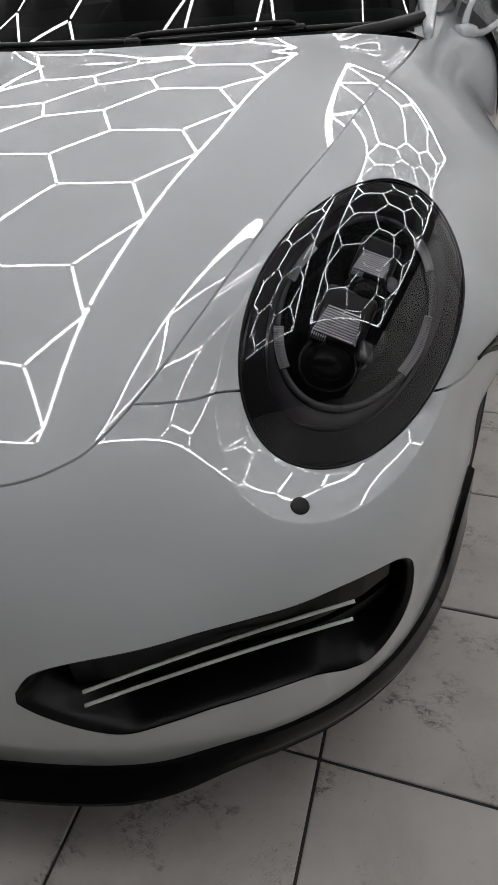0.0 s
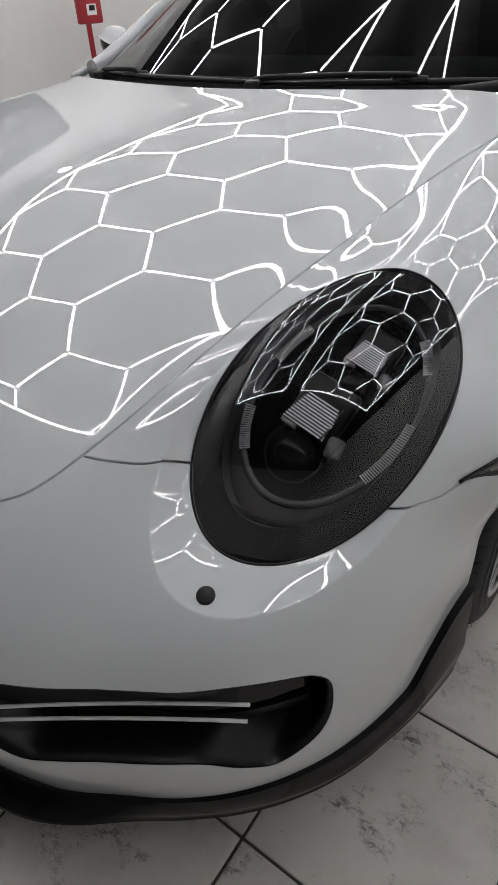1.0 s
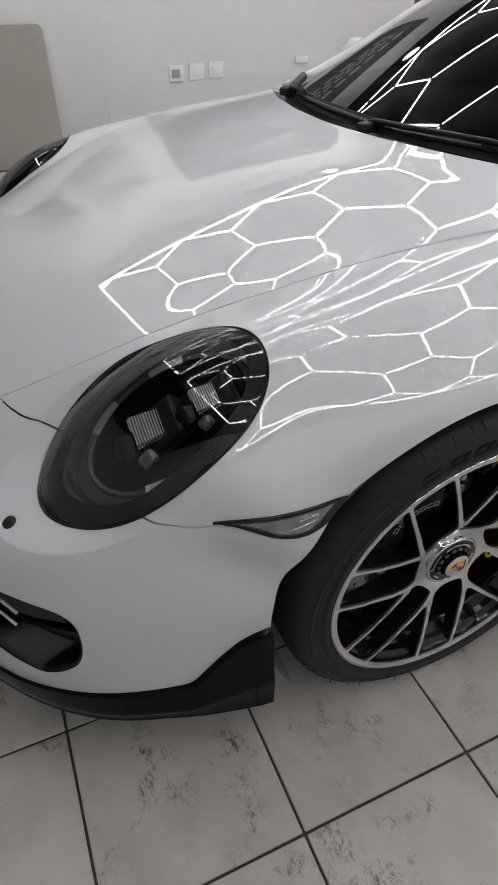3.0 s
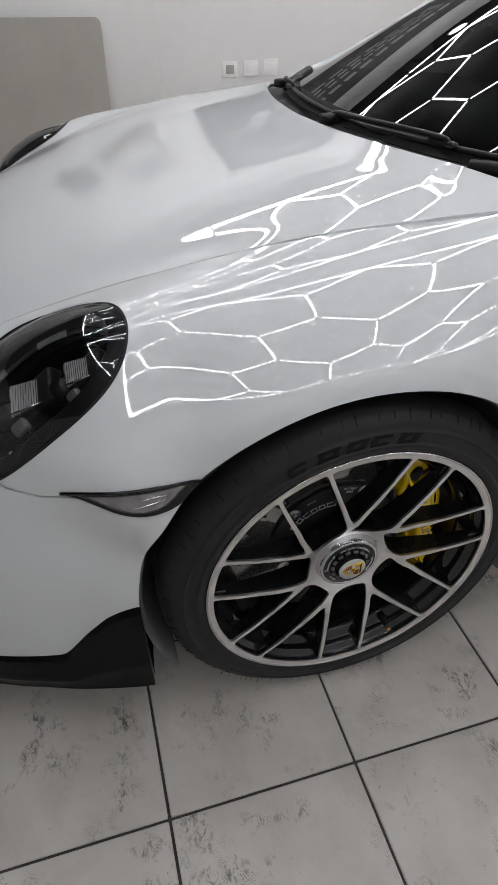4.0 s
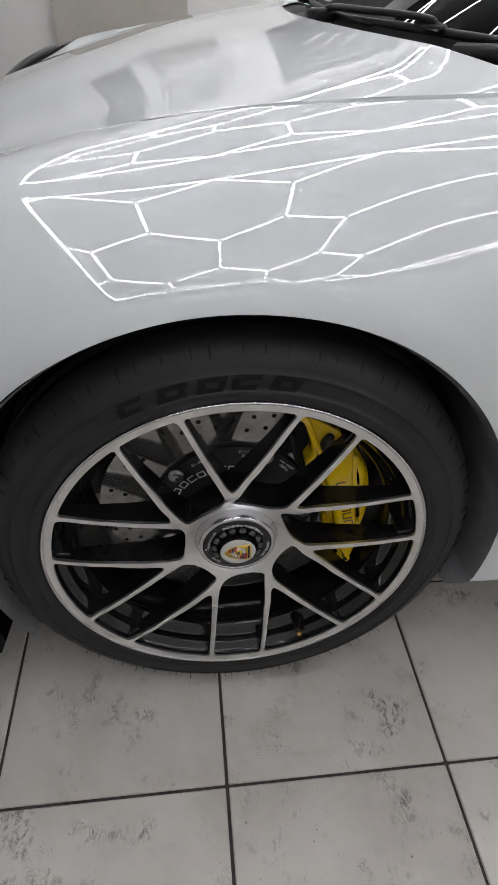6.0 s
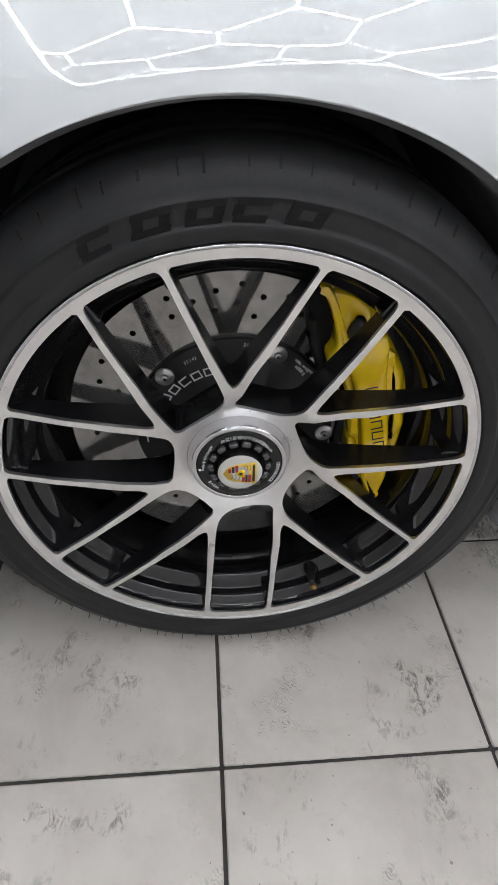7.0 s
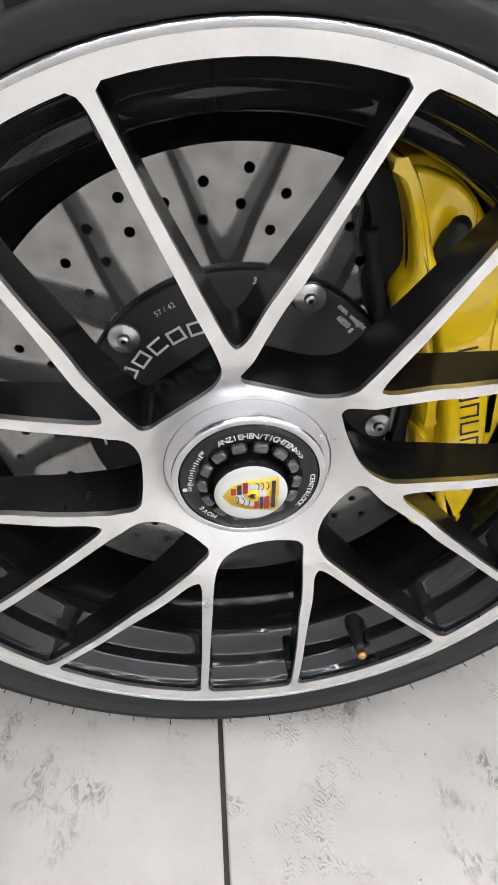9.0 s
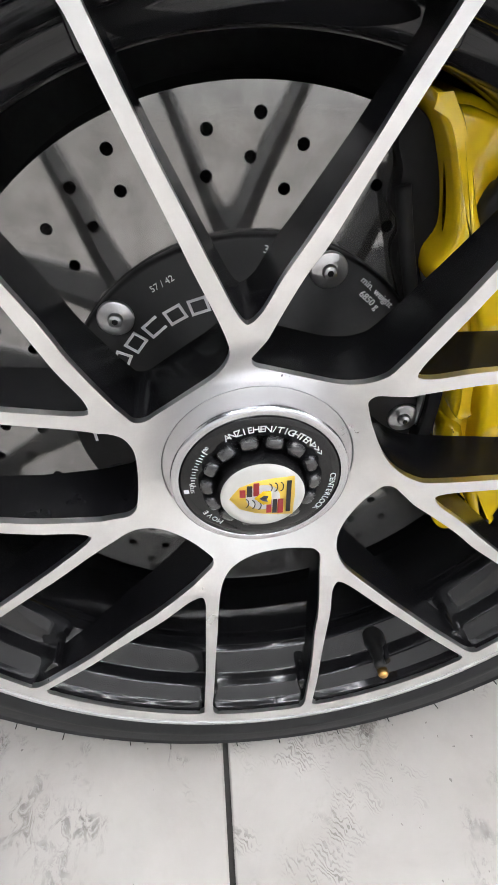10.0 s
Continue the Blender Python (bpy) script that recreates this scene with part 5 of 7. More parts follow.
# ---- wheel-arch liners and rolled arch edge ----
lin = bmesh.new()
secs = []
for a in np.linspace(-30, 210, 70):
    (y, z), (y2, z2) = arch_pt(a, 0.005), arch_pt(a, -0.001)
    floor_z = 0.235 if y > ARCH[0] else 0.13
    z, z2 = max(z, floor_z), max(z2, floor_z)
    secs.append([lin.verts.new(p) for p in ((0.884 if a < 140 else 0.860, y2, z2), (0.872 if a < 140 else 0.856, y, z), (0.62, y, z), (0.50, ARCH[0] + (y - ARCH[0]) * 0.9, z))])
for a, b in zip(secs[:-1], secs[1:]):
    for i in range(3):
        lin.faces.new((a[i], a[i + 1], b[i + 1], b[i]))
both_sides("arch_liner", lin, LINER, car, "matt black wheel-arch liner")
back = boxed((0.01, 0.80, 0.62), pose(0.50, 0, 0.42), 0.0)
both_sides("arch_wall", back, LINER, car, smooth=False)

# the wing's lower corner behind the wheel, down to the sill
corner = bmesh.new()
strips = []
for a in np.linspace(3, -15, 12):
    y, z = arch_pt(a)
    strips.append([corner.verts.new(p) for p in ((0.858, y + 0.001, z), (0.880, y, z), (0.8815, y + 0.03, z), (0.880, y + 0.12, z), (0.876, 0.66, z))])
yb, zb = arch_pt(-15)
strips.append([corner.verts.new(p) for p in ((0.80, yb, zb - 0.002), (0.80, yb + 0.01, zb - 0.004), (0.80, yb + 0.03, zb - 0.004), (0.80, yb + 0.12, zb - 0.004), (0.80, 0.66, zb - 0.004))])
for r0, r1 in zip(strips[:-1], strips[1:]):
    for i in range(4):
        corner.faces.new((r0[i], r0[i + 1], r1[i + 1], r1[i]))
bmesh.ops.recalc_face_normals(corner, faces=corner.faces)
corner_me = smooth_by_angle(mesh_of(corner, "wing_corner", PAINT), 40)
part("wing_corner", corner_me, PAINT, car, "white lower corner of the wing")
part("wing_corner", mirrored(corner_me, "wing_corner"), PAINT, car, "white lower corner of the wing")


# ---- windscreen, cowl, wipers ----
GLASS = Skin([
    [(0.00, 0.235, 0.888), (0.00, 0.48, 1.012), (0.00, 0.75, 1.138), (0.00, 1.04, 1.246)],
    [(0.25, 0.256, 0.887), (0.245, 0.495, 1.009), (0.24, 0.76, 1.134), (0.235, 1.045, 1.241)],
    [(0.45, 0.312, 0.885), (0.44, 0.54, 1.000), (0.43, 0.79, 1.121), (0.42, 1.06, 1.226)],
    [(0.58, 0.385, 0.882), (0.565, 0.595, 0.985), (0.55, 0.83, 1.100), (0.53, 1.08, 1.206)],
    [(0.665, 0.465, 0.878), (0.645, 0.66, 0.968), (0.62, 0.88, 1.080), (0.595, 1.11, 1.186)],
], flip=True)


def skin_sheet(skin, u0, u1, v0, v1, name, mat, nu=40, nv=60, lift=0.0, both=False):
    gu, gv = np.meshgrid(np.linspace(u0, u1, nu), np.linspace(v0, v1, nv), indexing="ij")
    uv = np.stack([gu.ravel(), gv.ravel()], 1)
    N = skin.normal(uv)
    P = skin.at(uv) + N * lift
    F = []
    for i in range(nu - 1):
        for j in range(nv - 1):
            a = i * nv + j
            F.append((a, a + 1, a + nv + 1, a + nv))
    c = P[np.array(F[:1])[0]]
    if np.dot(np.cross(c[1] - c[0], c[2] - c[0]), N[0]) < 0:
        F = [f[::-1] for f in F]
    me = bpy.data.meshes.new(name)
    me.from_pydata(P.tolist(), [], F)
    me.polygons.foreach_set("use_smooth", [True] * len(F))
    me.normals_split_custom_set_from_vertices([tuple(q) for q in N])
    me.materials.append(mat)
    return me


wind = part("windscreen", skin_sheet(GLASS, 0, 3, -4, 4, "windscreen", SCREEN, 40, 90), SCREEN, car, "dark tinted raked windscreen")
wind.visible_shadow = False
# black printed border of the glass
for u0, u1, v0, v1 in ((0, 0.16, -4, 4), (2.9, 3, -4, 4)):
    part("screen_border", skin_sheet(GLASS, u0, u1, v0, v1, "screen_border", MATTBLACK, 6, 70, 0.002), MATTBLACK, car)
for s in (1, -1):
    part("screen_border", skin_sheet(GLASS, 0.16, 2.9, s * 3.82, s * 4.0, "screen_border", MATTBLACK, 40, 4, 0.002), MATTBLACK, car)

cowl = bmesh.new()
cp = SKIN.at(cowl_line)
rows4 = []
for x in np.linspace(0, 0.70, 40):
    yh = float(np.interp(x, cp[:, 0], cp[:, 1]))
    zh = float(np.interp(x, cp[:, 0], cp[:, 2]))
    yg = float(np.interp(x, [0, 0.25, 0.45, 0.58, 0.665, 0.70], [0.245, 0.266, 0.322, 0.395, 0.475, 0.51]))
    rows4.append([cowl.verts.new(p) for p in ((x, yh - 0.03, zh - 0.018), (x, yh + 0.006, zh - 0.014), (x, yh + 0.02, zh - 0.022), (x, (yh + yg) / 2, zh - 0.024), (x, yg + 0.02, zh - 0.012), (x, yg + 0.06, zh - 0.02))])
for a, b in zip(rows4[:-1], rows4[1:]):
    for i in range(5):
        cowl.faces.new((a[i], a[i + 1], b[i + 1], b[i]))
bmesh.ops.recalc_face_normals(cowl, faces=cowl.faces)
both_sides("cowl_panel", cowl, SATINBLACK, car, "black plastic cowl panel below the windscreen")


def glass_pt(u, v, out):
    return Vector(GLASS.at([(u, v)])[0] + GLASS.normal([(u, v)])[0] * out)


def wiper(pivot, tip_uv, heel_uv, hub):
    w = thing("wiper", "black windscreen wiper lying along the foot of the glass", "")
    w.parent = car
    a, b = glass_pt(*heel_uv, 0.012), glass_pt(*tip_uv, 0.012)
    pts = [glass_pt(heel_uv[0] + (tip_uv[0] - heel_uv[0]) * f, heel_uv[1] + (tip_uv[1] - heel_uv[1]) * f, 0.007 + 0.003 * math.sin(f * math.pi)) for f in np.linspace(0, 1, 24)]
    part("blade", tube(pts, lambda f: 0.0062 * (0.55 + 0.45 * math.sin(math.pi * min(1, max(0, f)))), 8), SATINBLACK, w, "black wiper blade")
    mid = pts[10]
    arm = [Vector(pivot), Vector(pivot) + Vector((0, 0.01, 0.022)), Vector(pivot) * 0.6 + mid * 0.4 + Vector((0, -0.005, 0.022)), mid + Vector((0, -0.004, 0.014)), mid]
    part("arm", tube(spline(arm, 6), lambda f: 0.0072 - 0.003 * f, 8), SATINBLACK, w, "black wiper arm")
    part("hinge", boxed((0.034, 0.05, 0.022), Matrix.Translation(Vector(pivot) + Vector((0, 0, 0.012))) @ pose(0, 0, 0, 0, 0, 25), 0.007, 3), SATINBLACK, w)
    part("blade_clip", boxed((0.075, 0.016, 0.014), Matrix.Translation(mid + Vector((0, 0, 0.004))) @ pose(0, 0, 0, 18, 0, 12), 0.007, 3), SATINBLACK, w)
    return w


wiper((-0.46, 0.300, 0.888), (0.05, 1.1), (0.09, -3.1), None)
wiper((0.10, 0.222, 0.888), (0.13, 3.7), (0.05, 0.35), None)
both_sides("cowl_corner", tube([(0.50, 0.325, 0.884), (0.60, 0.395, 0.893), (0.68, 0.465, 0.905)], 0.014, 8), SATINBLACK, car)

# cabin: dashboard, seats, back wall, so that the glass has something dark behind it
part("dashboard", boxed((1.28, 0.50, 0.10), pose(0, 0.72, 0.86, -4), 0.05, 4), CABIN, car, "dark grey dashboard")
for s in (1, -1):
    seat = boxed((0.46, 0.16, 0.72), pose(0.36 * s, 1.62, 0.80, 14), 0.06, 4)
    part("seat_back", seat, CABIN, car, "dark seat back")
part("cabin_floor", boxed((1.5, 2.0, 0.04), pose(0, 1.45, 0.42), 0.0), CABIN, car, smooth=False)
part("firewall", boxed((1.40, 0.04, 0.44), pose(0, 0.43, 0.55), 0.0), CABIN, car, smooth=False)
rim = tube([(0.36 + 0.18 * math.cos(a), 1.02 + 0.05 * math.sin(a), 0.92 + 0.17 * math.sin(a)) for a in np.linspace(0, 2 * math.pi, 40, endpoint=False)], 0.014, 8, True)
part("steering_wheel", rim, CABIN, car, "black steering wheel")

# ---- roof, side glass and rear body ----
ROOF = Skin([
    [(0.00, 1.03, 1.246), (0.00, 1.35, 1.292), (0.00, 1.75, 1.283), (0.00, 2.15, 1.205), (0.00, 2.55, 1.085), (0.00, 2.88, 0.975)],
    [(0.25, 1.035, 1.241), (0.25, 1.35, 1.285), (0.25, 1.75, 1.276), (0.25, 2.15, 1.198), (0.25, 2.55, 1.078), (0.25, 2.88, 0.972)],
    [(0.45, 1.055, 1.222), (0.45, 1.36, 1.262), (0.45, 1.75, 1.252), (0.44, 2.15, 1.175), (0.43, 2.55, 1.06), (0.43, 2.88, 0.965)],
    [(0.565, 1.09, 1.195), (0.575, 1.37, 1.222), (0.57, 1.75, 1.208), (0.555, 2.15, 1.135), (0.54, 2.55, 1.03), (0.54, 2.88, 0.955)],
    [(0.655, 1.11, 1.08), (0.665, 1.38, 1.09), (0.665, 1.75, 1.075), (0.655, 2.15, 1.035), (0.64, 2.5, 0.99), (0.63, 2.85, 0.94)],
    [(0.745, 1.12, 0.935), (0.755, 1.39, 0.935), (0.76, 1.75, 0.935), (0.75, 2.15, 0.94), (0.73, 2.45, 0.945), (0.71, 2.80, 0.93)],
], flip=True)
part("roof", skin_sheet(ROOF, 0, 2.35, -3.15, 3.15, "roof", PAINT, 40, 60), PAINT, car, "glossy white roof")
part("rear_window", skin_sheet(ROOF, 2.35, 4.6, -2.9, 2.9, "rear_window", DARKGLASS, 30, 50), DARKGLASS, car, "dark rear window")
for s in (1, -1):
    part("side_window", skin_sheet(ROOF, 0.0, 3.0, s * 3.15, s * 5.0, "side_window", DARKGLASS, 30, 20), DARKGLASS, car, "dark side window")
    part("rear_pillar", skin_sheet(ROOF, 3.0, 5.0, s * 2.9, s * 5.0, "rear_pillar", PAINT, 20, 20), PAINT, car, "white rear pillar")
    tri_glass = bmesh.new()
    q = [(s * 0.660, 0.60, 0.900), (s * 0.60, 1.10, 1.19), (s * 0.655, 1.11, 1.08), (s * 0.745, 1.12, 0.935), (s * 0.74, 0.75, 0.90)]
    tri_glass.faces.new([tri_glass.verts.new(p) for p in q])
    part("quarter_window", tri_glass, DARKGLASS, car, "dark front quarter window", smooth=False)
    pillar = tube(spline([(s * 0.700, 0.40, 0.880), (s * 0.682, 0.58, 0.935), (s * 0.645, 0.86, 1.075), (s * 0.605, 1.11, 1.20), (s * 0.575, 1.37, 1.232)], 8), lambda f: 0.010 + 0.012 * min(1.0, 4 * f), 10)
    part("front_pillar", pillar, PAINT, car, "white windscreen pillar")
for s in (1, -1):
    part("wing_top", skin_sheet(SKIN, 0.0, 1.5, s * 3.7, s * 4.7, "wing_top", PAINT, 20, 16, -0.004), PAINT, car, "white wing top beside the glass")
REAR = Skin([
    [(0.00, 2.60, 1.03), (0.00, 2.80, 0.985), (0.00, 3.05, 0.915), (0.00, 3.25, 0.84), (0.00, 3.40, 0.76), (0.00, 3.48, 0.64), (0.00, 3.50, 0.48), (0.00, 3.44, 0.30)],
    [(0.35, 2.60, 1.02), (0.35, 2.80, 0.975), (0.35, 3.04, 0.91), (0.35, 3.23, 0.835), (0.35, 3.38, 0.755), (0.35, 3.45, 0.64), (0.35, 3.47, 0.48), (0.35, 3.41, 0.30)],
    [(0.62, 2.60, 0.96), (0.62, 2.80, 0.93), (0.62, 3.00, 0.875), (0.62, 3.16, 0.81), (0.62, 3.30, 0.74), (0.62, 3.36, 0.63), (0.62, 3.37, 0.48), (0.62, 3.31, 0.30)],
    [(0.80, 2.60, 0.90), (0.80, 2.78, 0.87), (0.79, 2.93, 0.82), (0.78, 3.06, 0.765), (0.77, 3.16, 0.70), (0.77, 3.20, 0.60), (0.77, 3.20, 0.47), (0.76, 3.14, 0.30)],
    [(0.925, 2.60, 0.74), (0.92, 2.72, 0.72), (0.905, 2.83, 0.69), (0.89, 2.91, 0.65), (0.88, 2.96, 0.60), (0.875, 2.98, 0.53), (0.875, 2.98, 0.43), (0.865, 2.93, 0.30)],
], flip=True)
part("engine_lid", skin_sheet(REAR, 0, 7, -4, 4, "engine_lid", PAINT, 40, 80), PAINT, car, "glossy white rear body")
SIDE = Skin([
    [(0.735, 0.40, 0.925), (0.745, 0.95, 0.935), (0.755, 1.40, 0.935), (0.765, 1.85, 0.935), (0.775, 2.20, 0.935), (0.79, 2.45, 0.93), (0.80, 2.66, 0.895)],
    [(0.80, 0.42, 0.885), (0.80, 0.95, 0.89), (0.81, 1.40, 0.885), (0.83, 1.85, 0.885), (0.865, 2.20, 0.89), (0.88, 2.45, 0.87), (0.875, 2.66, 0.83)],
    [(0.872, 0.55, 0.79), (0.868, 0.95, 0.78), (0.87, 1.40, 0.77), (0.888, 1.85, 0.77), (0.925, 2.20, 0.77), (0.938, 2.45, 0.765), (0.93, 2.66, 0.735)],
    [(0.882, 0.55, 0.60), (0.873, 0.95, 0.58), (0.87, 1.40, 0.56), (0.885, 1.85, 0.55), (0.925, 2.20, 0.55), (0.94, 2.45, 0.55), (0.935, 2.66, 0.55)],
    [(0.875, 0.55, 0.38), (0.86, 0.95, 0.36), (0.855, 1.40, 0.35), (0.87, 1.85, 0.34), (0.92, 2.20, 0.34), (0.935, 2.45, 0.34), (0.93, 2.66, 0.34)],
    [(0.86, 0.44, 0.17), (0.845, 0.95, 0.17), (0.845, 1.40, 0.17), (0.86, 1.85, 0.17), (0.905, 2.20, 0.17), (0.92, 2.45, 0.17), (0.915, 2.66, 0.17)],
], mirror=False)


def side_panel(name, u0, u1, v0, v1, cut=None, label=""):
    outer = [(u, v0) for u in np.linspace(u0, u1, 40)] + [(u1, v) for v in np.linspace(v0, v1, 30)[1:]] + [(u, v1) for u in np.linspace(u1, u0, 40)[1:]] + [(u0, v) for v in np.linspace(v1, v0, 30)[1:-1]]
    outer = np.array(outer)
    me = None
    pts, tri, loops = triangulate(outer, [], (0.05, 0.05))
    P, N = SIDE.at(pts), SIDE.normal(pts)
    if P[:, 0].mean() * N[:, 0].mean() < 0:
        N = -N
    c = P[tri]
    keep = np.ones(len(tri), bool)
    if cut:
        m = c.mean(1)
        keep = np.hypot(m[:, 1] - cut[0], m[:, 2] - cut[1]) > cut[2]
    tri = tri[keep]
    c = P[tri]
    flip = (np.cross(c[:, 1] - c[:, 0], c[:, 2] - c[:, 0]) * N[tri[:, 0]]).sum(1) < 0
    tri[flip] = tri[flip][:, ::-1]
    me = bpy.data.meshes.new(name)
    me.from_pydata(P.tolist(), [], [tuple(int(i) for i in t) for t in tri])
    me.polygons.foreach_set("use_smooth", [True] * len(tri))
    me.normals_split_custom_set_from_vertices([tuple(q) for q in N])
    me.materials.append(PAINT)
    a = part(name, me, PAINT, car, label)
    b = part(name, mirrored(me, name), PAINT, car, label)
    return a, b


side_panel("door", 0.45, 2.95, 0, 4.6, None, "glossy white car door")
side_panel("rear_fender", 2.97, 6, 0, 5, (2.45, 0.335, 0.385), "glossy white rear wing over the wheel")
side_panel("sill", 0.62, 2.95, 4.62, 5, None, "white side sill")
for s in (1, -1):
    hb = tube(spline([(s * 0.885, 1.45, 0.78), (s * 0.905, 1.50, 0.785), (s * 0.905, 1.62, 0.785), (s * 0.885, 1.67, 0.78)], 6), 0.010, 8)
    part("door_handle", hb, PAINT, car, "white door handle")
    ln = lathe([(0.372, -0.24), (0.372, -0.01)], 60, 0, 180)
    ln.transform(pose(s * 0.925, 2.45, 0.335, 0, 0, 0 if s > 0 else 180))
    part("arch_liner", ln, MATTBLACK, car)
    tl = boxed((0.30, 0.05, 0.09), pose(s * 0.62, 3.325, 0.72, 12, 0, s * 20), 0.02, 3)
    part("tail_light", tl, REDEN, car, "red tail light")


# ---- door mirrors ----
def door_mirror(s):
    mir = thing("door_mirror", "black door mirror on a slim white double arm", "")
    mir.parent = car
    c = (s * 0.905, 0.815, 0.930)
    for name, mat, size, cut, label in (("mirror_shell", GLOSSBLACK, (0.085, 0.060, 0.056), None, "gloss black mirror shell"), ("mirror_cover", PAINT, (0.087, 0.062, 0.058), 0.25, "white upper cover")):
        bm = bmesh.new()
        bmesh.ops.create_uvsphere(bm, u_segments=32, v_segments=20, radius=1.0)
        for v in bm.verts:
            x, y, z = v.co
            y = max(-1.0, min(0.30, y))
            if cut is not None:
                z = max(z, cut + 0.15 * x)
            v.co = (s * x * size[0], y * size[1], z * size[2] + 0.018 * x)
        bmesh.ops.recalc_face_normals(bm, faces=bm.faces)
        bm.transform(pose(*c, 0, 0, s * 8))
        part(name, bm, mat, mir, label)
    g = boxed((0.135, 0.004, 0.085), pose(c[0], c[1] + 0.022, c[2], 0, 0, s * 8), 0.002, 1)
    part("mirror_glass", g, CHROME, mir, "mirror glass", smooth=False)
    part("mirror_base", tube(spline([(s * 0.752, 0.62, 0.858), (s * 0.772, 0.64, 0.862), (s * 0.792, 0.66, 0.858)], 6), lambda f: 0.021 - 0.007 * f, 10), PAINT, mir, "white mirror foot")
    part("mirror_arm", tube(spline([(s * 0.790, 0.66, 0.856), (s * 0.820, 0.69, 0.858), (s * 0.860, 0.74, 0.880), (s * 0.895, 0.785, 0.905)], 6), lambda f: 0.0085 - 0.002 * f, 8), PAINT, mir, "white lower arm")
    part("mirror_arm", tube(spline([(s * 0.768, 0.64, 0.872), (s * 0.774, 0.66, 0.905), (s * 0.795, 0.70, 0.940), (s * 0.850, 0.78, 0.955)], 6), lambda f: 0.0085 - 0.002 * f, 8), PAINT, mir, "white upper arm")
    return mir


door_mirror(1)
door_mirror(-1)


# ---- front left brake and the wheel's small parts ----
def brake():
    b = thing("brake_disc", "drilled grey carbon-ceramic brake disc with a black hub", "brake disc")
    X = WX - 0.099
    # drilled friction ring
    holes = []
    for k in range(14):
        for r, off in ((0.182, 0.0), (0.176, 9.0), (0.169, 17.8), (0.161, 1.6), (0.1535, 10.5), (0.1455, 20.0)):
            aa = radians(88.2 + 360 / 14 * k + off)
            holes.append([(r * math.cos(aa) + 0.0035 * math.cos(t), r * math.sin(aa) + 0.0035 * math.sin(t)) for t in np.linspace(0, 2 * math.pi, 12, endpoint=False)])

    def flat(p, d):
        return np.stack([np.full(len(p), -d), p[:, 0], p[:, 1]], 1)
    part("friction_ring", plate(circle2(0.1965, 120), [circle2(0.118, 90)] + holes, 0.034, flat, "friction_ring", DISC), DISC, b, "grey drilled friction ring")
    part("disc_hub", lathe([(0.0, 0.020), (0.060, 0.020), (0.066, 0.016), (0.070, 0.009), (0.1195, 0.0075), (0.1210, 0.0066), (0.1218, 0.004), (0.1218, -0.004)], 100), SATINBLACK, b, "satin black disc hub")
    for k in range(5):
        a = 137.3 - 72 * k
        m = Matrix.Rotation(radians(a), 4, "X") @ pose(0.0082, 0.1105, 0)
        w = turned_x([(0.0, 0.0020), (0.0104, 0.0020), (0.0112, 0.0014), (0.0112, -0.001)], 28)
        w.transform(m)
        part("washer", w, STEEL, b, "steel washer", )
        bolt = turned_x([(0.0, 0.0058), (0.0036, 0.0058), (0.0044, 0.0050), (0.0046, 0.0024)], 12)
        bolt.transform(m)
        part("bolt", bolt, STEEL, b)
        hexs = lathe([(0.0020, 0.0060), (0.0, 0.0060)], 6)
        hexs.transform(m)
        part("bolt_socket", hexs, MATTBLACK, b)
    b.matrix_basis = pose(X, 0, WZ)

    def facing(ang, r, x):
        """A pose on the hub face: local x along the tangent (clockwise seen from outside), local y outward, local z out of the wheel."""
        a = radians(ang)
        out = Vector((0, math.cos(a), math.sin(a)))
        tan = Vector((0, math.sin(a), -math.cos(a)))
        return Matrix.Translation(out * r + Vector((x, 0, 0))) @ Matrix((tan, out, Vector((1, 0, 0)))).transposed().to_4x4()
    lettering("31 / 2017", 0.0066, LETTERWHITE, b, facing(80, 0.1135, 0.0081), "print", 0.0002)
    lettering("6943", 0.0066, LETTERWHITE, b, facing(80, 0.1065, 0.0084), "print", 0.0002)
    lettering("57 / 42", 0.0056, LETTERWHITE, b, facing(118.5, 0.1085, 0.0083), "print", 0.0002)
    lettering("min. weight", 0.0060, LETTERWHITE, b, facing(47.5, 0.1145, 0.0080), "print", 0.0002)
    lettering("6850 g", 0.0060, LETTERWHITE, b, facing(47.5, 0.1080, 0.0083), "print", 0.0002)
    # maker's mark as plain pale frames along an arc
    for k in range(7):
        o = bmesh.new()
        f = facing(151 - k * 10.0, 0.0930 - 0.0016 * k, 0.0090) @ pose(0, 0, 0, 0, 0, 4 - 2 * k)
        box(o, (0.0120, 0.0017, 0.0005), f @ pose(0, 0.0044, 0))
        box(o, (0.0120, 0.0017, 0.0005), f @ pose(0, -0.0044, 0))
        box(o, (0.0017, 0.0105, 0.0005), f @ pose(-0.0052, 0, 0.0001))
        if k % 3 != 2:
            box(o, (0.0017, 0.0105, 0.0005), f @ pose(0.0052, 0, 0.0001))
        part("mark_bar", o, LETTERWHITE, b, smooth=False)
    # arrow marks
    o = bmesh.new()
    box(o, (0.016, 0.0018, 0.0005), facing(186, 0.1085, 0.0084))
    box(o, (0.007, 0.0018, 0.0005), facing(182, 0.1105, 0.0084) @ pose(0, 0, 0, 0, 0, 40))
    box(o, (0.007, 0.0018, 0.0005), facing(182, 0.1065, 0.0085) @ pose(0, 0, 0, 0, 0, -40))
    part("arrow_mark", o, LETTERWHITE, b, smooth=False)
    return b


def turned_x(profile, n):
    return lathe(profile, n)


brake_l = brake()
tagged(brake_l, "drilled grey carbon-ceramic brake disc with a black hub", "brake disc", "brake discs")


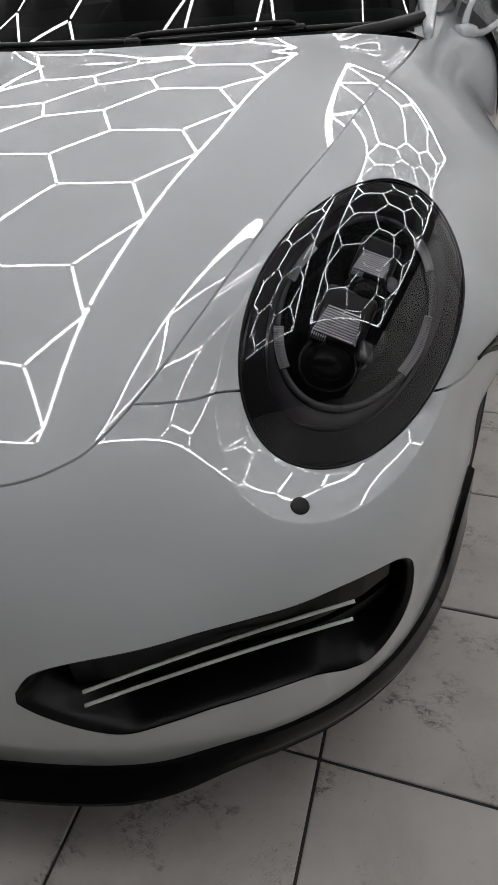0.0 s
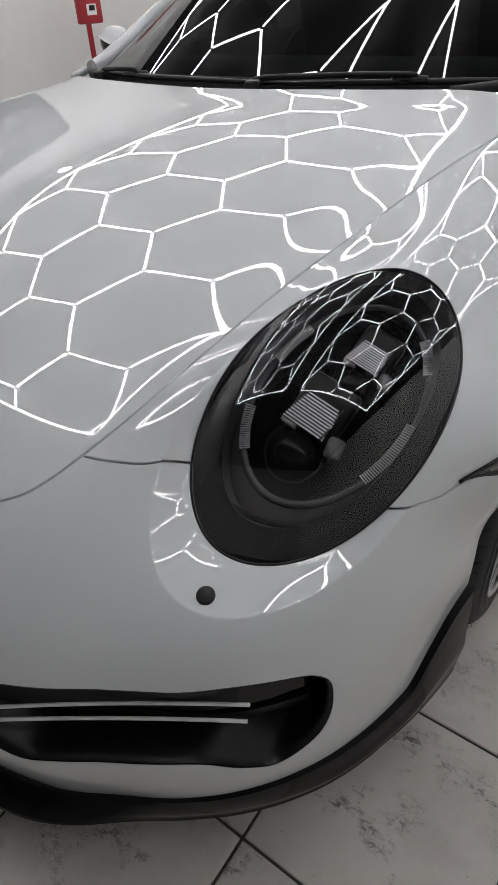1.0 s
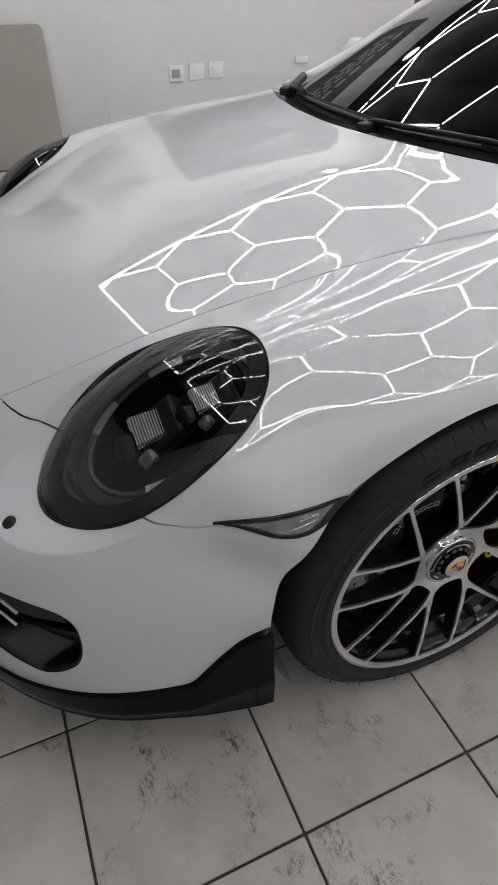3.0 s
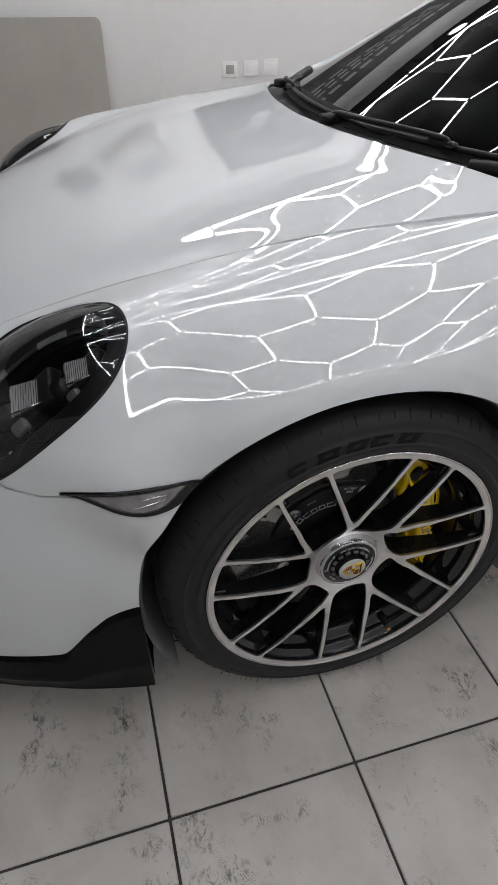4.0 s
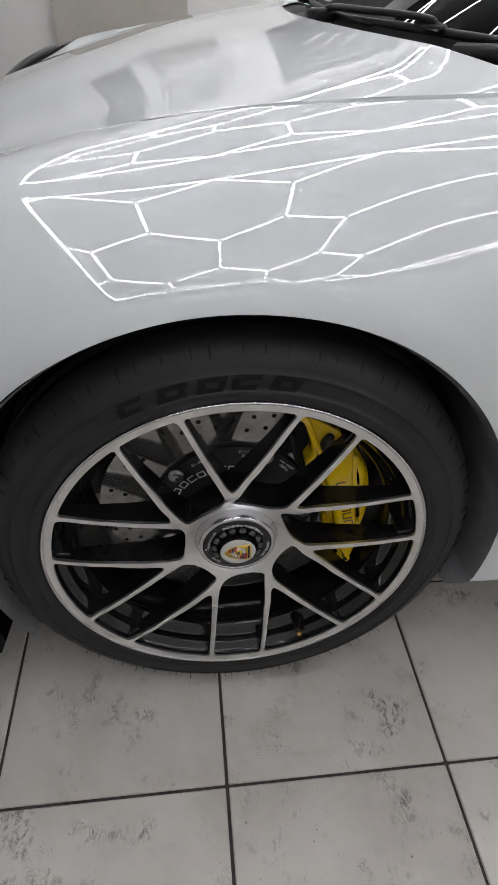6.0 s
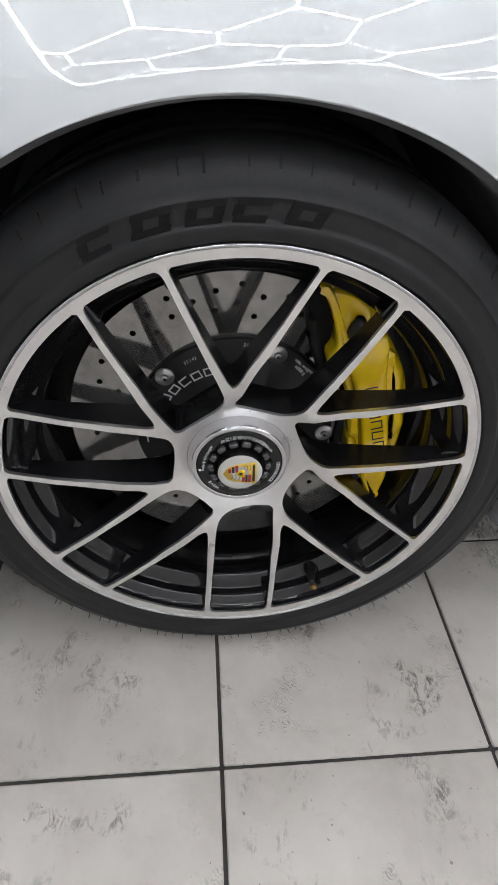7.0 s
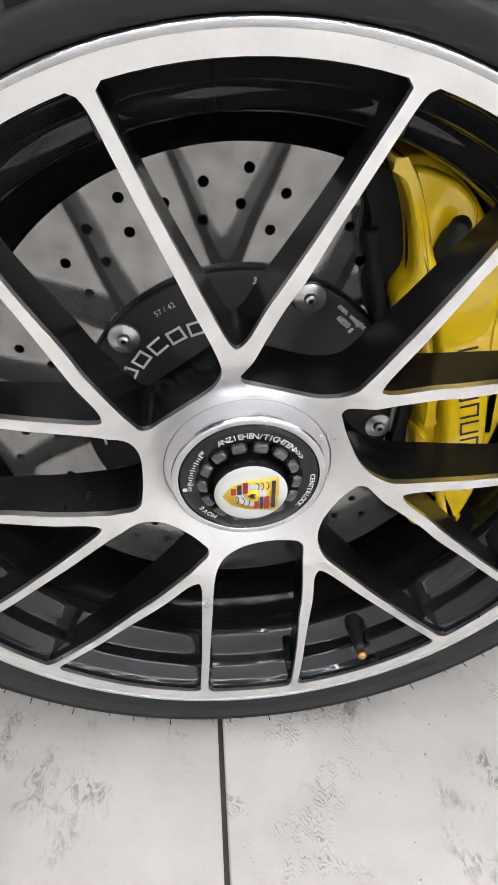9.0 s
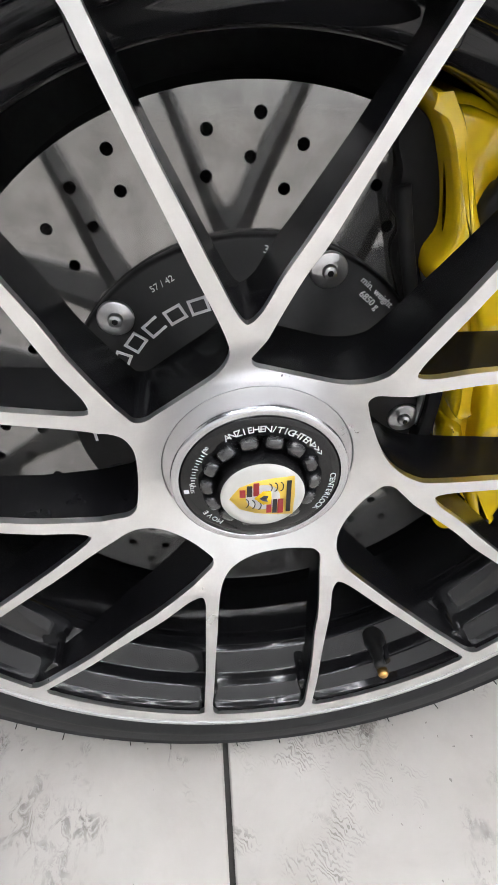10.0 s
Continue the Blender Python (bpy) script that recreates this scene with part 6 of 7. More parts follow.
def caliper():
    c = thing("brake_caliper", "yellow enamelled brake caliper over the disc's rear edge", "brake caliper")

    # a cast slab: an outline in (y, z) round the axle, smoothed into curves, from depth x0 out to x1
    def cast(outline, x0, x1, bevel, name, mat, label="", smooth_n=4, seg=5):
        pts = [(q.x, q.y) for q in spline([(a, b, 0) for a, b in outline], smooth_n, True)] if smooth_n else outline
        bm = flat_poly(pts, x1 - x0, pose(x0, 0, 0))
        if bevel:
            es = [ed for ed in bm.edges if min(v.co.x for v in ed.verts) > x1 - 1e-5]
            bmesh.ops.bevel(bm, geom=es, offset=bevel, segments=seg, affect="EDGES", profile=0.55)
        return part(name, smooth_by_angle(mesh_of(bm, name, mat), 48), mat, c, label)
    # bridge over the disc, set back behind the face
    cast([(0.086, 0.190), (0.106, 0.192), (0.130, 0.178), (0.147, 0.160), (0.160, 0.138), (0.176, 0.112), (0.192, 0.080), (0.200, 0.045), (0.203, 0.010), (0.200, -0.030), (0.192, -0.062), (0.186, -0.088),
          (0.172, -0.092), (0.158, -0.074), (0.148, -0.050), (0.140, -0.036), (0.136, -0.005), (0.133, 0.030), (0.124, 0.062), (0.112, 0.083), (0.104, 0.088), (0.100, 0.108), (0.107, 0.130), (0.096, 0.170)],
         -0.112, -0.074, 0.007, "caliper_body", YELLOW, "yellow caliper body")
    # upper arm with its sharp ridge, and the flat lug behind it
    cast([(0.094, 0.186), (0.118, 0.183), (0.134, 0.171), (0.139, 0.160), (0.1375, 0.146), (0.132, 0.130), (0.118, 0.118), (0.106, 0.140)], -0.085, -0.064, 0.005, "caliper_lug", YELLOW, "yellow lug with the bleed screw")
    cast([(0.0790, 0.1965), (0.0860, 0.1955), (0.0955, 0.1880), (0.1050, 0.1660), (0.1150, 0.1400), (0.1260, 0.1180), (0.1200, 0.1080), (0.1080, 0.1080), (0.0995, 0.1000), (0.0965, 0.1140), (0.1030, 0.1280), (0.1000, 0.1500), (0.0910, 0.1760)],
         -0.090, -0.056, 0.0075, "caliper_arm", YELLOW, "ridged yellow upper arm")
    # main face: a broad band that carries the maker's mark
    cast([(0.118, 0.122), (0.140, 0.140), (0.156, 0.142), (0.1610, 0.127), (0.1625, 0.108), (0.1660, 0.080), (0.1730, 0.045), (0.1800, 0.010), (0.1850, -0.022), (0.1880, -0.050), (0.1860, -0.070), (0.1800, -0.094), (0.1760, -0.097), (0.166, -0.083), (0.158, -0.066), (0.1535, -0.045),
          (0.1510, -0.0206), (0.1440, 0.0279), (0.1320, 0.0686), (0.1210, 0.0960), (0.116, 0.108)], -0.085, -0.0535, 0.0060, "caliper_face", YELLOW, "yellow caliper face with black print")
    # cylinder bulges beside the face
    cast([(0.158, 0.122), (0.168, 0.117), (0.178, 0.106), (0.1860, 0.090), (0.1900, 0.066), (0.1860, 0.056), (0.168, 0.056), (0.160, 0.080)], -0.090, -0.060, 0.012, "piston_bulge", YELLOW)
    cast([(0.170, 0.055), (0.188, 0.055), (0.1965, 0.034), (0.1990, 0.014), (0.1900, -0.004), (0.1850, -0.012), (0.1760, -0.006), (0.170, 0.020)], -0.090, -0.060, 0.012, "piston_bulge", YELLOW)
    cast([(0.183, -0.012), (0.1900, -0.018), (0.1960, -0.034), (0.1920, -0.056), (0.1840, -0.052)], -0.090, -0.062, 0.008, "piston_bulge", YELLOW)
    cast([(0.131, 0.038), (0.142, 0.036), (0.146, 0.010), (0.142, -0.002), (0.134, 0.008)], -0.088, -0.064, 0.010, "piston_bulge", YELLOW)
    cast([(0.134, -0.008), (0.146, -0.010), (0.152, -0.040), (0.146, -0.058), (0.137, -0.040)], -0.090, -0.068, 0.009, "piston_bulge", YELLOW)
    cast([(0.118, 0.100), (0.126, 0.088), (0.134, 0.060), (0.129, 0.056), (0.121, 0.072), (0.113, 0.092)], -0.090, -0.066, 0.006, "piston_bulge", YELLOW)
    eye_ring = lathe([(0.0030, -0.055), (0.0056, -0.0535), (0.0078, -0.055), (0.0080, -0.075)], 24)
    eye_ring.transform(pose(0, 0.1752, -0.0895))
    part("mounting_eye", eye_ring, YELLOW, c)
    eye_hole = lathe([(0.0, -0.0530), (0.0034, -0.0530), (0.0036, -0.058)], 20)
    eye_hole.transform(pose(0, 0.1752, -0.0895))
    part("eye_hole", eye_hole, MATTBLACK, c)
    # bleed screw under a black rubber cap, standing up out of the lug
    nip = lathe([(0.0, 0.030), (0.0040, 0.030), (0.0062, 0.027), (0.0066, 0.019), (0.0082, 0.017), (0.0100, 0.004), (0.0104, 0.0), (0.0, 0.0)], 24)
    nip.transform(pose(-0.066, 0.1235, 0.138) @ pose(0, 0, 0, 0, -62, 0))
    part("bleed_cap", nip, SATINBLACK, c, "black rubber bleed cap")
    part("cap_strap", boxed((0.006, 0.022, 0.005), pose(-0.058, 0.137, 0.150, 20, 0, 0), 0.002, 2), SATINBLACK, c)
    # maker's mark as plain black frames down the face
    for k in range(7):
        f = k / 6
        o = bmesh.new()
        m = pose(-0.0532, 0.1490 + 0.0235 * f + 0.004 * f * (1 - f), 0.0730 - 0.0940 * f, 12.5)
        box(o, (0.0008, 0.0135, 0.0014), m @ pose(0, 0, 0.0052))
        box(o, (0.0008, 0.0135, 0.0014), m @ pose(0, 0, -0.0052))
        box(o, (0.0008, 0.0014, 0.0115), m @ pose(0.0001, 0.0062 if k % 2 else -0.0062, 0))
        part("mark_bar", o, LETTERBLACK, c, smooth=False)
    spring = tube(spline([(-0.074, 0.140, -0.050), (-0.066, 0.139, -0.070), (-0.064, 0.141, -0.090), (-0.064, 0.150, -0.101), (-0.066, 0.162, -0.098), (-0.070, 0.172, -0.086)], 6), 0.0034, 8)
    part("pad_spring", spring, YELLOW, c, "yellow bent wire clip")
    cast([(0.080, 0.186), (0.094, 0.172), (0.105, 0.130), (0.097, 0.108), (0.104, 0.086), (0.098, 0.070), (0.088, 0.092), (0.083, 0.110), (0.0855, 0.124), (0.078, 0.136), (0.079, 0.156), (0.074, 0.172)],
         -0.096, -0.084, 0.002, "brake_pad", MATTBLACK, "black pad carrier beside the disc", 4, 2)
    cast([(0.098, 0.104), (0.104, 0.084), (0.107, 0.078), (0.1055, 0.100)], -0.085, -0.078, 0.001, "pad_plate", STEEL, "bare steel pad plate", 0, 1)
    cast([(0.120, 0.045), (0.130, 0.048), (0.131, -0.010), (0.126, -0.040), (0.120, -0.030), (0.122, 0.0)], -0.096, -0.082, 0.002, "brake_pad", MATTBLACK, "black brake pad", 4, 2)
    cast([(0.1185, 0.050), (0.1225, 0.050), (0.1235, 0.006), (0.1200, -0.020), (0.1180, 0.0)], -0.096, -0.088, 0.001, "pad_plate", STEEL, "bare steel pad plate", 4, 1)
    hose = tube(spline([(-0.080, 0.079, 0.150), (-0.078, 0.083, 0.130), (-0.080, 0.090, 0.105), (-0.078, 0.098, 0.078), (-0.082, 0.112, 0.060)], 8), 0.0045, 8)
    part("wear_sensor_hose", hose, MATTBLACK, c, "black sensor hose")
    c.matrix_basis = pose(WX, 0, WZ)
    return c


caliper_l = caliper()
hub_block = lathe([(0.0, -0.05), (0.11, -0.05), (0.13, -0.08), (0.18, -0.09), (0.18, -0.10)], 60)
hub_block.transform(pose(WX - 0.085, 0, WZ))
back_plate = part("brake_shield", hub_block, LINER, car, "dark brake back plate")

# ---- print on the centre lock, crest and tyre ----
def facing(ang, r, x):
    a = radians(ang)
    out, tan = Vector((0, math.cos(a), math.sin(a))), Vector((0, math.sin(a), -math.cos(a)))
    return Matrix.Translation(out * r + Vector((x, 0, 0))) @ Matrix((tan, out, Vector((1, 0, 0)))).transposed().to_4x4()


def round_text(text, size, mid, r, x, step, parent, mat, name="print"):
    n = len(text)
    for i, ch in enumerate(text):
        if ch != " ":
            lettering(ch, size, mat, parent, facing(mid - (i - (n - 1) / 2) * step, r, x), name, 0.00015)


round_text("ANZIEHEN/TIGHTEN>>>", 0.0063, 74.5, 0.0398, -0.0202, 4.95, wheel_fl, LETTERWHITE)
round_text("CENTERLOCK", 0.0050, -17, 0.0438, -0.0203, 4.2, wheel_fl, LETTERWHITE)
for k in range(13):
    o = bmesh.new()
    box(o, (0.0005, 0.0036 if k % 3 == 0 else 0.0022, 0.0003), facing(143 + k * 3.2, 0.0405, -0.0202))
    part("scale_mark", o, LETTERWHITE, wheel_fl, smooth=False)
o = bmesh.new()
box(o, (0.0030, 0.0030, 0.0003), facing(187, 0.0450, -0.0203))
part("stop_mark", o, LETTERWHITE, wheel_fl, smooth=False)
lettering("STOP", 0.0032, LETTERWHITE, wheel_fl, facing(184, 0.0412, -0.0202), "print", 0.00015)
lettering("100", 0.0032, LETTERWHITE, wheel_fl, facing(140, 0.0418, -0.0202), "print", 0.00015)
round_text("MOVE", 0.0050, 224, 0.0415, -0.0202, 5.6, wheel_fl, LETTERWHITE)
# crest: a plain shield, its top towards the rear of the car
shield = [(p * 1.2, q * 1.2) for p, q in ((-0.0168, 0.0), (-0.012, 0.0072), (-0.004, 0.0108), (0.004, 0.0122), (0.0145, 0.0128), (0.0152, 0.0), (0.0145, -0.0128), (0.004, -0.0122), (-0.004, -0.0108), (-0.012, -0.0072))]
crest = part("crest", flat_poly(shield, 0.0006, pose(-0.0071, 0.0005, 0)), GOLD, wheel_fl, "gold shield-shaped crest")
for y0, z0, w, h, mat in ((-0.0120, 0.0040, 0.0034, 0.0058, REDEN), (-0.0080, 0.0056, 0.0030, 0.0084, LETTERBLACK), (-0.0040, 0.0068, 0.0034, 0.0100, REDEN), (0.0036, -0.0072, 0.0030, 0.0108, REDEN), (0.0070, -0.0074, 0.0026, 0.0112, LETTERBLACK), (0.0104, -0.0076, 0.0032, 0.0114, REDEN)):
    part("crest_stripe", boxed((0.0005, w, h), pose(-0.0062, y0, z0), 0.0), mat, crest, smooth=False)
for y0, z0 in ((0.0030, 0.0075), (0.0062, 0.0080), (0.0096, 0.0082), (-0.0105, -0.0040), (-0.0068, -0.0052), (-0.0032, -0.0064)):
    horn = tube([(-0.0062, y0 + 0.0022 * math.sin(a), z0 + 0.0035 * math.cos(a)) for a in np.linspace(0.2, 2.9, 9)], 0.00035, 5)
    part("crest_horn", horn, LETTERBLACK, crest)
part("crest_bar", boxed((0.0005, 0.0026, 0.0250), pose(-0.0062, 0.0150, 0), 0.0), LETTERBLACK, crest, smooth=False)
part("crest_centre", flat_poly([(-0.0050, 0.0), (0.0, 0.0052), (0.0046, 0.0052), (0.0050, 0.0), (0.0046, -0.0052), (0.0, -0.0052)], 0.0007, pose(-0.0062, 0, 0)), YELLOW, crest)
part("crest_mark", flat_poly([(-0.0026, 0.0002), (0.0002, 0.0026), (0.0026, 0.0018), (0.0016, -0.0006), (0.0026, -0.0026), (-0.0004, -0.0018)], 0.0003, pose(-0.0054, 0.0004, 0)), LETTERBLACK, crest)
# valve
valve = lathe([(0.0, 0.016), (0.0044, 0.016), (0.0048, 0.012), (0.0044, 0.006), (0.0058, 0.002), (0.0060, -0.004), (0.0088, -0.008), (0.0090, -0.018)], 20)
valve.transform(Matrix.Rotation(radians(-64.0), 4, "X") @ pose(-0.0215, 0.2285, 0) @ pose(0, 0, 0, 0, 0, -10))
part("valve_stem", valve, SATINBLACK, wheel_fl, "black valve stem")
vc = lathe([(0.0, 0.0062), (0.0030, 0.0062), (0.0042, 0.0048), (0.0044, 0.0), (0.0, 0.0)], 12)
vc.transform(Matrix.Rotation(radians(-64.0), 4, "X") @ pose(-0.0056, 0.2312, 0) @ pose(0, 0, 0, 0, 0, -10))
part("valve_cap", vc, BRASS, wheel_fl, "brass valve cap")
# reinforcing webs in the barrel behind each spoke end
for k in range(7):
    for sgn in (1, -1):
        a = 90 + k * 360 / 7 + sgn * 16.3
        part("barrel_web", boxed((0.034, 0.022, 0.0085), Matrix.Rotation(radians(a), 4, "X") @ pose(-0.0265, 0.2385, 0), 0.0025, 3), WHEELBLACK, wheel_fl)
# raised sidewall marks: plain slanted blocks where the tyre's name stands
def sidewall(r):
    return float(np.interp(r, [0.281, 0.284, 0.295, 0.2992, 0.308, 0.318, 0.3255], [0.0016, 0.0012, 0.0018, 0.0010, -0.0016, -0.0075, -0.0150]))


for a, w in ((114.8, 0.030), (105.1, 0.036), (96.4, 0.032), (88.9, 0.029), (80.0, 0.033)):
    bm = bmesh.new()
    def block(a_off, r_mid, wide, tall, shear=0.35):
        for sx, sy in ((0, 0),):
            vs = []
            for u, v in ((-1, -1), (1, -1), (1, 1), (-1, 1)):
                r = r_mid + v * tall / 2
                ang = radians(a + a_off) - (u * wide / 2 + shear * (r - 0.2906)) / 0.30
                for lift in (0.0, 0.0012):
                    vs.append(bm.verts.new((sidewall(r) + lift, r * math.cos(ang), r * math.sin(ang))))
            lo, hi = vs[0::2], vs[1::2]
            bm.faces.new(hi)
            for q in range(4):
                bm.faces.new((lo[q], lo[(q + 1) % 4], hi[(q + 1) % 4], hi[q]))
    block(0, 0.2975, w, 0.0054)
    block(0, 0.2838, w, 0.0050)
    block(2.2, 0.2906, 0.010, 0.0086)
    if w > 0.031:
        block(-2.2, 0.2906, 0.009, 0.0086)
    bmesh.ops.recalc_face_normals(bm, faces=bm.faces)
    part("raised_mark", bm, EMBOSS, wheel_fl, "raised dark sidewall mark", smooth=False)
# short tread sipes and moulding ribs over the shoulder
for k in range(72):
    a = 5 * k
    bm = bmesh.new()
    box(bm, (0.013 + 0.004 * math.sin(k * 1.7), 0.0022, 0.0024 if k % 2 else 0.0015), Matrix.Rotation(radians(a + 0.8 * math.sin(k * 2.4)), 4, "X") @ pose(-0.0130, 0.3230, 0, 12, 0, -48))
    part("tread_sipe", bm, MATTBLACK, wheel_fl, smooth=False)


for k in range(34):
    a = radians(-138 + 2.9 * k + 1.1 * math.sin(k * 5.1))
    r0, x0 = (0.3262, -0.016) if k % 3 else (0.3200, -0.009)
    tip = r0 + 0.0062 + 0.002 * math.sin(k * 3.3)
    part("rubber_whisker", tube([(x0, r0 * math.cos(a), r0 * math.sin(a)), (x0 + 0.004, tip * math.cos(a + 0.004), tip * math.sin(a + 0.004))], 0.00045, 5), MATTBLACK, wheel_fl)


# ---- things along the walls ----
bd = thing("leaning_board", "large beige board with rounded corners leaning on the wall", "board")
bm = bmesh.new()
w, hgt, rc = 0.95, 0.905, 0.045
pts = []
for cx, cy, a0 in ((w / 2 - rc, hgt - rc, 0), (-w / 2 + rc, hgt - rc, 90), (-w / 2 + rc, rc, 180), (w / 2 - rc, rc, 270)):
    for k in range(7):
        a = radians(a0 + 15 * k)
        pts.append((cx + rc * math.cos(a), cy + rc * math.sin(a)))
bm = flat_poly(pts, 0.030)
part("panel", smooth_by_angle(mesh_of(bm, "panel", BOARD), 40), BOARD, bd)
edge = flat_poly(pts, 0.008)
part("dark_edge", smooth_by_angle(mesh_of(edge, "dark_edge", SATINBLACK), 40), SATINBLACK, bd, "dark back edge", m=pose(-0.010, 0, 0))
for z in (0.12, 0.42, 0.72, 0.86):
    part("edge_clip", boxed((0.012, 0.014, 0.035), pose(-0.004, -w / 2 - 0.004, z), 0.003, 1), SATINBLACK, bd)
bd.matrix_basis = pose(X0 + 0.142, -0.405, 0.0, 0, -5, 0)


def socket(y, z, dark):
    s = thing("wall_socket", "white double wall socket plate" if not dark else "white wall socket plate with a grey insert", "socket", "wall sockets")
    part("plate", boxed((0.012, 0.125, 0.115), None, 0.006, 3), WHITEPL, s)
    part("insert", boxed((0.010, 0.068, 0.060), pose(0.005, 0, 0), 0.003, 2), BOARD if dark else WHITEPL, s)
    s.matrix_basis = pose(X0 + 0.006, y, z)


pil = tagged(part("wall_pilaster", boxed((0.03, 2.2, CEIL + 0.1), pose(X0 + 0.012, -0.62, CEIL / 2 + 0.05), 0.004, 2), WALLM), "off-white wall section standing slightly proud", "wall", kind="structure")


socket(1.06, 0.55, True)
socket(1.235, 0.555, False)
socket(1.405, 0.56, False)
sl = thing("wall_bracket", "small pale wall box", "wall box")
part("box", boxed((0.03, 0.12, 0.05), None, 0.006, 2), WHITEPL, sl)
sl.matrix_basis = pose(X0 + 0.015, 2.18, 0.60)

# red lamp stand behind the car
st = thing("red_lamp_stand", "red wheeled workshop lamp stand with a white control box", "lamp stand")
part("post", tube([(0, 0, 0.10), (0, 0, 1.75)], 0.022, 12), REDPAINT, st)
part("control_box", boxed((0.06, 0.24, 0.17), pose(0.03, 0, 1.00), 0.015, 3), REDPAINT, st, "red control box")
part("display", boxed((0.008, 0.10, 0.075), pose(0.064, 0, 1.01), 0.003, 2), WHITEPL, st, "white display plate")
part("screen", boxed((0.004, 0.06, 0.035), pose(0.069, 0, 1.02), 0.001, 1), SATINBLACK, st)
part("lamp_head", boxed((0.14, 0.62, 0.16), pose(0.08, 0, 1.80), 0.02, 3), REDPAINT, st)
for a in (35, 145, 215, 325):
    c, s = math.cos(radians(a)), math.sin(radians(a))
    part("leg", tube([(0, 0, 0.12), (0.30 * c, 0.30 * s, 0.075)], 0.016, 8), REDPAINT, st)
    wl = lathe([(0.0, 0.011), (0.032, 0.011), (0.036, 0.006), (0.036, -0.006), (0.032, -0.011), (0.0, -0.011)], 20)
    wl.transform(pose(0.30 * c, 0.30 * s, 0.036, 0, 0, a + 90))
    part("castor", wl, MATTBLACK, st)
st.matrix_basis = pose(-3.6, 3.10, 0)

# printed banner and pale notices higher on the wall, mirrored in the bonnet
bn = thing("wall_banner", "dark grey printed banner with rows of pale unreadable print", "banner")
part("cloth", boxed((0.012, 2.0, 1.16), None, 0.003, 1), BANNER, bn)
for r, (z, n, h) in enumerate(((0.30, 9, 0.07), (0.14, 12, 0.045), (0.03, 11, 0.045), (-0.08, 8, 0.045))):
    for k in range(n):
        part("print_bar", boxed((0.004, 1.6 / n * 0.72, h), pose(0.008, -0.8 + 1.6 * (k + 0.5) / n, z), 0.0), PALEPRINT, bn, smooth=False)
bn.matrix_basis = pose(X0 + 0.006, 1.50, 2.03)
for y, z, wy, hz, mat in ((-0.84, 1.74, 0.33, 0.52, BANNER), (-0.19, 1.82, 0.56, 0.90, PALEPRINT)):
    nt = thing("wall_notice", "dark framed notice on the wall" if mat is BANNER else "grey framed notice with pale and dark print blocks", "notice")
    part("frame", boxed((0.014, wy + 0.03, hz + 0.03), None, 0.004, 1), BOARD, nt)
    part("sheet", boxed((0.006, wy, hz), pose(0.008, 0, 0), 0.001, 1), mat, nt)
    if mat is PALEPRINT:
        part("print_block", boxed((0.003, 0.20, 0.20), pose(0.012, 0.06, 0.28), 0.0), BANNER, nt, smooth=False)
        for k in range(4):
            part("print_block", boxed((0.003, 0.09, 0.12), pose(0.012, -0.19 + 0.125 * k, -0.02), 0.0), WHITEPL, nt, smooth=False)
        part("print_block", boxed((0.003, 0.46, 0.16), pose(0.012, 0, -0.30), 0.0), BOARD, nt, smooth=False)
    nt.matrix_basis = pose(X0 + 0.034, y, z)

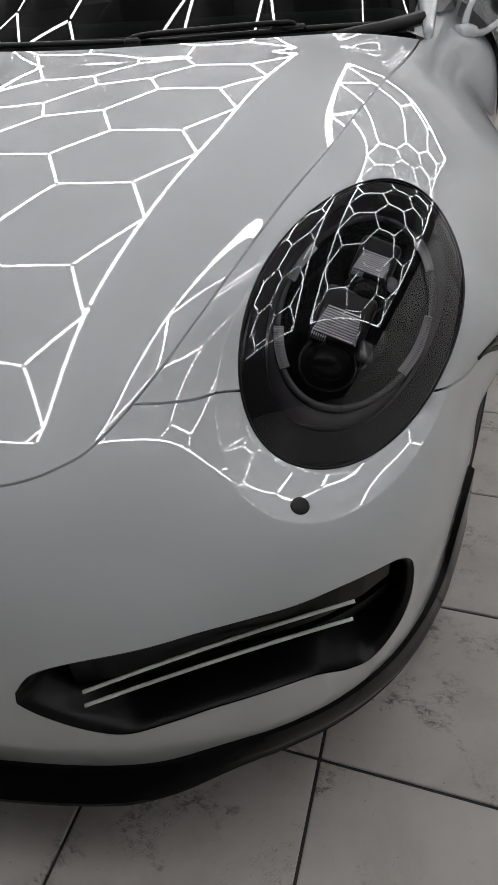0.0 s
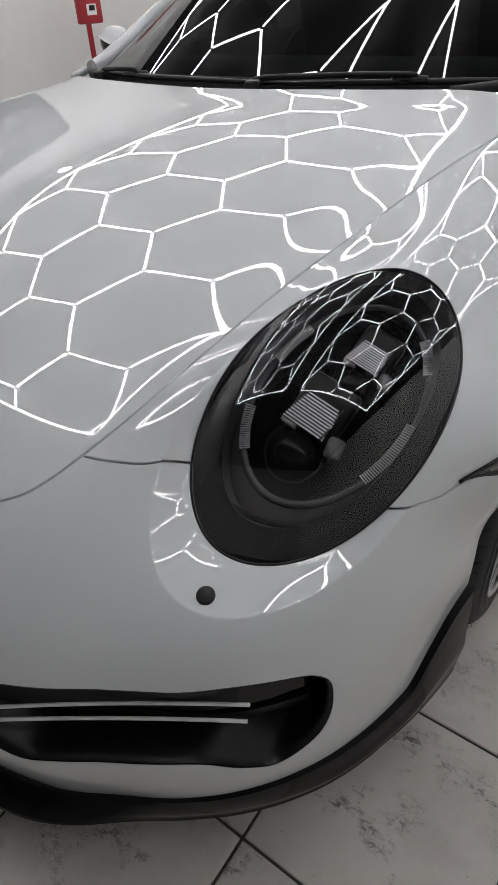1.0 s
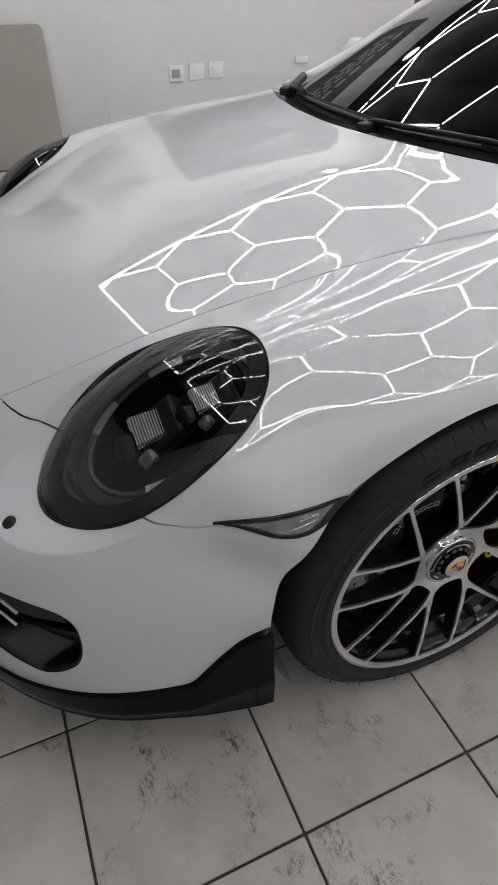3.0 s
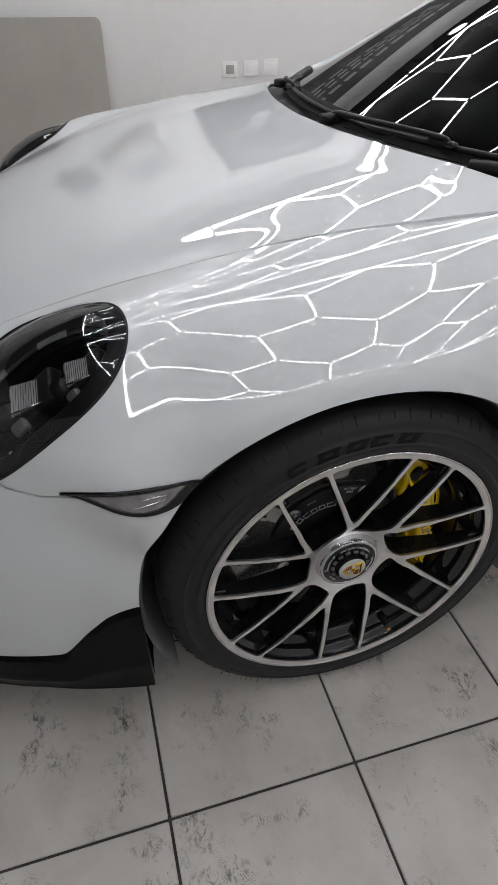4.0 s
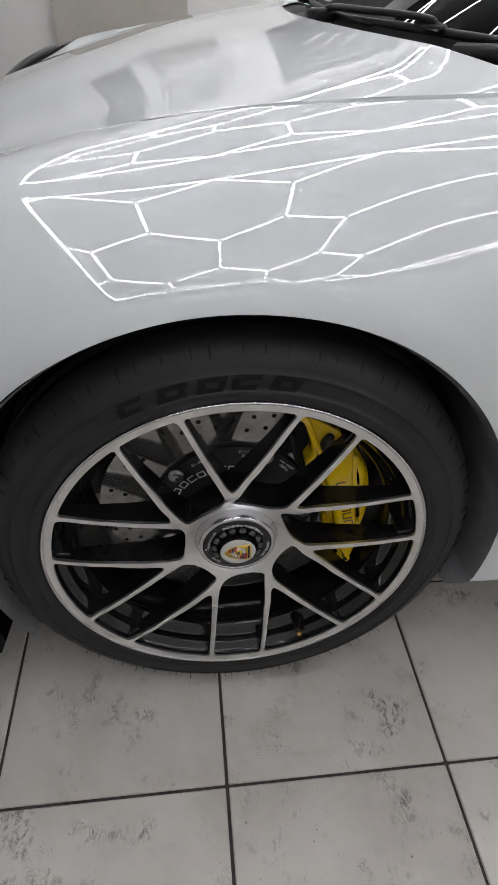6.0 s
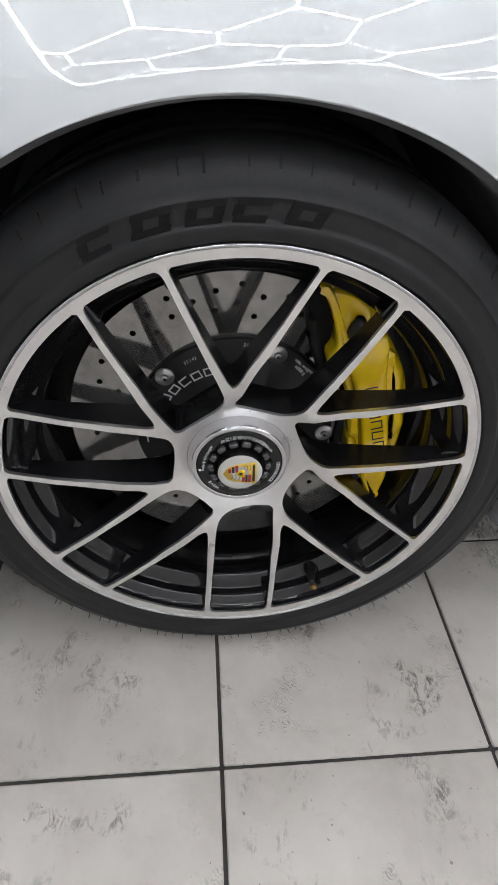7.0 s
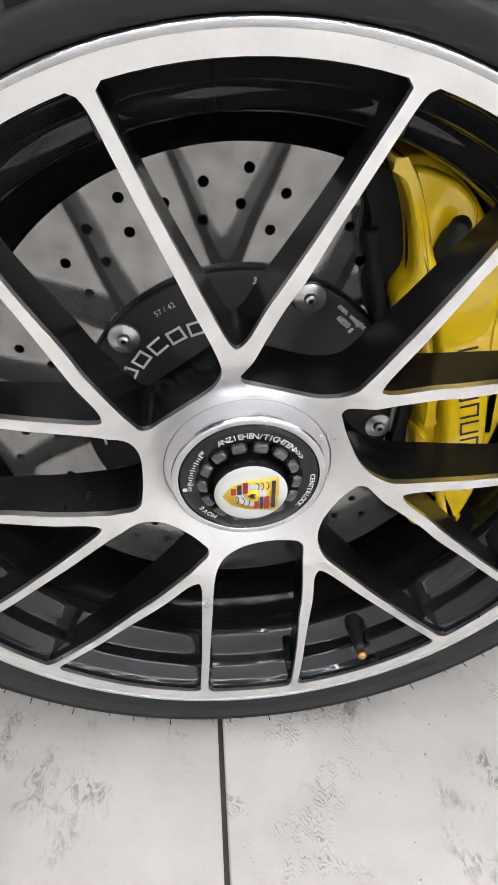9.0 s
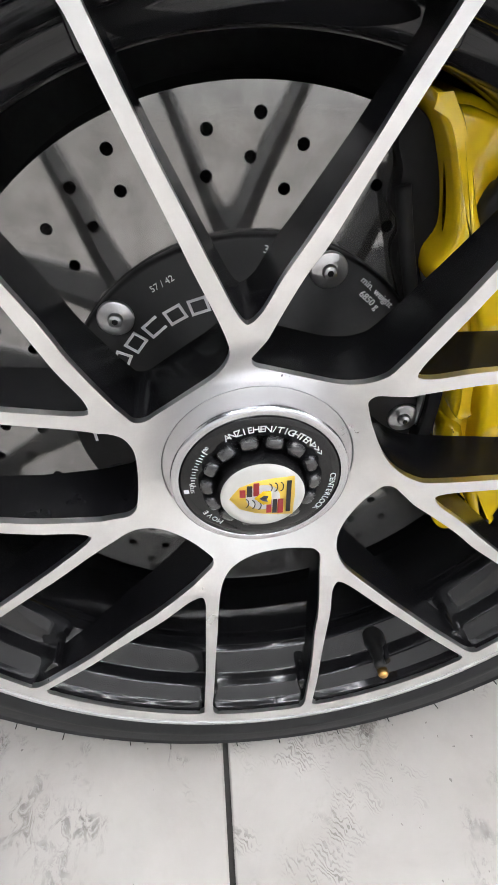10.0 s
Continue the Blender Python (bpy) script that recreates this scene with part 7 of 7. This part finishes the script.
# round downlight near the wall
dl = thing("round_downlight", "small round glowing ceiling downlight", "ceiling lamp")
d = lathe([(0.0, 0.0), (0.075, 0.0), (0.080, 0.006)], 40)
d.transform(pose(0, 0, 0, 0, 90, 0))
part("disc", d, LED, dl)
part("ring", (lambda q: (q.transform(pose(0, 0, 0, 0, 90, 0)), q)[1])(lathe([(0.080, -0.004), (0.095, -0.002), (0.098, 0.012)], 40)), WHITEPL, dl)
dl.matrix_basis = pose(-3.72, 1.85, CEIL + 0.112)

# dark roller door in the wall behind the car
rd = thing("roller_door", "dark grey closed roller door in the back wall", "door", kind="structure")
for k in range(18):
    part("slat", boxed((2.3, 0.03, 0.125), pose(0, 0, 0.0625 + 0.128 * k), 0.008, 2), BANNER, rd)
rd.matrix_basis = pose(1.95, Y1 - 0.018, 0)
for x in (0.74, 3.16):
    tagged(part("trim", boxed((0.09, 0.06, 2.42), pose(x, Y1 - 0.03, 1.21), 0.006, 2), WHITEPL), "white door trim post", "door trim", kind="structure")


# ---- floor tiles, the nearest ones singly ----
def tile_mesh():
    bm = boxed((TGX - GAP, TGY - GAP, 0.0075), pose(0, 0, -0.00375), 0.0016, 1)
    return mesh_of(bm, "tile", TILE, smooth=False)


def lay_tiles():
    me = tile_mesh()
    i0, i1 = math.ceil((X0 - TX) / TGX - 1), math.floor((X1 - TX) / TGX) + 1
    j0, j1 = math.ceil((Y0 - TY) / TGY - 1), math.floor((Y1 - TY) / TGY) + 1
    cells = []
    for i in range(i0, i1):
        for j in range(j0, j1):
            x, y = TX + (i + 0.5) * TGX, TY + (j + 0.5) * TGY
            if X0 + 0.05 < x < X1 - 0.05 and Y0 + 0.05 < y < Y1 - 0.05:
                cells.append((math.hypot((x - 1.1) * 0.8, (y + 0.1) * 0.8), x, y))
    cells.sort()
    for _, x, y in cells[:280]:
        ob = new("tile", me)
        ob.parent = floor_ob
        r = random.uniform
        ob.matrix_basis = pose(x, y, r(-0.0006, 0.0004), r(-0.06, 0.06), r(-0.06, 0.06), random.choice((0, 180)))
    bm = bmesh.new()
    for _, x, y in cells[280:]:
        box(bm, (TGX - GAP, TGY - GAP, 0.0075), pose(x, y, -0.00375))
    rest = part("tiles", bm, TILE, floor_ob, smooth=False)
    tagged(rest, kind="stuff")


lay_tiles()
